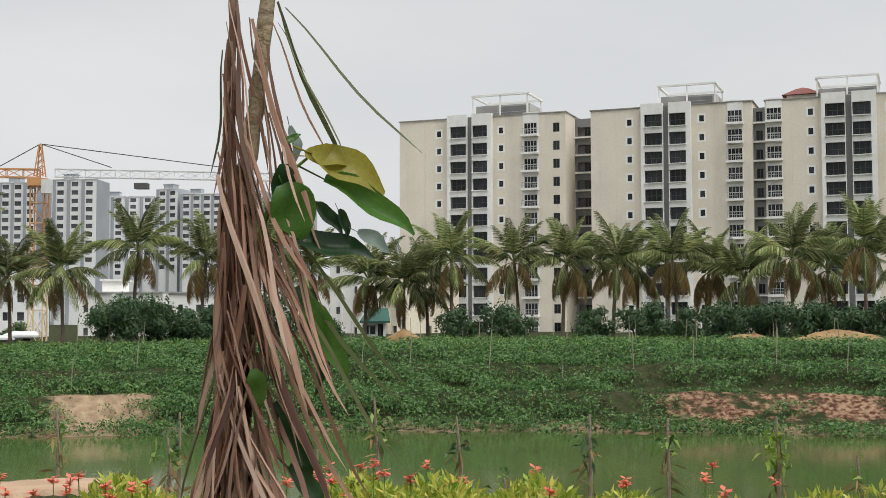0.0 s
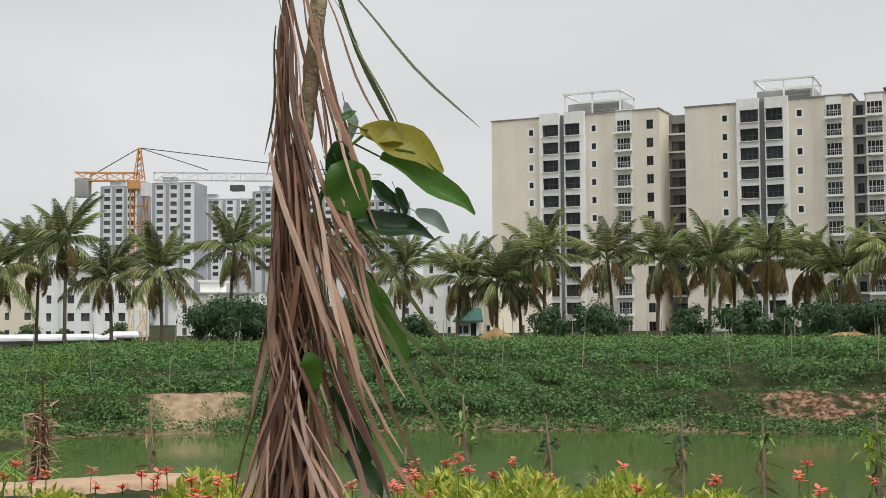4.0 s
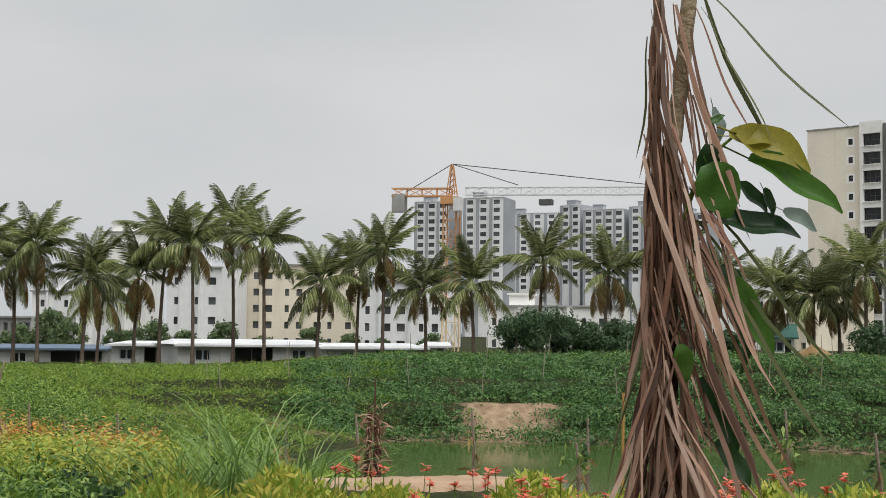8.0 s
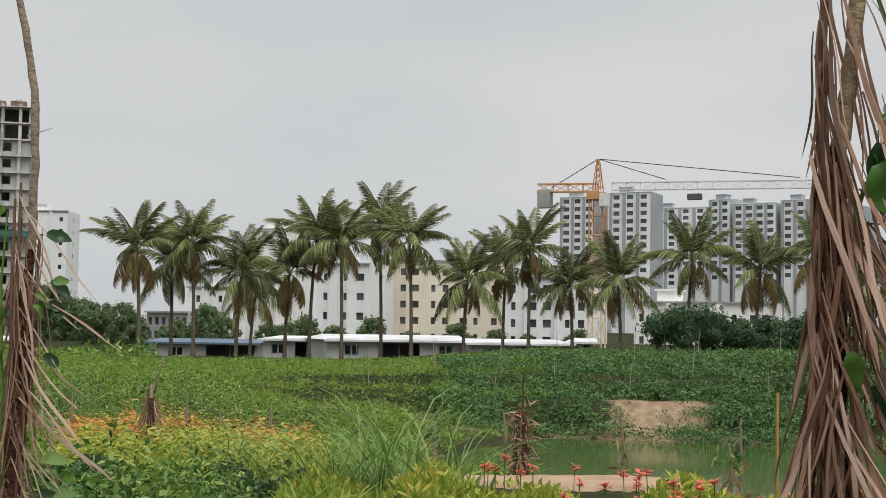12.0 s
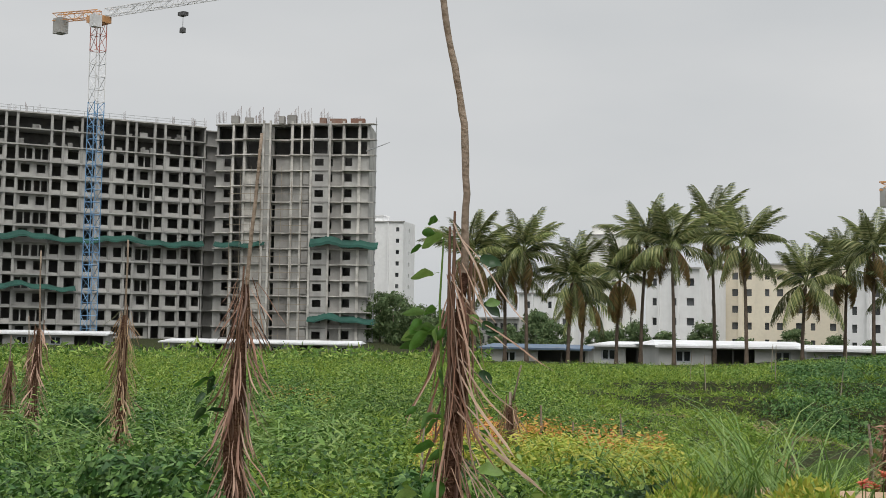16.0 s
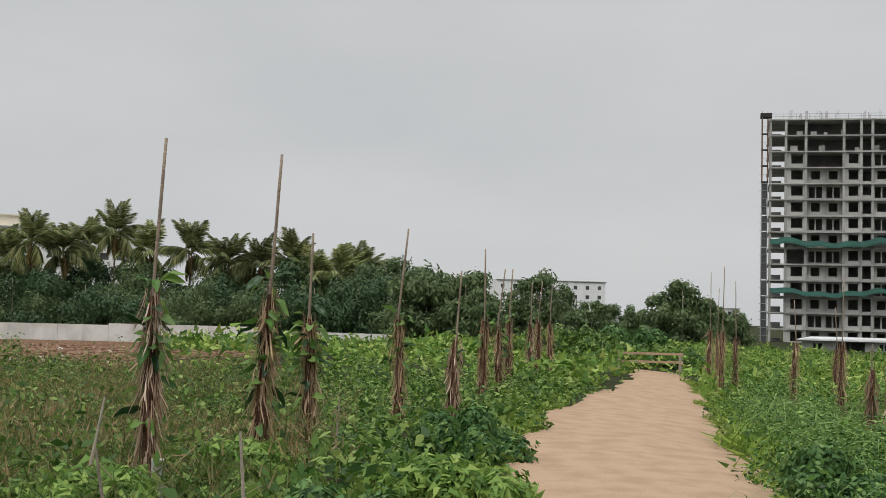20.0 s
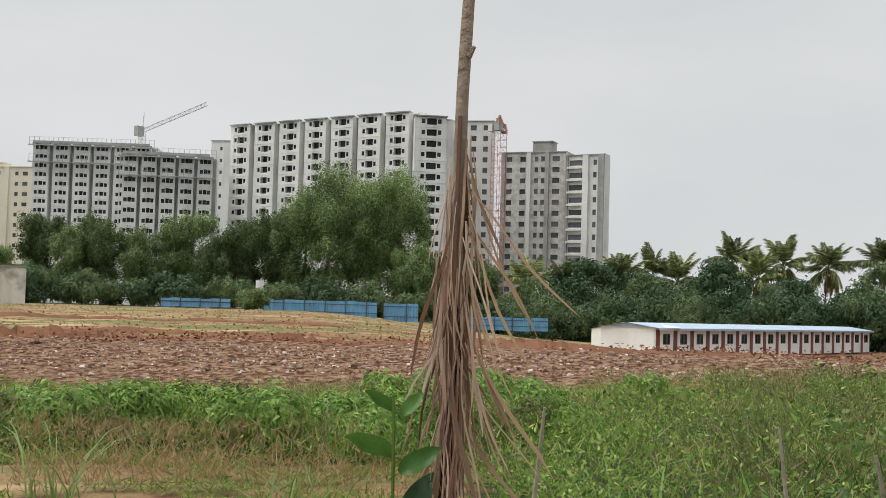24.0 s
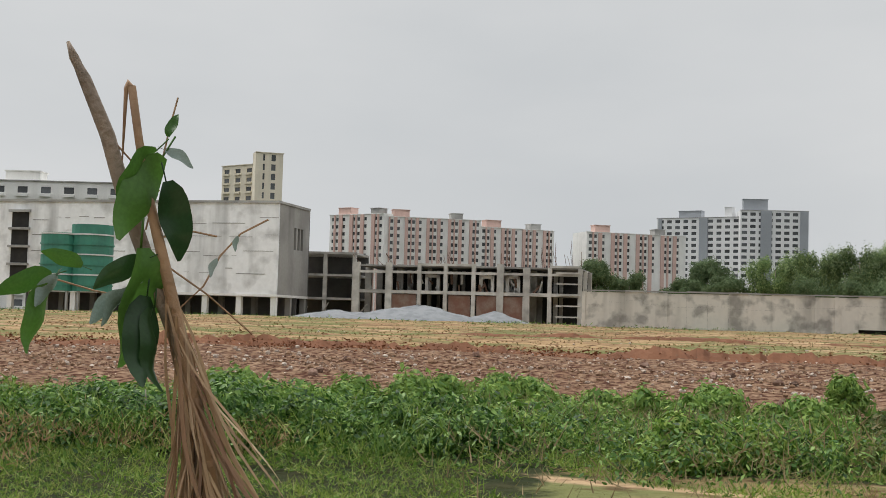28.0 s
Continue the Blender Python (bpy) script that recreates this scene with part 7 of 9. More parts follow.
def tree_kind(kind, seed, mat):
    """Clumps, limbs and trunk for one kind of broad tree, about 1 unit high."""
    rnd = random.Random(seed)
    clumps, limbs = [], []
    if kind == "gum":
        for i in range(30):
            q = rnd.uniform(0.26, 1.0)
            w = 0.20 * math.sin(math.pi * min(1, 0.22 + 0.78 * (1 - q) + 0.12))
            a = rnd.uniform(0, 6.28)
            rr = w * rnd.uniform(0.3, 1.15)
            clumps.append((rr * math.cos(a), rr * math.sin(a), q * 0.94, rnd.uniform(0.05, 0.105)))
    elif kind == "round":
        for i in range(30):
            a, q = rnd.uniform(0, 6.28), rnd.uniform(0.12, 0.92)
            w = 0.42 * math.sqrt(max(0.05, 1 - (2 * (q - 0.45)) ** 2))
            rr = w * rnd.uniform(0.35, 1.0)
            clumps.append((rr * math.cos(a), rr * math.sin(a), q, rnd.uniform(0.09, 0.16)))
    else:
        for i in range(16):
            a, q = rnd.uniform(0, 6.28), rnd.uniform(0.25, 0.85)
            rr = rnd.uniform(0.1, 0.75)
            clumps.append((rr * math.cos(a), rr * math.sin(a), q * (1 - 0.3 * rr), rnd.uniform(0.16, 0.28)))
    return clumps


def broad_tree(name, label, x, y, z, h, kind, seed, mat, leaf, group="", dens=1.0, bark="pale_bark", width=1.0):
    t = thing(name, label, "tree" if kind != "bush" else "shrub", Matrix.Translation((x, y, z - 0.15)), group)
    rnd = random.Random(seed)
    cl = [(a * h * width, b * h * width, c * h, r * h * (0.5 + 0.5 * width)) for a, b, c, r in tree_kind(kind, seed, mat)]
    s = Shape()
    s.tube([(0, 0, 0), (0.01 * h, 0, 0.3 * h), (-0.01 * h, 0.01 * h, 0.62 * h), (0, 0, 0.85 * h)], [0.022 * h, 0.016 * h, 0.010 * h, 0.004 * h], 7)
    part("trunk", s, M[bark], t, smooth=True)
    for c in cl[:2] if kind != "bush" else ():
        s = Shape()
        q = max(0.12 * h, c[2] - 0.25 * h)
        s.tube([(0, 0, q), (c[0] * 0.5, c[1] * 0.5, q + (c[2] - q) * 0.4), (c[0], c[1], c[2])], [0.008 * h, 0.005 * h, 0.002 * h], 5)
        part("limb", s, M[bark], t)
    part("crown", crown_mesh("crown", M[mat], cl, dens * 60, leaf, seed + 5, tall=1.25 if kind == "gum" else 0.85), None, t)
    return t


# grove of tall trees behind the blue fence
G = "tall grove behind the fence"
for k, (az, el, d, kind, w) in enumerate(((151.4, 3.5, 180, "round", 1.2), (149.8, 3.6, 185, "round", 1.1), (148.2, 2.7, 180, "round", 1.0), (146.2, 3.8, 190, "gum", 1.3), (144.9, 3.3, 185, "gum", 1.5), (143.6, 3.7, 185, "gum", 1.5),
                                          (142.2, 3.2, 182, "round", 1.0), (140.9, 3.7, 188, "gum", 1.5), (139.7, 4.0, 190, "gum", 1.5), (138.3, 3.5, 182, "round", 1.1), (136.9, 4.1, 188, "gum", 1.5), (135.6, 4.3, 185, "gum", 1.4), (134.6, 4.7, 182, "gum", 1.4),
                                          (133.5, 5.6, 180, "gum", 1.5), (132.4, 6.3, 184, "gum", 1.6), (131.1, 6.1, 182, "gum", 1.4), (130.3, 5.2, 186, "gum", 1.3), (129.4, 3.0, 178, "round", 1.0), (128.2, 2.6, 182, "round", 1.1), (126.6, 2.4, 185, "round", 1.2),
                                          (153.2, 3.2, 190, "round", 1.2), (155.0, 3.1, 195, "round", 1.1), (156.9, 2.4, 195, "round", 1.0), (159.0, 2.1, 200, "round", 1.1), (161.5, 2.5, 195, "round", 0.9), (163.0, 2.9, 190, "round", 0.6), (158.0, 2.9, 205, "round", 0.8), (152.0, 2.6, 170, "bush", 1.0), (147.0, 1.8, 170, "bush", 1.0))):
    x, y, z = on_ground(az, d)
    h = EYE + d * math.tan(radians(el)) - z
    broad_tree("tree", "tall grey-green tree in a dense grove" if kind == "gum" else "dark bushy tree behind the site wall", x, y, z, h * 1.02, "gum" if k < 20 or k in (20, 21) else kind, 500 + k, "tree_green" if kind == "gum" or k < 22 else "far_green", 0.30, G, 7.6 * (20 / h) ** 1.0, width=w * (0.88 if kind == "gum" else 1.4 if k < 22 else 1.0))
for k in range(26):
    az = 124 + k * 1.05
    d = 166 + (k * 7) % 11
    x, y, z = on_ground(az, d)
    broad_tree("shrub", "dark undergrowth shrub below the grove", x, y, z, 3.6 + 0.8 * ((k * 5) % 3), "bush", 560 + k, "far_green" if k % 2 else "dark_green", 0.45, "undergrowth below the grove", 3.2, width=1.1)
for k in range(24):
    az = 82.5 + k * 1.72 + 0.5 * math.sin(k * 2.7)
    d = 182 + (k * 7) % 13 - max(0, 92 - az) * 2.0
    x, y = polar(az, d)
    broad_tree("tree", "dark leafy tree among the palms behind the wall", x, y, -2.6, 9.8 + (k * 5) % 4 * 1.0, "round", 1200 + k, "dark_green" if k % 3 else "far_green", 0.5, "trees among the palms", 3.0, width=1.0)
# dark hedge of shrubs under the palms, behind the boundary wall
for k in range(44):
    az = 80.5 + k * 1.02
    d = 176 + (k * 5) % 9 - (max(0, 92 - az) * 2.0)
    x, y = polar(az, d)
    broad_tree("shrub", "dense dark green shrub under the palms", x, y, -2.6, 7.0 + (k * 7) % 5 * 0.75, "bush", 620 + k, "dark_green" if k % 3 else "far_green", 0.42, "hedge under the palms", 3.2, width=1.0)
for k, (az, el, d, w) in enumerate(((81.3, 2.9, 165, 1.0), (79.9, 2.3, 120, 1.1), (78.9, 2.3, 118, 1.2), (77.6, 2.3, 116, 1.2), (76.9, 1.4, 112, 1.1), (74.3, 2.3, 150, 0.9), (73.2, 1.7, 155, 0.9), (75.4, 1.0, 150, 1.1), (71.8, 1.0, 190, 1.2), (70.7, 0.8, 210, 1.2), (69.7, 0.9, 190, 1.0),
                                    (68.3, 1.7, 140, 0.9), (67.7, 2.1, 138, 0.8), (67.0, 1.4, 140, 0.9), (66.2, 0.9, 150, 0.9), (65.3, 0.8, 170, 0.9), (72.6, 0.6, 120, 1.2), (42.6, 1.6, 215, 0.9), (41.8, 1.3, 205, 0.9), (40.8, 1.0, 190, 1.0), (43.2, 1.9, 230, 0.8), (39.6, 0.9, 180, 1.0), (35.9, 1.0, 150, 0.9))):
    x, y, z = on_ground(az, d)
    broad_tree("tree", "dark rounded tree at the end of the field", x, y, z, EYE + d * math.tan(radians(el)) - z, "round", 700 + k, "far_green", 0.5, "far trees beyond the footpath", 3.0, width=w)
for k, (az, h) in enumerate(((12.6, 3.2), (13.9, 4.0), (14.9, 3.8), (11.4, 2.8), (10.2, 3.3), (9.0, 2.8), (5.4, 2.4), (-1.0, 2.6), (-3.2, 3.0), (-7.0, 2.8), (-9.2, 3.0), (-11.0, 2.6), (-13.2, 3.4), (-14.8, 3.0), (-16.8, 3.0), (-18.8, 2.8), (-20.2, 3.2), (8.0, 3.8))):
    d = 88 - (k % 3) * 3
    x, y, z = on_ground(az, d)
    broad_tree("shrub", "dark shrub below the coconut palms", x, y, z, h, "bush", 800 + k, "dark_green", 0.24, "shrubs under the palm row", 9.0, width=0.75)
# small trees between the sheds and the town blocks
for k, (az, d, h) in enumerate(((19.0, 150, 5.0), (21.2, 156, 4.2), (22.8, 148, 4.8), (24.5, 160, 5.6), (26.6, 152, 4.4), (28.4, 158, 6.0), (30.0, 150, 5.0), (31.6, 160, 6.2), (33.0, 156, 5.2), (35.2, 165, 6.4), (37.4, 168, 5.6), (39.0, 160, 5.0))):
    x, y = polar(az, d)
    broad_tree("tree", "small dark tree among the town blocks", x, y, -2.4, h - 0.9, "round", 840 + k, "far_green", 0.42, "small trees before the town blocks", 4.0, width=1.0)
x, y, z = on_ground(136.9, 133)
broad_tree("shrub", "creeper-covered shrub growing over the blue fence", x, y, z, 2.6, "bush", 890, "tree_green", 0.3, "", 14.0, width=0.9)


# ---- low growth ----
def clumpy(x, y, f=0.35):
    """A slow, uneven swell between 0 and 1."""
    v = np.sin(x * f * 2.1 + 1.7 * np.sin(y * f * 0.9)) * np.sin(y * f * 1.9 + 1.3 * np.cos(x * f * 0.7)) + 0.5 * np.sin(x * f * 5.3 + y * f * 3.1)
    return np.clip(0.5 + 0.36 * v, 0, 1)


def off_lane(x, y, edge=1.25):
    u = x * LU.x + y * LU.y
    bend = np.where(u < 18, 0, -0.004 * (u - 18) ** 2) + 0.9 * np.maximum(0, (u - 26) / 12) ** 2
    n = x * LN.x + y * LN.y + bend
    wob = 0.18 * np.sin(u * 1.3) + 0.12 * np.sin(u * 3.1)
    w = np.where(u < 22, edge, np.maximum(0.6, edge * (1 - 0.03 * (u - 22))))
    return (np.abs(n) > w + wob) | (u < -2) | (u > 42.5)


def spread(n, az0, az1, r0, r1, even=1.0):
    az = np.radians(rng.uniform(az0, az1, n))
    q = rng.random(n)
    r = (r0 ** (1 + even) + q * (r1 ** (1 + even) - r0 ** (1 + even))) ** (1 / (1 + even))
    return -np.sin(az) * r, np.cos(az) * r


def field_cap(x, y):
    """How tall the field growth stands: lowered with distance so the camera sees the rubble over it."""
    az, r = np.degrees(np.arctan2(-x, y)) % 360, np.hypot(x, y)
    far = np.clip((az - 112) / 14, 0, 1)
    low = 0.2 * np.clip((az - 147) / 4, 0, 1) * np.clip((167 - az) / 4, 0, 1)
    return np.clip(1.5 - r * (0.040 + 0.021 * far) + 0.25 * clumpy(x, y, 0.5) - 0.1 - low, 0.0, 1.2)


def growth(name, label, mat, x, y, low, high, size, aspect, lift, droop, clump=0.35, flat=0.6, keep=None, category="plants", power=1.0, tri=True, cap=False):
    """A sheet of low plants: pointed leaves between two heights over the ground, in clumps."""
    k = np.ones(len(x), bool) if keep is None else keep
    if cap:
        k = k & (field_cap(x, y) > 0.07)
    x, y = x[k], y[k]
    n = len(x)
    c = clumpy(x, y, clump) ** power
    top = (high - low) * c
    if cap:
        top = np.minimum(high - low, field_cap(x, y) * 1.15 - 0.05) * np.clip(c * 1.3, 0.08, 1)
    z = ground_np(x, y) + low + top * rng.random(n) ** 0.7
    L = size * rng.uniform(0.6, 1.3, n) * (0.75 + 0.5 * c)
    me = blades(name, mat, np.stack([x, y, z], 1), random_dirs(n, lift, flat), random_dirs(n, 0.6), L, L * aspect, droop, tri)
    return tagged(new(name, me), label, category, kind="stuff")


def mounds(name, label, mat, x, y, rad, high, leaves, size, aspect, keep=None):
    """Low rounded bushes: leaves that lie on small domes and face outwards, with dark gaps between the domes."""
    if keep is not None:
        x, y, rad, high = x[keep], y[keep], rad[keep], high[keep]
    n = np.maximum(6, (leaves * rad ** 2).astype(int))
    k = np.repeat(np.arange(len(x)), n)
    d = rng.normal(size=(len(k), 3))
    d[:, 2] = np.abs(d[:, 2]) * 1.1
    d /= np.linalg.norm(d, axis=1, keepdims=True)
    q = rng.uniform(0.72, 1.06, (len(k), 1)) * (1 + 0.22 * np.sin(5 * d[:, :1] + x[k][:, None] * 3) * np.cos(4 * d[:, 1:2] + y[k][:, None] * 2))
    c = np.stack([x[k], y[k], ground_np(x[k], y[k]) - 0.04], 1)
    base = c + d * q * np.stack([rad[k], rad[k], high[k]], 1)
    head = np.cross(d, rng.normal(size=d.shape)) + 0.35 * d
    head[:, 2] -= 0.15
    L = size * rng.uniform(0.6, 1.3, len(k))
    me = blades(name, mat, base, head, d + 0.4 * rng.normal(size=d.shape), L, L * aspect, 0.12, size > 0.1)
    return tagged(new(name, me), label, "plants", kind="stuff")


# far bank of the pond
x, y = spread(66000, -26, 33, 44.8, 70, 0.2)
az_, r_ = np.degrees(np.arctan2(-x, y)), np.hypot(x, y)
patch = ((az_ - 14.9) / 2.3) ** 2 + ((r_ - 47.6) / 3.6) ** 2 + 0.42 * np.sin(az_ * 3.1 + 0.8 * r_) + 0.3 * np.sin(az_ * 7.3 - 1.1 * r_)
bare = ((patch < 1) & (clumpy(x, y, 0.9) < 0.6)) | ((az_ < -8) & (r_ < 50) & (r_ > 46.5) & (clumpy(x, y, 0.7) < 0.46 + 0.035 * np.clip(-az_ - 8, 0, 9))) | ((az_ > -12) & (az_ < -6) & (r_ < 53.5) & (r_ > 51) & (clumpy(x, y, 0.7) < 0.5))
growth("bank_creeper", "dense green creeper and shrub cover on the pond bank", M["bank"], x, y, 0.0, 0.4, 0.13, 0.6, 0.35, 0.1, 1.0, power=1.4, keep=~bare & (az_ < 20 + 5 * rng.random(len(x)) + 0.25 * np.maximum(0, 58 - r_)))
x, y = spread(2100, -27, 25, 45.2, 66, 0.4)
row_ = np.hypot(x, y)
pull = (45.6 + 2.15 * np.round((row_ - 45.6) / 2.15) + rng.normal(0, 0.22, len(x))) / row_
x, y = x * pull, y * pull
az_, r_ = np.degrees(np.arctan2(-x, y)), np.hypot(x, y)
patch = ((az_ - 14.9) / 2.3) ** 2 + ((r_ - 47.6) / 3.6) ** 2 + 0.42 * np.sin(az_ * 3.1 + 0.8 * r_) + 0.3 * np.sin(az_ * 7.3 - 1.1 * r_)
bare = ((patch < 1) & (rng.random(len(x)) < 0.74 + 0.2 * (r_ > 48))) | ((az_ < -8) & (r_ < 50.5) & (r_ > 47) & (clumpy(x, y, 0.7) < 0.68)) | ((az_ > -13) & (az_ < -3) & (r_ < 53.5) & (r_ > 51) & (clumpy(x, y, 0.7) < 0.5))
mounds("bank_bushes", "rounded creeper mounds in rows on the pond bank", M["bank"], x, y, rng.uniform(0.4, 1.05, len(x)), rng.uniform(0.3, 0.7, len(x)), 230, 0.125, 0.55, ~bare)
x, y = spread(420, -26, 14, 61.6, 62.6, 0.4)
mounds("rim_plants", "row of small pale yellow-green plants along the terrace rim", M["canna"], x, y, rng.uniform(0.1, 0.22, len(x)), rng.uniform(0.15, 0.34, len(x)), 900, 0.12, 0.4)
x, y = spread(26000, -26, 24, 56, 80, 0.6)
growth("bank_weeds", "taller yellow-green weeds along the top of the bank", M["weed"], x, y, 0.1, 0.5, 0.16, 0.4, 0.6, 0.1, 0.8)
x, y = spread(3500, -26, 26, 17, 25, 0.8)
growth("shore_weeds", "loose weeds on the near pond bank", M["weed"], x, y, 0.0, 0.2, 0.16, 0.35, 0.6, 0.1, 0.8)
# meadow beyond the flower bed
x, y = spread(120000, 20, 66, 14, 82, 0.3)
bare_slope = ((np.degrees(np.arctan2(-x, y)) < 38) & (np.hypot(x, y) > 16.8) & (np.hypot(x, y) < 23) & (clumpy(x, y, 0.6) < 0.66)) | (ground_np(x, y) < -2.3)
growth("meadow_grass", "rough bright green meadow grass", M["bright_grass"], x, y, 0.0, 0.25, 0.34, 0.10, 1.0, 0.25, 0.5, keep=off_lane(x, y) & ~bare_slope)
x, y = spread(24000, 26, 66, 12, 80, 0.3)
growth("meadow_weeds", "leafy weeds scattered over the meadow", M["weed"], x, y, 0.0, 0.5, 0.12, 0.45, 0.4, 0.1, 0.7, keep=off_lane(x, y) & ~((np.degrees(np.arctan2(-x, y)) < 38) & (np.hypot(x, y) > 16.8) & (np.hypot(x, y) < 23)))
x, y = spread(30000, 26, 60, 40, 84, 0.5)
growth("meadow_edge", "yellow-green shrubs at the far meadow edge", M["bright_grass"], x, y, 0.0, 0.45, 0.17, 0.3, 0.7, 0.1, 0.9)
x, y = spread(12000, 38, 67, 82, 150, 0.6)
growth("meadow_edge", "tall weeds before the site sheds", M["field_leaf"], x, y, 0.0, 1.3, 0.42, 0.4, 0.7, 0.1, 0.25)
# thicket beside the footpath, with the wrapped posts; it leaves room for the flower bed and the bare slope
def wild(x, y):
    az, r = np.degrees(np.arctan2(-x, y)), np.hypot(x, y)
    bed = (az > 29) & (az < 41.5) & (r > 11) & (r < 17.2) & (rng.random(len(x)) > 0.05)
    slope = (az > 24) & (az < 38.5) & (r > 17) & (r < 23) & (clumpy(x, y, 0.6) < 0.66)
    return ~bed & ~slope


for a0, a1, n, key in ((30, 47, 32000, "weed"), (45, 67.5, 40000, "lush")):
    x, y = spread(n, a0, a1, 3.4, 26, 0.2)
    growth("weed_thicket", "tangled leafy weeds beside the footpath", M[key], x, y, 0.0, 0.8, 0.066, 0.46, 0.4, 0.12, 1.5, keep=off_lane(x, y, 1.35) & wild(x, y), power=1.9, tri=False)
for a0, a1, n, key in ((31, 48, 250, "weed"), (46, 67.2, 420, "lush")):
    x, y = spread(n, a0, a1, 4.2, 29, 0.45)
    big_ = 0.6 + 0.03 * np.hypot(x, y)
    mounds("thicket_bushes", "leafy green weed bushes beside the footpath", M[key], x, y, rng.uniform(0.2, 0.5, len(x)) * big_, rng.uniform(0.3, 0.95, len(x)) * big_, 1700, 0.062, 0.40, off_lane(x, y, 1.85) & wild(x, y))
x, y = spread(300, 71, 99, 4.5, 30, 0.45)
big_ = 0.6 + 0.03 * np.hypot(x, y)
mounds("verge_bushes", "leafy weed bushes along the field side of the footpath", M["weed"], x, y, rng.uniform(0.2, 0.45, len(x)) * big_, rng.uniform(0.2, 0.55, len(x)) * big_, 900, 0.075, 0.45, off_lane(x, y, 2.7))
x, y = spread(300, 24, 60, 24, 82, 0.5)
mounds("meadow_bushes", "low yellow-green bushes across the meadow", M["field_leaf"], x, y, rng.uniform(0.4, 1.2, len(x)), rng.uniform(0.25, 0.6, len(x)), 330, 0.11, 0.45, off_lane(x, y, 1.7) & (np.hypot(x, y) > 31))
x, y = spread(30000, 30, 67, 4.0, 24, 0.25)
growth("weed_thicket", "darker leafy undergrowth beside the footpath", M["bank"], x, y, 0.0, 0.5, 0.062, 0.5, 0.3, 0.1, 1.3, keep=off_lane(x, y, 1.35) & wild(x, y), power=1.4, tri=False)
x, y = spread(9000, 44, 66, 11, 26, 0.6)
growth("grass_tufts", "arching pale grass above the weeds", M["reed"], x, y, 0.25, 0.95, 0.42, 0.045, 0.5, 0.6, 0.7, keep=off_lane(x, y, 1.9) & (clumpy(x, y, 0.5) > 0.35))
x, y = spread(40000, 26, 52, 4.0, 24, 0.25)
growth("grass_tufts", "thin grass blades among the weeds", M["bright_grass"], x, y, 0.0, 0.45, 0.30, 0.055, 0.9, 0.35, 0.9, keep=off_lane(x, y, 1.45) & wild(x, y))
# flower bed before the pond
x, y = spread(90000, -26, 33, 5.4, 9.7, 0.4)
az_ = np.degrees(np.arctan2(-x, y))
swell = 1 + np.clip((az_ - 18) / 14, 0, 1) * 0.18
x, y = x * swell + BED_X, y * swell + BED_Y
growth("flower_bed", "upright yellow-green ornamental leaves in a long bed", M["canna"], x, y, 0.06, 0.54, 0.085, 0.28, 1.6, 0.12, 1.2, category="flower bed", keep=(az_ < 13) | (np.hypot(x, y) < 9.9) | (az_ > 29), tri=False)
x, y = spread(20000, 18, 40, 6.0, 14.5, 0.3)
az_, r_ = np.degrees(np.arctan2(-x, y)), np.hypot(x, y)
growth("flower_bed", "dark glossy leaves at the foot of the bed", M["dark_green"], x, y, 0.0, 0.30, 0.085, 0.4, 0.7, 0.15, 1.5, category="flower bed", keep=(az_ > 27) | (r_ < 9.4), tri=False)
for a0, a1, r0, r1, n in ((29.5, 41, 12.0, 16.4, 760), (44.8, 48.2, 24, 29, 330)):
    x, y = spread(n, a0, a1, r0, r1, 0.8)
    mounds("flower_bed", "upright yellow-green tufts of bed plants", M["canna"], x, y, rng.uniform(0.09, 0.2, len(x)), rng.uniform(0.3, 0.58, len(x)), 5200, 0.085, 0.3)
    x, y = spread(n * 5 // 6, a0 + 0.5, a1, r0 + 0.5 * (r1 - r0), r1 + 0.5, 0.8)
    mounds("flower_bed", "orange and red leaved tips of the bed plants", M["orange_leaf"], x, y, rng.uniform(0.06, 0.14, len(x)), rng.uniform(0.45, 0.68, len(x)), 4200, 0.075, 0.35, clumpy(x, y, 1.1) > 0.36)
x, y = spread(26000, 29, 41.5, 10.3, 12.2, 0.8)
growth("flower_bed", "dark glossy leaves before the bed plants", M["dark_green"], x, y, 0.0, 0.34, 0.085, 0.35, 0.9, 0.15, 1.5, category="flower bed", tri=False)


def flower_mesh(seed):
    """A spike of a few open blooms, all petals meeting on one stem."""
    rnd, s = random.Random(seed), Shape()
    for k in range(3):
        z = -0.012 - 0.02 * k
        c = Vector((0, 0, z))
        for j in range(6):
            a = j * 1.05 + k * 0.5 + rnd.uniform(-0.3, 0.3)
            L = rnd.uniform(0.03, 0.06)
            out = Vector((math.cos(a), math.sin(a), rnd.uniform(-0.5, 0.7)))
            sd = Vector((-math.sin(a), math.cos(a), 0)) * L * 0.34
            s.add([c, c + out * L * 0.6 + sd, c + out * L, c + out * L * 0.6 - sd], ((0, 1, 2, 3),))
        if k:
            s.add([c, (0.002, 0, z + 0.01), (0, 0, z + 0.02)], ((0, 1, 2),))
    return s.mesh("flower_head", M["flower"])


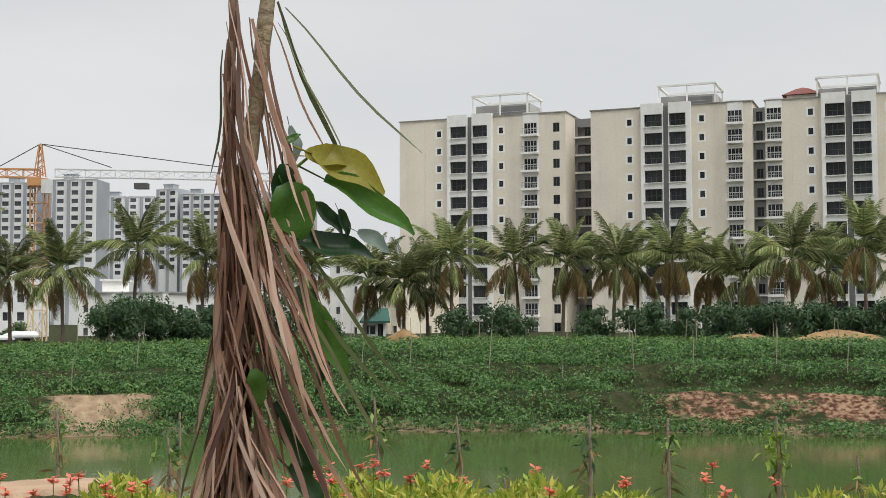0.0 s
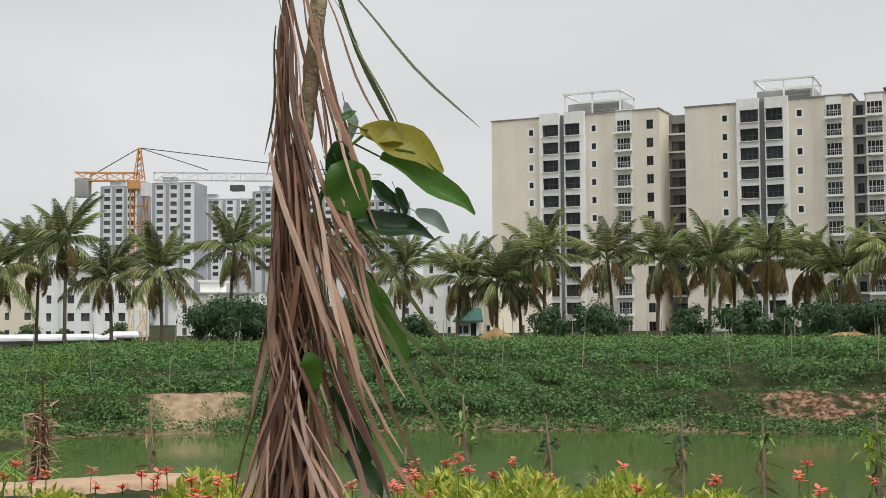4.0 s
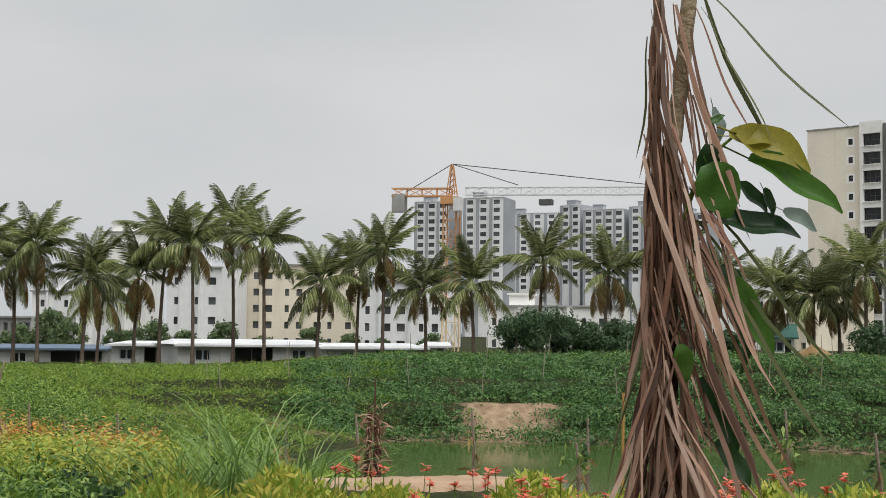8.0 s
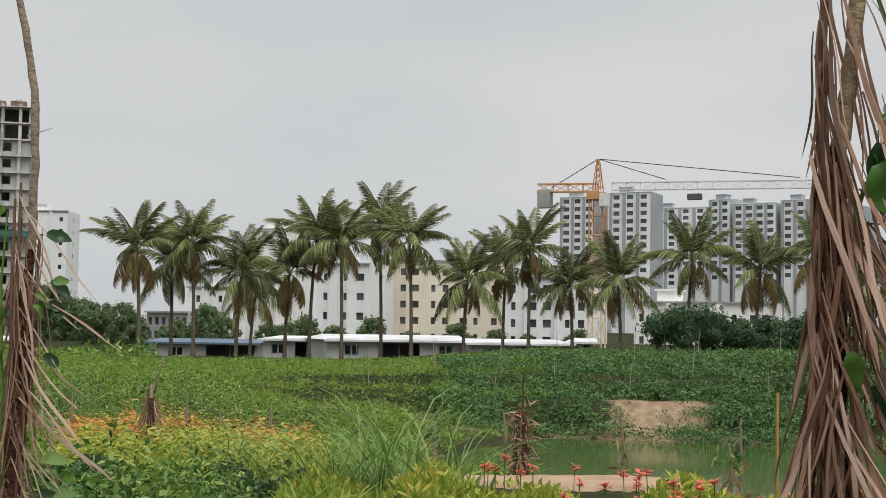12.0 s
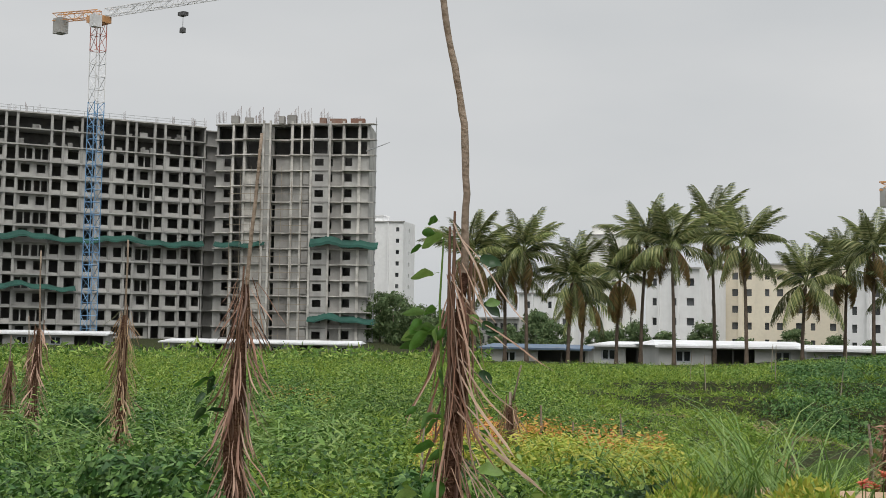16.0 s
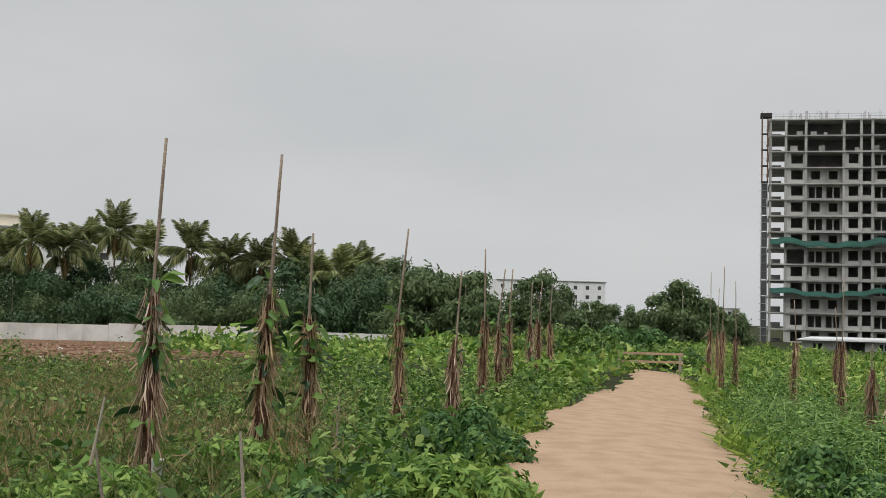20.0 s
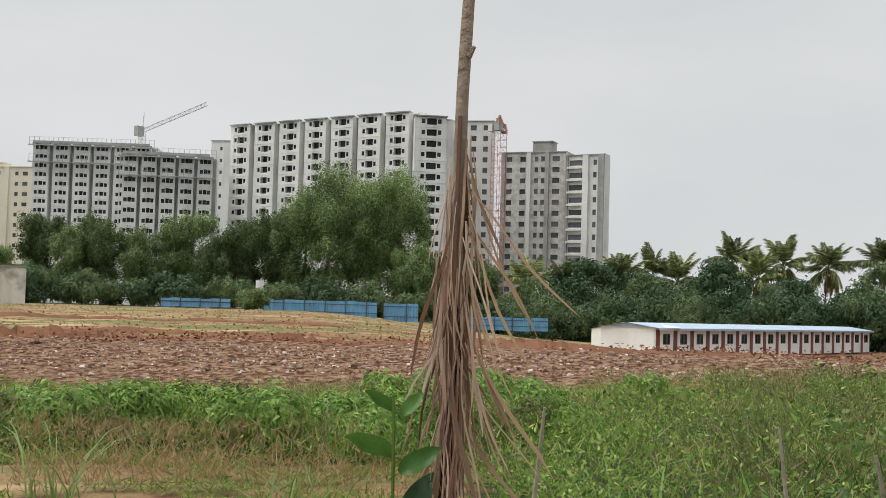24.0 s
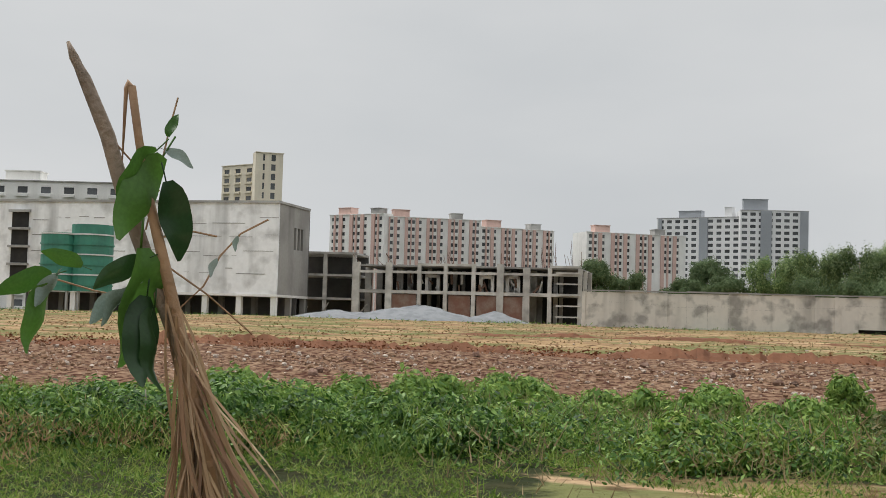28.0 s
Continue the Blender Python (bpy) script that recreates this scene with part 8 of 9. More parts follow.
def flowers():
    rnd = random.Random(12)
    heads = [flower_mesh(k) for k in range(4)]
    s = Shape()
    s.tube([(0, 0, -0.45), (0.012, 0, -0.2), (0, 0, 0)], [0.005, 0.004, 0.004], 4)
    stalk = s.mesh("stalk", M["weed"])
    for k in range(56):
        az = rnd.uniform(-16, 27) if k % 3 else rnd.choice((-1.5, 5.0, 11, 15, 17, 20, 24)) + rnd.gauss(0, 0.9)
        d = rnd.uniform(7.6, 9.4) * (1 + max(0, az - 18) / 14 * 0.18)
        x, y = by_pond(az, d)
        t = thing("flower", "orange-red flower head on a thin stalk in the bed", "flower", Matrix.Translation((x, y, gz(x, y) + rnd.uniform(0.44, 0.64))) @ Matrix.Rotation(rnd.uniform(0, 6), 4, "Z"), "flowers in the bed")
        part("flower_head", rnd.choice(heads), None, t)
        part("stalk", stalk, None, t)


flowers()
# verge and field on the other side of the footpath
x, y = spread(52000, 70, 112, 4.0, 30, 0.25)
growth("verge_weeds", "leafy green weeds along the footpath verge", M["weed"], x, y, 0.0, 0.55, 0.12, 0.48, 0.35, 0.12, 1.7, power=1.5, keep=off_lane(x, y, 1.45), tri=False)
u_, n_ = rng.uniform(-9, 38, 46000), rng.uniform(1.25, 2.5, 46000) * rng.choice((-1, 1), 46000)
x, y = LU.x * u_ + LN.x * n_, LU.y * u_ + LN.y * n_
growth("verge_grass", "low creeping grass along the path edge", M["bright_grass"], x, y, 0.0, 0.13, 0.09, 0.3, 0.7, 0.1, 1.2, keep=off_lane(x, y, 1.38))
x, y = spread(34000, 84, 116, 5.5, 29, 0.45)
growth("field_grass", "brownish green grass across the open field", M["brown_grass"], x, y, 0.0, 0.5, 0.24, 0.05, 1.6, 0.15, 0.9, cap=True, keep=off_lane(x, y, 1.6))
x, y = spread(76000, 104, 198, 4.5, 28.5, 0.45)
fa, fr = np.degrees(np.arctan2(-x, y)) % 360, np.hypot(x, y)
mud = ((fa > 148) & (fa < 169) & (fr > 8.9) & (fr < 12.2) & (clumpy(x, y, 0.9) < 0.72)) | ((fa > 143) & (fa < 150) & (fr > 9) & (fr < 11.0))
growth("field_grass", "tall green field grass running to seed", M["grass"], x, y, 0.0, 0.55, 0.20, 0.05, 1.7, 0.15, 0.75, keep=~mud & ((fr > 7) | (clumpy(x, y, 1) > 0.3)) & ((fa < 126) | (fr > 11.0)), cap=True)
def patchy(x, y):
    """The bare sandy ground by the field's edge."""
    az, r = np.degrees(np.arctan2(-x, y)) % 360, np.hypot(x, y)
    return (az > 140) & (az < 168) & (r > 7.6) & (r < 12.2)


x, y = spread(64000, 122, 200, 5.0, 13.0, 0.5)
growth("short_grass", "short pale yellow-green grass before the taller weeds", M["grass"], x, y, 0.0, 0.12, 0.11, 0.10, 1.1, 0.15, 1.3, keep=(clumpy(x, y, 0.9) > 0.22) & ~(patchy(x, y) & (clumpy(x, y, 0.9) < 0.6)), power=1.3)
x, y = spread(130000, 106, 198, 6, 25, 0.15)
fa, fr = np.degrees(np.arctan2(-x, y)) % 360, np.hypot(x, y)
wet = ((fa > 148) & (fa < 169) & (fr > 8.9) & (fr < 12.2) & (clumpy(x, y, 0.9) < 0.72)) | ((fa > 143) & (fa < 150) & (fr > 9) & (fr < 11.0))
growth("field_weeds", "broad-leaved weeds in the field grass", M["field_leaf"], x, y, 0.0, 1.0, 0.056, 0.34, 0.8, 0.1, 1.1, keep=~wet & (fa > 106 + 14 * rng.random(len(x))) & ((fa < 126) | (fr > 11.3 + 1.4 * rng.random(len(x)))), power=1.7, cap=True, tri=False)
for a0, a1, r0, r1, n, hh in ((84, 108, 9, 27, 9000, 0.55), (128, 147, 8, 13, 4200, 0.5), (172, 192, 9, 15, 3000, 0.5)):
    x, y = spread(n, a0, a1, r0, r1, 0.5)
    growth("seed_grass", "reddish-brown seed heads in the field grass", M["red_seed"], x, y, 0.2, hh, 0.14, 0.07, 1.5, 0.1, 0.45, keep=clumpy(x, y, 0.3) > 0.45, cap=True)
x, y = spread(30000, 82, 170, 8, 27.5, 0.5)
growth("seed_grass", "brownish grass seed heads over the field", M["dry_grass"], x, y, 0.15, 0.65, 0.16, 0.07, 1.5, 0.1, 0.5, keep=clumpy(x, y, 0.3) > 0.5, cap=True)
x, y = spread(230, 150, 200, 11.5, 19.5, 0.6)
hi_ = field_cap(x, y) * 0.9 + 0.12
mounds("field_mounds", "rounded dark green weeds across the field", M["lush"], x, y, rng.uniform(0.3, 0.75, len(x)), hi_ * rng.uniform(0.6, 1.05, len(x)), 420, 0.075, 0.4)
x, y = spread(26000, 148, 200, 13, 21, 0.5)
growth("field_shrubs", "bushy green weeds before the rubble", M["lush"], x, y, 0.0, 0.9, 0.12, 0.4, 0.5, 0.1, 1.1, keep=clumpy(x, y, 1.1) > 0.4, cap=True, power=1.4)
for k, (az, d, h, w) in enumerate(((36.5, 8.0, 0.6, 1.2), (41.0, 9.5, 0.7, 1.1), (45.5, 8.0, 0.65, 1.2), (52.5, 9.0, 0.8, 1.1), (56.5, 7.0, 0.6, 1.2), (60.5, 12.0, 0.8, 1.1), (48.5, 15.0, 0.9, 1.2), (54.0, 17.0, 0.9, 1.2), (78.0, 9.5, 0.7, 1.1), (82.5, 8.0, 0.7, 1.2), (87.0, 10.5, 0.8, 1.1), (76.5, 14.0, 0.8, 1.1), (93.5, 9.0, 0.7, 1.2))):
    x, y, z = on_ground(az, d)
    broad_tree("shrub", "leafy weed bush beside the footpath", x, y, z, h, "bush", 1860 + k, "bank" if k % 2 else "field_bush", 0.085, "weed bushes by the footpath", 130, width=w)
x, y = spread(30000, -180, 180, 0.8, 6.5, 0.6)
nl = np.abs(x * LN.x + y * LN.y)
growth("verge_grass", "short trodden grass around the footpath", M["grass"], x, y, 0.0, 0.1, 0.10, 0.12, 1.0, 0.2, 0.9, keep=nl > 1.7 + 0.2 * np.sin(x * 2.1))
# low bushes standing out of the grass before the rubble
for k, (az, d, h, w) in enumerate(((170.0, 17.5, 0.95, 1.3), (166.5, 19.0, 1.0, 1.2), (163.5, 17.0, 0.8, 1.3), (158.0, 18.5, 0.85, 1.4), (174.5, 18.0, 0.9, 1.2), (153.0, 17.0, 0.75, 1.3), (147.5, 16.0, 0.8, 1.2), (143.0, 14.5, 0.7, 1.0), (179.5, 17.0, 0.9, 1.3), (151.3, 23.5, 1.15, 0.5), (129.5, 21.0, 0.8, 1.5), (126.0, 21.5, 0.75, 1.4), (118.5, 22.0, 0.7, 1.5), (184.0, 16.0, 0.8, 1.3))):
    x, y, z = on_ground(az, d)
    broad_tree("shrub", "bushy green shrub in the field grass", x, y, z, h, "bush", 860 + k, "field_bush", 0.11, "shrubs in the field", 95 if w > 0.6 else 50, width=w)
# rounded weed bushes that close the field before the rubble
rn = random.Random(61)
for k in range(26):
    az, d = 124 + 74 * (k + rn.random()) / 26, rn.uniform(12.6, 18.5)
    x, y, z = on_ground(az, d)
    h = float(field_cap(np.array([x]), np.array([y]))[0]) * 1.15 + 0.08
    broad_tree("shrub", ("leafy green weed bush in the field", "dry brownish green weed bush in the field")[k % 3 == 1 and az <= 150], x, y, z, h, "bush", 3860 + k, ("field_bush", "lush" if az > 150 else "brown_grass", "lush" if az > 158 else "field_leaf")[k % 3], 0.075, "weed bushes in the field", 150, width=rn.uniform(1.3, 2.2))
# rough ground at the end of the footpath and on the graded earth
x, y = spread(40000, 58, 92, 28, 112, 0.4)
growth("far_weeds", "low weeds and bushes at the end of the footpath", M["field_leaf"], x, y, 0.0, 0.9, 0.24, 0.5, 0.4, 0.1, 0.25, keep=off_lane(x, y, 1.5))
x, y = spread(12000, 118, 205, 38, 112, 0.6)
growth("earth_tufts", "thin dry tufts on the graded earth", M["dry_grass"], x, y, 0.0, 0.1, 0.22, 0.2, 0.8, 0.2, 0.3, keep=clumpy(x, y, 0.16) > 0.55)
x, y = spread(6000, 150, 200, 100, 140, 0.6)
growth("earth_tufts", "green tufts along the foot of the site wall", M["weed"], x, y, 0.0, 0.25, 0.3, 0.3, 0.7, 0.2, 0.2, keep=clumpy(x, y, 0.1) > 0.6)


# tall arching grass before the pond
def reed_clump(az, d, n, h, seed, label="tall arching pale green grass clump"):
    rnd = random.Random(seed)
    x, y, z = on_ground(az, d)
    s = Shape()
    for i in range(n):
        a, L = rnd.uniform(0, 6.28), h * rnd.uniform(0.6, 1.15)
        bx, by = rnd.gauss(0, 0.16), rnd.gauss(0, 0.16)
        out = rnd.uniform(0.5, 1.25) * L
        pts = []
        for k in range(6):
            q = k / 5
            pts.append(Vector((bx + math.cos(a) * out * q ** 1.6, by + math.sin(a) * out * q ** 1.6, L * (q - 0.52 * q ** 3) - 0.05)))
        w = rnd.uniform(0.005, 0.010)
        sd = Vector((-math.sin(a), math.cos(a), 0))
        for k in range(5):
            w0, w1 = w * (1 - (k / 5) ** 2), w * (1 - ((k + 1) / 5) ** 2)
            s.quad(pts[k] - sd * w0, pts[k] + sd * w0, pts[k + 1] + sd * w1, pts[k + 1] - sd * w1)
    ob = new("tall_grass", s.mesh("tall_grass", M["reed"]))
    ob.location = (x, y, z)
    return tagged(ob, label, "grass", "tall grass clumps")


for k, (az, d, n, h) in enumerate(((23.6, 10.2, 46, 1.5), (25.4, 10.8, 56, 1.75), (27.0, 10.4, 46, 1.6), (22.4, 10.0, 30, 1.0), (28.8, 10.6, 34, 1.2), (30.6, 11.4, 28, 1.15), (33.0, 12.4, 28, 1.2), (35.0, 12.0, 22, 1.0), (62.0, 9.5, 20, 0.9), (50.5, 12, 12, 1.4), (47.5, 12.5, 10, 1.3), (44.5, 12.8, 10, 1.3), (57.0, 12.0, 8, 1.2), (112, 8, 26, 0.9), (120, 9, 24, 0.9), (100, 7.5, 22, 0.8), (145, 10, 30, 1.0), (165, 14, 30, 1.1), (172, 12, 26, 1.0), (135, 9, 22, 0.9))):
    reed_clump(az, d, n, h, 900 + k)


# ---- wrapped posts ----
def strip_mesh(seed, bend, mat, width=0.05, twist=0.5):
    """A dry leaflet one unit long, hanging down -z, folded along its middle, curving towards +x."""
    rnd = random.Random(seed)
    s = Shape()
    rows = []
    for k in range(8):
        q = k / 7
        c = Vector((bend * q * q + 0.02 * math.sin(q * 6 + seed), 0.03 * math.sin(q * 4 + seed * 2), -q * (1 - 0.25 * bend * q)))
        a = twist * q + seed
        w = width * 0.5 * (0.55 + 1.2 * q) * (1 - q ** 3) ** 0.8 + 0.0015
        sd = Vector((math.sin(a) * 0.3, math.cos(a * 0.6), 0)).normalized() * w
        dep = Vector((w * 0.5, 0, 0))
        rows.append((c - sd, c + dep, c + sd))
    for k in range(7):
        a, b = rows[k], rows[k + 1]
        s.quad(a[0], a[1], b[1], b[0])
        s.quad(a[1], a[2], b[2], b[1])
    return s.mesh("leaf_strip", mat)


STRIPS = {key: [strip_mesh(k, b, M[key], w) for k, (b, w) in enumerate(((0.0, 0.046), (0.03, 0.040), (-0.04, 0.034), (0.06, 0.042), (-0.02, 0.052), (0.1, 0.030)))] for key in ("strip", "strip_tan", "strip_pink", "strip_green")}


def leaf_mesh(mat, length, width, seed, fold=0.25, bend=0.3):
    """A broad oval leaf along +x with a raised midrib, pointed tip and a short stalk."""
    s = Shape()
    n = 9
    rows = []
    for k in range(n):
        q = k / (n - 1)
        w = width * 0.5 * math.sin(math.pi * (0.04 + 0.94 * q) ** 0.85) ** 0.75
        z = -bend * length * q * q + 0.01 * math.sin(q * 9 + seed)
        x = length * q
        rows.append([(x, -w, z + fold * w), (x, -w * 0.5, z + fold * w * 0.35), (x, 0, z), (x, w * 0.5, z + fold * w * 0.35), (x, w, z + fold * w)])
    for k in range(n - 1):
        for j in range(4):
            s.quad(rows[k][j], rows[k][j + 1], rows[k + 1][j + 1], rows[k + 1][j])
    s.tube([(-0.25 * length, 0, 0.04 * length), (0, 0, 0)], [0.012 * length, 0.01 * length], 4)
    return s.mesh("leaf", mat, True)


BIG = {k: leaf_mesh(M[k], 0.2, 0.088, i, 0.4, 0.35) for i, k in enumerate(("fig", "fig_dark", "fig_yellow", "fig_grey", "fig_pale"))}
POSTS = "frond-wrapped posts along the footpath"


def hang(t, rnd, x, y, z, length, az, tilt, key, kind=None, slim=1.0, into=None):
    me = STRIPS[key][rnd.randrange(6) if kind is None else kind]
    m = Matrix.Translation((x, y, z)) @ Matrix.Rotation(az, 4, "Z") @ Matrix.Rotation(-radians(tilt), 4, "Y") @ Matrix.Rotation(radians(rnd.gauss(0, 5)), 4, "X") @ Matrix.Rotation(rnd.uniform(-0.5, 0.5), 4, "Z") @ Matrix.Diagonal((length, length * slim, length, 1))
    if into is not None:
        into.add([m @ v.co for v in me.vertices], [tuple(p.vertices) for p in me.polygons])
        return None
    return part("leaf_strip", me, None, t, m=m)


def put_leaf(t, key, x, y, z, az, pitch, roll=0.0, size=1.0, wide=1.0):
    m = Matrix.Translation((x, y, z)) @ Matrix.Rotation(radians(az), 4, "Z") @ Matrix.Rotation(radians(-pitch), 4, "Y") @ Matrix.Rotation(radians(roll), 4, "X") @ Matrix.Diagonal((size, size * wide, size, 1))
    return part("leaf", BIG[key], None, t, m=m)


def wrapped_post(x, y, stake, wrap, strips, key, label, seed, r=0.017, core=0.035, length=(0.3, 0.55), tilt=(4, 24), green=0, stake_mat="stake", ribs=2, wide=None, spread_az=None, slim=1.0, joined=False, kinds=None, under=150, under_tilt=9, under_mat=None):
    """A stake with dry palm fronds tied round it, tips down. stake: (dx, dy, z) points; wrap: its heights."""
    rnd = random.Random(seed)
    g = gz(x, y)
    t = thing("wrapped_post", label, "tree guard", Matrix.Translation((x, y, g)), POSTS)
    path = [(0, 0, -0.25), *stake]
    s = Shape()
    n = len(path)
    fine, rad = [], []
    for i in range(n - 1):
        for k in range(4):
            q = k / 4
            a, b = Vector(path[i]), Vector(path[i + 1])
            fine.append(a.lerp(b, q) + Vector((rnd.uniform(-1, 1), rnd.uniform(-1, 1), 0)) * r * 0.18)
            rad.append(r * (1.15 - 0.35 * (i + q) / (n - 1)) * rnd.uniform(0.93, 1.07))
    fine.append(Vector(path[-1]))
    rad.append(r * 0.75)
    s.tube(fine, rad, 8)
    part("stake", s, M[stake_mat], t, "crooked bark-covered stake", smooth=True)

    def axis(z):
        for a, b in zip(path[:-1], path[1:]):
            if a[2] <= z <= b[2]:
                q = (z - a[2]) / max(1e-6, b[2] - a[2])
                return a[0] + (b[0] - a[0]) * q, a[1] + (b[1] - a[1]) * q
        return path[-1][0], path[-1][1]
    z0, z1 = wrap
    for k in range(ribs):
        a = k * 2.6 + seed
        cx, cy = axis((z0 + z1) / 2)
        tx, ty = axis(z1)
        s = Shape()
        s.tube([(cx + core * math.cos(a), cy + core * math.sin(a), max(0.02, z0 - 0.2)), (cx + core * 0.8 * math.cos(a), cy + core * 0.8 * math.sin(a), (z0 + z1) / 2), (tx + core * 1.1 * math.cos(a), ty + core * 1.1 * math.sin(a), z1 + 0.06 * k)],
               [0.011, 0.010, 0.006], 5)
        part("frond_rib", s, M["rust"], t, "dark dry frond rib")
    # Filler tube under the strips, its brown deepened for shade in the gaps.
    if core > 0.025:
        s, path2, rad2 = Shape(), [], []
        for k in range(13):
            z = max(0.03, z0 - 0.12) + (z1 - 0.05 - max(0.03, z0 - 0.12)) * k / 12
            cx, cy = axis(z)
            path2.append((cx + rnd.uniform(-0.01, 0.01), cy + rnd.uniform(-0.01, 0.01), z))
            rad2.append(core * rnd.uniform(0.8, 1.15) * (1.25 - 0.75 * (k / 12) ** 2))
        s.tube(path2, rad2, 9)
        part("leaf_core", s, M["core"], t, "core of bundled dry leaves, darkened for shade between strips")
    if under:
        thin = Shape()
        for i in range(under):
            z = z0 + (z1 - z0) * (1 - (i + rnd.random()) / under) + 0.02
            cx, cy = axis(z)
            a = rnd.uniform(0, 6.28)
            hang(t, rnd, cx + core * 1.05 * math.cos(a), cy + core * 1.05 * math.sin(a), z, min(z + 0.02, rnd.uniform(0.2, 0.4)), a, rnd.uniform(1, under_tilt), key, None, rnd.uniform(0.25, 0.5), thin)
        tagged(part("leaflet_layer", thin, M[under_mat or key + "_fine"], t, "thin dry leaflets lying close to the stake"), kind="stuff")
    skirt = Shape() if joined else None
    for i in range(strips):
        q = (i + rnd.random()) / strips
        z = z0 + (z1 - z0) * (1 - q)
        cx, cy = axis(z)
        side = rnd.random()
        a = rnd.gauss(0, 0.6) if side < 0.33 else rnd.gauss(3.14, 0.6) if side < 0.64 else rnd.gauss(-1.57, 0.6)
        rr = core * rnd.uniform(0.8, 1.25)
        L = min(rnd.uniform(*length), z + 0.02)
        tl = rnd.uniform(*tilt)
        if wide and rnd.random() < wide[0] and z1 - 0.75 < z < z1 - 0.1:
            tl, L = rnd.uniform(*wide[1]), min(L * 1.25, z)
        kk = "strip_green" if rnd.random() < green else key
        hang(t, rnd, cx + rr * math.cos(a), cy + rr * math.sin(a), z, L, a, tl, kk, rnd.randrange(kinds) if kinds else None, slim * rnd.uniform(0.6, 1.3), skirt)
    if joined:
        tagged(part("frond_skirt", skirt, M[key], t, "skirt of hanging dry leaflets"), kind="stuff")
    return t


def fan(t, rnd, n, x, y, z, az, tilt, length, slim, key):
    """Strips that leave one rib of the frond towards one side. Ranges are pairs, az is a mean and a spread."""
    for i in range(n):
        zz = z[1] - (z[1] - z[0]) * (i + rnd.random()) / n
        hang(t, rnd, rnd.uniform(*x), rnd.uniform(*y), zz, rnd.uniform(*length), radians(rnd.gauss(*az)), rnd.uniform(*tilt), key, None, rnd.uniform(*slim))


# the post before the pond
FIRST = wrapped_post(-0.10, 2.81, ((0.0, 0, 0.6), (0.0, 0.0, 1.2), (0.01, 0, 1.73), (0.014, 0, 1.9), (0.031, 0, 2.0), (0.041, 0, 2.12), (0.058, 0, 2.26), (0.1, 0, 2.62)), (0.85, 1.9), 12, "strip",
                     "stake wrapped in brown dry palm fronds with glossy green leaves", 41, 0.018, 0.028, (0.3, 0.5), (0, 6), 0.04, "stake_pale", 1, slim=1.3, kinds=3, under=90)
rnd0 = random.Random(5)
fan(FIRST, rnd0, 26, (-0.04, -0.008), (-0.06, -0.02), (0.98, 1.95), (180, 40), (-4, 3), (0.3, 0.48), (0.5, 1.0), "strip")
fan(FIRST, rnd0, 16, (-0.03, -0.01), (-0.06, -0.03), (1.92, 2.27), (0, 20), (0, 8), (0.3, 0.46), (0.4, 0.8), "strip")
fan(FIRST, rnd0, 7, (-0.03, -0.015), (-0.06, -0.02), (1.9, 2.26), (0, 25), (-4, 1), (0.3, 0.45), (0.35, 0.7), "strip")
fan(FIRST, rnd0, 58, (-0.045, 0.015), (-0.075, -0.03), (1.0, 2.0), (0, 18), (6, 24), (0.3, 0.48), (0.7, 1.25), "strip")
fan(FIRST, rnd0, 12, (0.01, 0.06), (-0.05, -0.01), (1.8, 2.24), (0, 16), (6, 20), (0.3, 0.5), (0.35, 0.7), "strip")
fan(FIRST, rnd0, 26, (0.0, 0.05), (-0.05, 0.0), (1.0, 1.9), (0, 18), (16, 33), (0.32, 0.52), (0.35, 0.8), "strip")
fan(FIRST, rnd0, 26, (-0.02, 0.04), (-0.08, -0.05), (1.0, 1.75), (180, 25), (6, 18), (0.3, 0.45), (0.6, 1.1), "strip")
fan(FIRST, rnd0, 16, (-0.06, -0.01), (-0.07, -0.02), (0.95, 1.45), (180, 25), (6, 16), (0.3, 0.5), (0.6, 1.1), "strip")
s = Shape()
s.tube([(0.0, -0.02, 0.9), (-0.008, -0.02, 1.4), (-0.013, -0.02, 1.79), (-0.021, -0.02, 2.08), (-0.013, -0.02, 2.19), (-0.017, -0.02, 2.245)], [0.014, 0.013, 0.012, 0.010, 0.009, 0.008], 6)
part("frond_rib", s, M["rust"], FIRST, "red-brown dry frond rib", smooth=True)
for (dx, z, L, az, tl, kk, key) in ((0.07, 2.24, 0.36, 0.0, 24, 2, "strip_green"), (0.085, 2.23, 0.42, 0.0, 40, 1, "strip_green"), (0.075, 2.2, 0.12, 0.0, 30, 0, "strip_green"), (0.06, 2.2, 0.3, 0.0, 22, 1, "strip"),
                                    (0.08, 2.22, 0.34, 0.0, 20, 3, "strip_green"), (-0.03, 2.14, 0.26, 3.1, 4, 1, "strip_green"), (0.05, 1.72, 0.52, 0.0, 34, 0, "strip_green"), (0.05, 1.66, 0.5, 0.1, 28, 0, "strip_tan"),
                                    (0.06, 1.75, 0.45, 0.0, 38, 1, "strip_green"), (0.04, 1.6, 0.5, 0.1, 26, 1, "strip_tan"), (-0.03, 1.62, 0.42, 3.0, 8, 3, "strip_green"), (-0.04, 1.5, 0.4, 3.1, 7, 3, "strip"), (0.05, 1.82, 0.5, 0.0, 40, 0, "strip_green")):
    hang(FIRST, rnd0, dx, -0.01, z, L, az, tl, key, kk, 0.24)
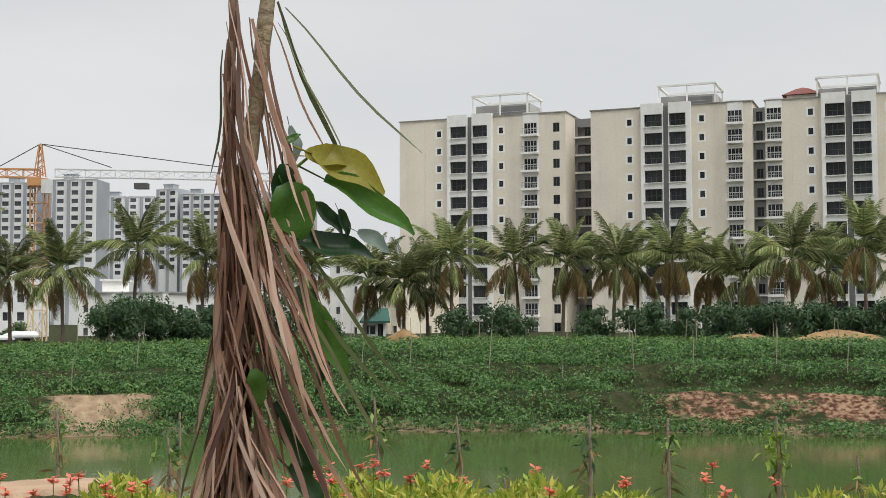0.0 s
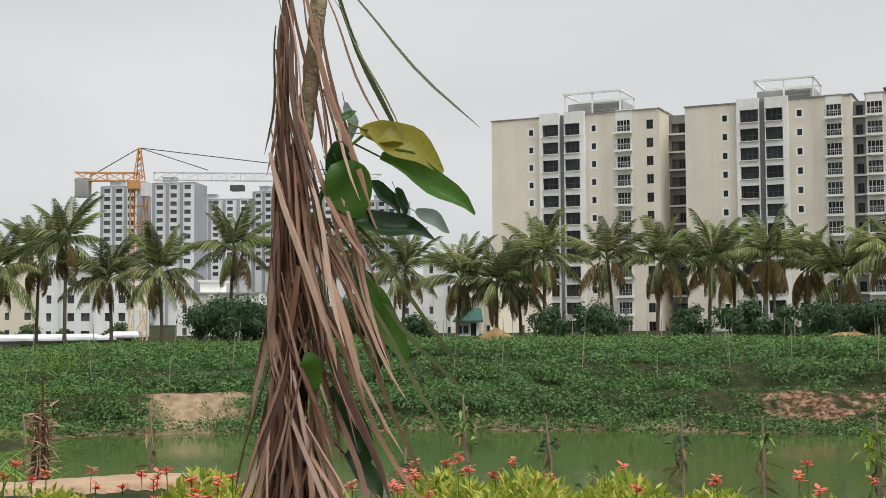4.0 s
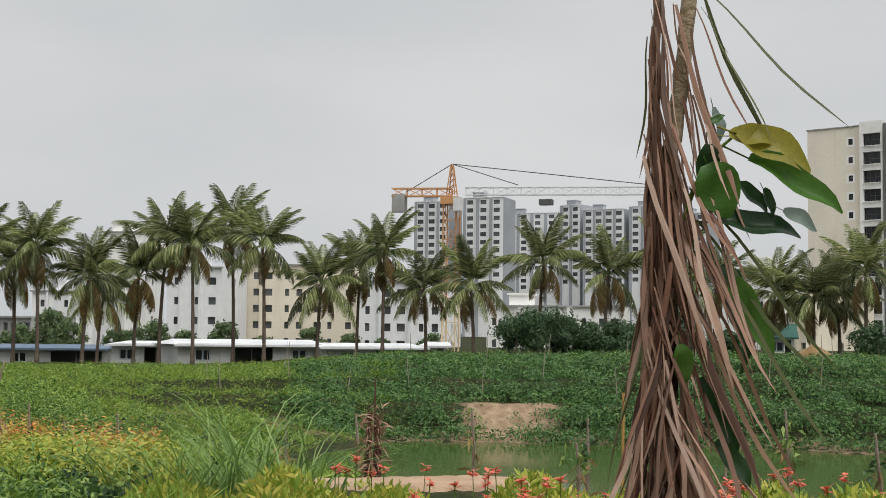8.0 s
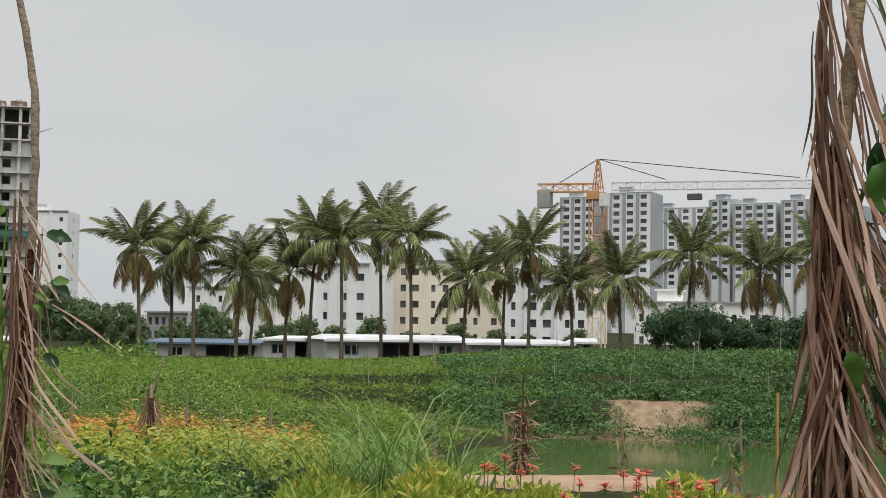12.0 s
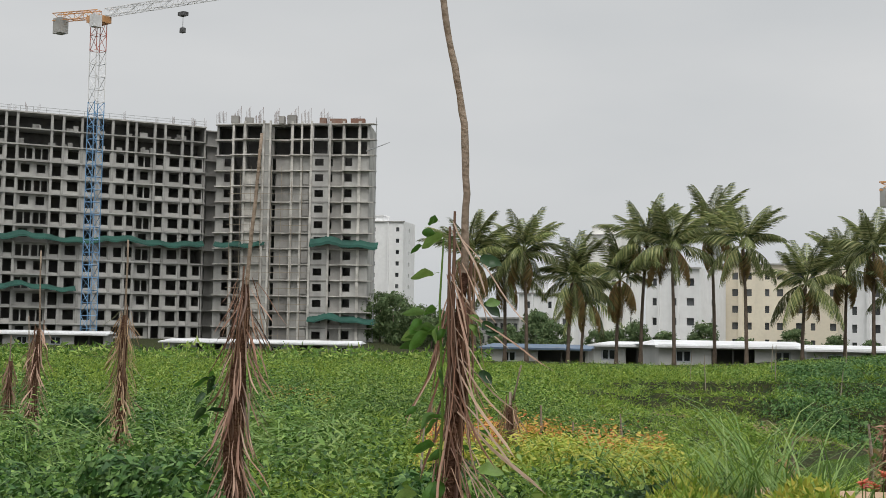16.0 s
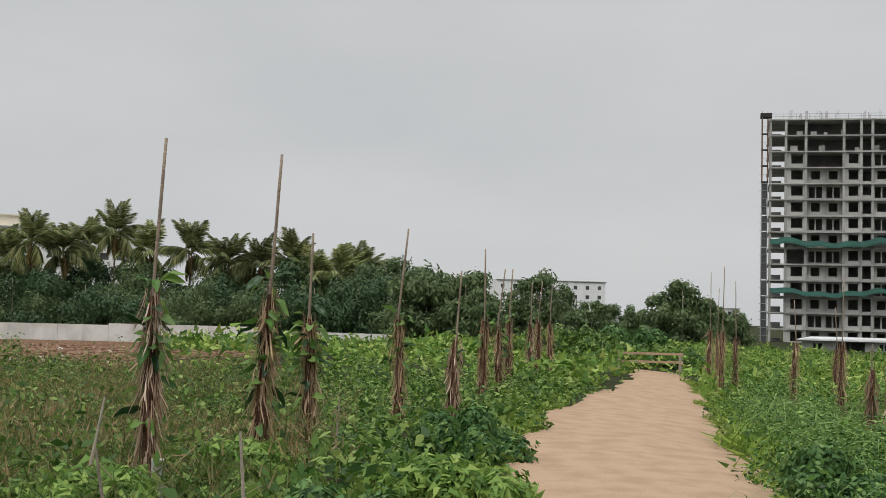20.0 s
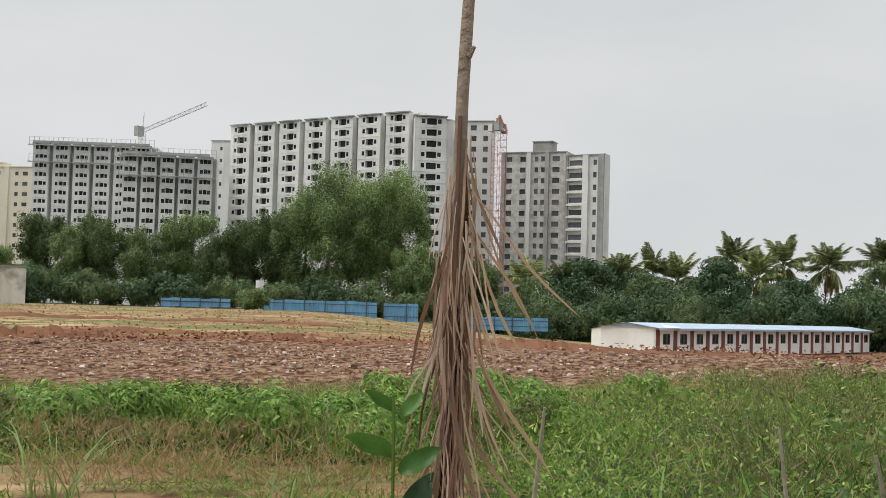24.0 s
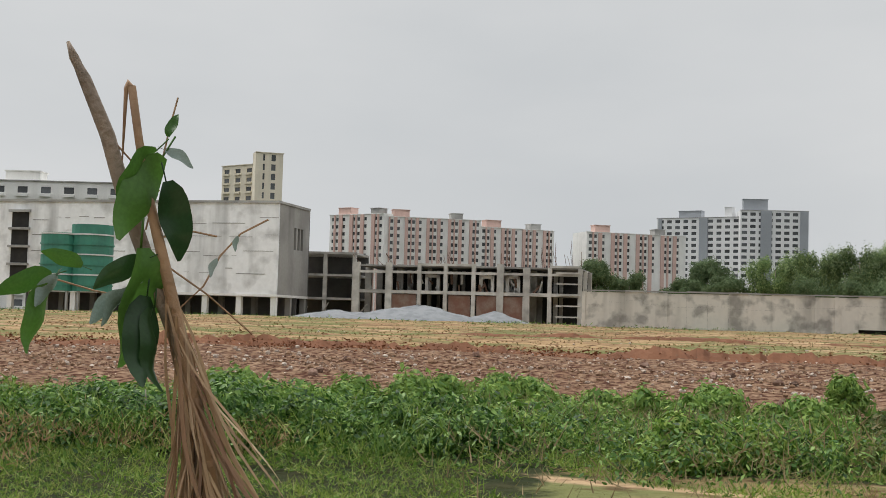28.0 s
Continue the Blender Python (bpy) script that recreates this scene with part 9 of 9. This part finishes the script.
for (key, dx, dy, z, az, pitch, roll, size, wide) in (("fig_yellow", 0.13, -0.03, 1.925, 0, 4, 60, 0.5, 1.2), ("fig_yellow", 0.145, -0.03, 1.93, 0, -16, 66, 0.84, 1.1), ("fig", 0.085, -0.05, 1.865, 0, -64, 80, 0.58, 1.9), ("fig_dark", 0.085, -0.05, 1.905, 0, -86, 72, 0.5, 1.2),
                                                      ("fig", 0.17, -0.02, 1.88, 0, -22, 68, 1.1, 0.62), ("fig_dark", 0.15, 0.0, 1.83, 0, -34, 60, 0.42, 1.0), ("fig_grey", 0.10, 0.0, 1.99, 0, -70, 40, 0.42, 1.0),
                                                      ("fig_dark", 0.11, 0.0, 1.75, 0, 2, 58, 0.85, 0.8), ("fig_grey", 0.24, 0.0, 1.775, 0, -22, 66, 0.4, 1.0), ("fig", 0.12, 0.02, 1.64, 0, -52, 70, 1.0, 0.7), ("fig_dark", 0.11, 0.02, 1.66, 0, -62, 40, 1.1, 0.9),
                                                      ("fig", 0.03, -0.07, 1.50, 0, -80, 76, 0.42, 1.2), ("fig_dark", 0.07, -0.01, 1.43, 0, -56, 66, 0.9, 0.7), ("fig_dark", 0.10, 0.0, 1.3, 0, -40, 50, 0.6, 1.0), ("fig", 0.09, -0.02, 1.95, 0, 40, 70, 0.2, 1.0), ("fig_dark", 0.2, 0.0, 1.82, 0, -60, 60, 0.3, 1.0)):
    put_leaf(FIRST, key, dx, dy, z, az, pitch, roll, size, wide)
s = Shape()
s.tube([(0.02, -0.02, 1.7), (0.06, -0.03, 1.82), (0.10, -0.03, 1.89), (0.14, -0.03, 1.925)], [0.006, 0.005, 0.004, 0.003], 5)
part("shoot", s, M["weed"], FIRST)
FIRST.rotation_euler = (0, 0, radians(9.5))

# the row on the pond side of the footpath
P1 = wrapped_post(-2.52, 3.11, ((0.0, 0, 1.06), (0.02, 0, 1.54), (0.031, 0, 1.85), (0.033, 0, 2.01), (0.021, 0, 2.24), (-0.011, 0, 2.43), (-0.048, 0, 2.6), (-0.1, 0, 3.1)), (0.45, 1.8), 22, "strip",
                  "tall crooked stake wrapped in red-brown dry fronds with round leaves", 51, 0.0125, 0.03, (0.26, 0.42), (6, 22), 0.05, slim=0.6, under=70)
fan(P1, rnd0, 34, (-0.02, 0.035), (-0.055, -0.02), (0.55, 1.94), (0, 25), (24, 52), (0.24, 0.40), (0.2, 0.36), "strip_pink")
fan(P1, rnd0, 30, (-0.03, 0.03), (-0.06, -0.03), (0.5, 1.8), (0, 35), (6, 26), (0.24, 0.38), (0.3, 0.5), "strip")
s = Shape()
s.tube([(-0.03, -0.04, 0.3), (-0.05, -0.05, 0.8), (-0.035, -0.05, 1.3), (-0.05, -0.05, 1.65), (-0.04, -0.04, 1.86)], [0.006, 0.005, 0.005, 0.004, 0.003], 5)
part("shoot", s, M["weed"], P1)
fan(P1, rnd0, 26, (-0.035, 0.0), (-0.05, -0.02), (0.5, 1.7), (180, 25), (6, 20), (0.22, 0.36), (0.25, 0.45), "strip")
for dx, zt in ((-0.005, 1.95), (-0.02, 1.9)):
    s = Shape()
    s.tube([(dx + 0.01, -0.03, 1.3), (dx, -0.035, 1.6), (dx, -0.03, zt)], [0.006, 0.006, 0.004], 6)
    part("frond_rib", s, M["rust"], P1)
rl = random.Random(29)
for k in range(44):
    left = k % 5 < 3
    zc = rl.choice((1.86, 1.62, 1.55, 1.5, 1.3, 1.24, 1.05)) if left else rl.choice((1.62, 1.58, 1.5, 1.0, 0.85, 0.78))
    dx = rl.uniform(0.03, 0.12) * (-1 if left else 1)
    put_leaf(P1, ("fig", "fig_pale", "fig", "fig_dark", "fig_pale")[k % 5], dx, -0.07 + rl.uniform(-0.02, 0.03), zc + rl.gauss(0, 0.05), (180 if left else 0) + rl.gauss(0, 30), rl.uniform(-60, 25), rl.uniform(35, 80), rl.uniform(0.2, 0.42) * (1.2 if zc < 1.1 else 1), rl.uniform(1.0, 1.45))
P1.rotation_euler = (0, 0, radians(41))
P2 = wrapped_post(-5.67, 4.90, ((-0.03, 0, 0.9), (0.02, 0, 1.8), (0.06, 0, 2.3), (0.09, 0, 2.73)), (0.25, 1.86), 130, "strip", "stake wrapped in brown dry palm fronds among weeds", 52, 0.013, 0.05, (0.2, 0.34), (20, 42), 0.02, slim=0.9, under=110, under_tilt=16)
for k in range(12):
    put_leaf(P2, "fig_dark" if k % 3 else "fig", -0.09 - 0.12 * rl.random(), rl.uniform(-0.12, 0.02), rl.uniform(0.95, 1.3), rl.uniform(90, 270), rl.uniform(-50, 20), rl.uniform(-40, 50), rl.uniform(0.35, 0.6))
P2.rotation_euler = (0, 0, radians(49))
row = [(-10.94, 7.77, 1.80, 2.55, 80, "strip_tan"), (-14.04, 8.65, 1.76, 2.7, 70, "strip"), (-17.6, 10.4, 1.35, 1.7, 26, "strip"), (-21.2, 11.9, 1.7, 2.9, 26, "strip_tan"), (-25.0, 12.9, 1.7, 2.6, 24, "strip_tan"), (-27.4, 12.3, 1.7, 3.2, 24, "strip_tan"),
       (-29.5, 13.6, 1.6, 3.0, 20, "strip"), (-33.0, 14.4, 1.7, 3.3, 20, "strip_tan"), (-24.0, 14.6, 1.4, 2.2, 20, "strip"), (-36.5, 16.2, 1.6, 3.0, 16, "strip_tan"), (-31.0, 17.2, 1.5, 2.6, 16, "strip"), (-8.4, 11.2, 0.9, 1.3, 16, "strip")]
for k, (x, y, wz, tz, n, key) in enumerate(row):
    wrapped_post(x, y, ((0.02 * math.sin(k), 0, 1.0), (0.05 * math.sin(k * 2), 0.03, wz), (0.05 + 0.08 * math.sin(k * 3), 0, tz)), (0.2, wz), n, key, "stake with a skirt of dry palm fronds in the weeds", 60 + k, 0.013, 0.05, (0.2, 0.34), (20, 44), 0.03, under=150, under_tilt=22, joined=math.hypot(x, y) > 16, slim=1.25)
# the row on the field side
Q0 = wrapped_post(-2.56, -2.03, ((0, 0, 0.9), (0.01, 0, 1.6), (0.015, 0, 2.1), (0.03, 0, 2.75)), (0.4, 1.98), 50, "strip_pink", "thick stake wrapped in thin tan dry fronds", 71, 0.019, 0.026, (0.26, 0.44), (0, 7), 0.02, "stake", 2, slim=0.4, under=120, under_tilt=7)
fan(Q0, rnd0, 40, (-0.035, 0.045), (-0.06, -0.03), (0.5, 1.8), (0, 30), (4, 22), (0.26, 0.44), (0.25, 0.45), "strip_pink")
fan(Q0, rnd0, 26, (-0.03, 0.035), (-0.06, -0.03), (0.5, 1.75), (180, 30), (4, 18), (0.26, 0.42), (0.25, 0.45), "strip")
fan(Q0, rnd0, 26, (0.01, 0.04), (-0.05, 0.02), (0.7, 1.95), (0, 22), (20, 44), (0.28, 0.46), (0.14, 0.26), "strip_tan")
fan(Q0, rnd0, 14, (-0.05, -0.01), (-0.05, 0.02), (0.7, 1.75), (180, 25), (10, 32), (0.22, 0.36), (0.16, 0.3), "strip_pink")
for (dx, dy, z, az, pitch, key, size) in ((-0.14, -0.1, 1.28, 170, 42, "fig", 0.42), (-0.12, -0.1, 1.27, 10, 50, "fig", 0.4), (-0.14, -0.1, 1.17, 175, 28, "fig", 0.62), (-0.12, -0.12, 1.13, 5, 35, "fig", 0.6), (-0.15, -0.1, 1.02, 178, -8, "fig_dark", 0.85), (-0.11, -0.12, 1.0, 10, 62, "fig_dark", 0.75), (-0.13, -0.1, 1.2, 90, 60, "fig", 0.4)):
    put_leaf(Q0, key, dx, dy, z, az, pitch, 72, size)
s = Shape()
s.tube([(-0.1, -0.09, 0.0), (-0.13, -0.1, 0.7), (-0.14, -0.1, 1.32)], [0.008, 0.006, 0.004], 5)
part("shoot", s, M["weed"], Q0)
s = Shape()
s.tube([(0.025, -0.01, 2.2), (0.04, -0.02, 2.225)], [0.010, 0.005], 6)
part("knot", s, M["stake"], Q0)
Q0.rotation_euler = (0, 0, radians(128))
Q1 = wrapped_post(-5.99, -1.31, ((-0.03, 0, 1.0), (0.0, 0, 1.9), (0.03, 0, 2.27)), (0.25, 2.0), 120, "strip_tan", "stake in a thick skirt of tan dry fronds with leaves", 72, 0.018, 0.06, (0.18, 0.30), (8, 36), 0.02, slim=0.9, under=280, under_tilt=22)
fan(Q1, rnd0, 36, (0.0, 0.06), (-0.07, 0.0), (0.4, 1.95), (0, 25), (24, 48), (0.2, 0.32), (0.5, 0.9), "strip_tan")
for k in range(26):
    put_leaf(Q1, ("fig", "fig_pale", "fig", "fig_dark")[k % 4], -0.1 - 0.12 * rl.random() if k < 18 else 0.1, rl.uniform(-0.16, 0.0), rl.uniform(0.85, 1.35), rl.uniform(60, 300), rl.uniform(-40, 35), rl.uniform(-40, 70), rl.uniform(0.35, 0.65))
Q1.rotation_euler = (0, 0, radians(102))
row = [(-10.6, -0.22, 1.75, 3.02, 60, 30), (-11.6, 0.77, 1.8, 3.05, 55, 34), (-13.8, 1.37, 1.6, 2.5, 34, 36), (-17.5, 2.99, 1.6, 2.85, 30, 16), (-18.2, 3.95, 1.3, 2.3, 24, 8), (-22.6, 5.4, 1.6, 2.9, 22, 6), (-24.2, 6.1, 1.5, 2.6, 20, 14),
       (-26.8, 7.0, 1.6, 2.7, 18, 5), (-29.5, 8.2, 1.5, 2.5, 16, 6), (-32.0, 9.1, 1.6, 2.6, 16, 4), (-34.5, 10.2, 1.5, 2.6, 14, 4)]
for k, (x, y, wz, tz, n, lv) in enumerate(row):
    q = wrapped_post(x, y, ((-0.03 * math.sin(k * 2), 0, 0.9), (0.03 * math.sin(k * 1.7), 0, wz), (0.06 + 0.05 * math.sin(k * 2.3), 0, tz)), (0.2, wz), n, "strip_tan" if k % 4 else "strip_pink", "tall stake with dry fronds and a leafy climber", 80 + k, 0.017, 0.06, (0.18, 0.3), (10, 34), 0.05, under=190, under_tilt=20, joined=math.hypot(x, y) > 16, slim=1.5)
    rn = random.Random(k + 400)
    for j in range(lv * 3 // 2):
        a = rn.uniform(0, 360)
        low = j % 3 == 0 and k < 3
        put_leaf(q, ("fig", "fig_pale", "fig_pale", "fig_dark")[j % 4], 0.07 * math.cos(radians(a)), 0.07 * math.sin(radians(a)), min(wz + 0.1, (wz * 0.55 if low else wz - 0.3) + rn.gauss(0, 0.24)), a, rn.uniform(-50, 40), rn.uniform(-40, 60), rn.uniform(0.6, 1.15))
    q.rotation_euler = (0, 0, radians(85))

# bushes that close the end of the footpath
for k, (az, d, h, w) in enumerate(((69.8, 47, 0.9, 1.3), (71.2, 46, 1.2, 1.3), (72.6, 48, 1.6, 1.2), (70.6, 52, 1.7, 1.3), (73.9, 45, 1.1, 1.3), (68.6, 50, 1.1, 1.4), (67.4, 48, 0.9, 1.3), (75.2, 47, 1.1, 1.2))):
    x, y, z = on_ground(az, d)
    broad_tree("shrub", "bright green bush at the end of the footpath", x, y, z, h, "bush", 2860 + k, "weed" if k % 3 else "bank", 0.2, "bushes at the end of the footpath", 42, width=w)
# the leaning stick with broad leaves
ST = wrapped_post(0.22, -2.605, ((0.22, 0, 0.5), (0.17, 0, 1.21), (0.13, 0, 1.38)), (0.7, 1.36), 10, "strip_tan", "leaning stick with tan fronds and broad green leaves", 91, 0.017, 0.02, (0.35, 0.5), (0, 10), 0.05, ribs=0, slim=0.6)
s = Shape()
s.tube([(0.13, 0, 1.36), (0.088, 0, 1.47), (0.049, 0, 1.566), (0.003, 0, 1.68), (-0.044, 0, 1.808), (-0.084, 0, 1.935), (-0.146, 0, 2.076), (-0.175, 0, 2.13), (-0.191, 0, 2.168)], [0.018, 0.019, 0.019, 0.02, 0.02, 0.019, 0.016, 0.012, 0.004], 8)
part("stick", s, M["stake"], ST, "bare greyish stick leaning out", smooth=True)
s = Shape()
s.tube([(0.25, -0.03, 0.9), (0.17, -0.03, 1.209), (0.119, -0.03, 1.424), (0.061, -0.03, 1.639), (0.022, -0.03, 1.782), (-0.007, -0.03, 1.926), (-0.03, -0.03, 2.06), (-0.037, -0.03, 2.069), (-0.043, -0.03, 2.055), (-0.045, -0.03, 1.87)],
       [0.020, 0.019, 0.017, 0.015, 0.013, 0.011, 0.011, 0.010, 0.006, 0.002], 7)
part("frond_rib", s, M["tan_rib"], ST, "bent tan dry frond rib", smooth=True)
for path in (((0.02, 0.01, 1.7), (0.05, 0.01, 1.86), (0.07, 0.01, 1.97), (0.087, 0.01, 2.046)), ((-0.095, 0, 1.95), (-0.02, 0, 1.87), (0.05, 0.0, 1.8)), ((-0.09, 0, 1.93), (-0.02, 0, 1.82)), ((0.06, 0, 1.62), (0.18, 0, 1.54), (0.3, 0, 1.44)),
             ((0.05, 0, 1.68), (0.14, 0, 1.7), (0.2, 0, 1.69)), ((0.11, 0, 1.5), (0.17, 0, 1.56), (0.21, 0, 1.64), (0.26, 0, 1.70), (0.33, 0, 1.74)), ((0.02, 0, 1.52), (-0.1, 0, 1.54), (-0.21, 0, 1.57)), ((0.1, 0, 1.4), (0.15, 0, 1.36))):
    s = Shape()
    s.tube(path, [0.0026] * len(path), 5)
    part("shoot", s, M["tan_rib"], ST)
for (key, dx, z, az, pitch, roll, size) in (("fig", 0.065, 1.935, 0, 75, 70, 0.33), ("fig_grey", 0.06, 1.9, 0, -18, 60, 0.4), ("fig", 0.055, 1.885, 180, -58, 66, 1.2), ("fig", 0.04, 1.9, 180, -40, 30, 0.8), ("fig_dark", 0.065, 1.82, 0, -72, 74, 1.0),
                                            ("fig", -0.13, 1.6, 180, 24, 70, 0.5), ("fig_dark", 0.02, 1.62, 180, -24, 66, 0.7), ("fig", -0.2, 1.575, 180, -14, 60, 0.7), ("fig_grey", -0.19, 1.575, 180, -52, 66, 0.45), ("fig", -0.2, 1.55, 180, -60, 40, 0.85),
                                            ("fig_grey", -0.03, 1.54, 180, -40, 68, 0.55), ("fig_grey", 0.0, 1.55, 180, -36, 40, 0.6), ("fig", 0.01, 1.65, 0, -86, 50, 1.5), ("fig_dark", 0.03, 1.53, 180, -82, 70, 1.1), ("fig_dark", 0.05, 1.5, 180, -80, 30, 1.0), ("fig_grey", 0.2, 1.63, 180, -60, 60, 0.25), ("fig_grey", 0.25, 1.69, 180, -70, 60, 0.2)):
    put_leaf(ST, key, dx, -0.045, z, az, pitch, roll, size)
for k in range(58):
    q = k / 58
    hang(ST, rnd0, 0.075 + 0.10 * q + rnd0.uniform(-0.02, 0.02), -0.03 + rnd0.uniform(-0.03, 0.03), 1.56 - 0.42 * q, rnd0.uniform(0.36, 0.52), rnd0.gauss(0, 0.3), 8 + 28 * rnd0.random() ** 1.3, "strip_tan", rnd0.randrange(4), rnd0.uniform(0.35, 0.6))
ST.rotation_euler = (0, 0, radians(184))


# saplings and stakes on the pond bank
def sapling(az, d, top, seed, leaves, label="young sapling tied to a stake on the pond bank", dry=True, rot=0):
    rnd = random.Random(seed)
    x, y = by_pond(az, d)
    z = gz(x, y)
    t = thing("sapling", label, "sapling", Matrix.Translation((x, y, z)), "saplings on the pond bank")
    H = top - z
    s = Shape()
    s.tube([(0, 0, -0.1), (0.02, 0, H * 0.5), (rnd.uniform(-0.03, 0.03), 0, H)], [0.028, 0.022, 0.012], 6)
    part("stake", s, M["stake"], t)
    n = 26
    b = np.zeros((n, 3))
    b[:, 2] = np.linspace(0.1, H * 0.72, n)
    me = blades("dry_wrap", M["frond_old"], b + rng.normal(size=(n, 3)) * 0.03, random_dirs(n, -1.0), random_dirs(n), np.full(n, 0.2), np.full(n, 0.04), 0.1)
    if dry:
        tagged(part("dry_wrap", me, None, t, "dry brown leaf wrapping"), kind="stuff")
    if leaves:
        b = np.zeros((leaves, 3))
        b[:, 2] = H * rng.uniform(0.62, 0.86, leaves)
        b += rng.normal(size=(leaves, 3)) * 0.07
        part("foliage", blades("foliage", M["bright_grass" if leaves > 40 else "dark_green" if seed % 2 else "weed"], b, random_dirs(leaves, 0.15), random_dirs(leaves), np.full(leaves, 0.12), np.full(leaves, 0.045), 0.4), None, t)


for k, (az, d, top, lv) in enumerate(((17.2, 15.0, 0.62, 8), (12.0, 14.6, 0.55, 14), (3.1, 14.6, 0.7, 34), (-0.7, 14.2, 0.5, 20), (-2.8, 13.8, -0.1, 24), (-6.6, 14.0, 0.55, 24), (-10.1, 14.1, 0.5, 20), (-14.9, 14.0, 0.55, 60), (-18.3, 14.6, 0.1, 10), (37.0, 15.8, 0.6, 0), (35.5, 15.8, 0.4, 4),
                                      (25.8, 15.5, 0.3, 10), (12.4, 14.2, 0.3, 16), (5.9, 13.6, 0.2, 14), (42.0, 17, 0.6, 8), (33.2, 17.5, 0.4, 6), (22.5, 14.8, 0.55, 4))):
    sapling(az, d, top, 950 + k, lv)
stump = thing("tree_stump", "pair of dark bare trunks wrapped with dry leaves", "stump", Matrix.Translation((by_pond(21.8, 13.6)[0], by_pond(21.8, 13.6)[1], gz(*by_pond(21.8, 13.6)))))
for dx, h, r in ((-0.05, 0.82, 0.042), (0.06, 0.72, 0.036), (0.02, 1.16, 0.013)):
    s = Shape()
    s.tube([(dx, 0, -0.1), (dx * 1.1, 0, h * 0.5), (dx * 0.8, 0, h)], [r, r * 0.9, r * 0.6], 7)
    part("stem", s, M["core"], stump)
n = 150
b = rng.normal(size=(n, 3)) * np.array([0.06, 0.06, 0.0])
b[:, 2] = rng.uniform(0.12, 0.85, n)
tagged(part("dry_wrap", blades("dry_wrap", M["strip"], b, random_dirs(n, -0.7), random_dirs(n), rng.uniform(0.1, 0.24, n), np.full(n, 0.022), 0.1), None, stump, "dry brown leaves hanging on the trunks"), kind="stuff")
mk = thing("marker_pole", "orange painted marker pole on the pond bank", "pole", Matrix.Translation(on_ground(9.2, 17.0)))
s = Shape()
zt = EYE - 17.0 * math.tan(radians(2.7)) - gz(*polar(9.2, 17.0))
s.tube([(0, 0, -0.2), (0.01, 0, zt)], [0.022, 0.02], 8)
part("pole", s, M["orange_pole"], mk)
bn = thing("bench", "pale wooden rail across the end of the footpath", "bench", Matrix.Translation((-39.2, 15.0, gz(-39.2, 15.0))) @ Matrix.Rotation(radians(69.6), 4, "Z"))
for z_ in (0.35, 0.62):
    s = Shape()
    s.box(-1.1, 1.1, -0.06, 0.06, z_, z_ + 0.07)
    part("board", s, M["sand"], bn)
for x_ in (-1.0, 1.0):
    s = Shape()
    s.box(x_ - 0.05, x_ + 0.05, -0.05, 0.05, -0.1, 0.7)
    part("leg", s, M["pale_bark"], bn)
st = Shape()
st.tube([(0, 0, -0.2), (0.01, 0, 0.7), (0.03, 0, 1.5)], [0.022, 0.02, 0.012], 5)
stake_me = st.mesh("planting_stake", M["pale_bark"])
rn = random.Random(77)
for i in range(46):
    az = -24 + (i % 18) * 3.1 + rn.uniform(-0.5, 0.5)
    d = (52, 60, 66, 74)[i // 18] + rn.uniform(-1.2, 1.2)
    ob = tagged(new("planting_stake", stake_me), "thin pale planting stake on the far bank", "stake", "planting stakes")
    ob.matrix_basis = pose(*on_ground(az, d), rn.uniform(-4, 4), rn.uniform(-4, 4), 0)
for i, (az, d) in enumerate(((86.5, 8.2), (92.5, 8.6), (94.0, 9.6), (98.5, 9.0), (108, 6.6), (112.5, 7.4), (124.5, 6.8), (83.0, 13.0), (49.0, 13.0), (41.0, 12.0))):
    ob = tagged(new("cut_stalk", stake_me), "dry pale stalk standing in the weeds", "stalk", "dry stalks in the weeds")
    ob.matrix_basis = pose(*on_ground(az, d), rn.uniform(-9, 9), rn.uniform(-12, 12), 0) @ Matrix.Diagonal((0.7, 0.7, rn.uniform(0.45, 0.7), 1))
kb = thing("marker_stone", "short grey concrete marker post by the verge", "marker", Matrix.Translation(on_ground(90.7, 10.2)))
s = Shape()
s.box(-0.06, 0.06, -0.05, 0.05, -0.2, 0.42)
part("post", s, M["concrete"], kb)
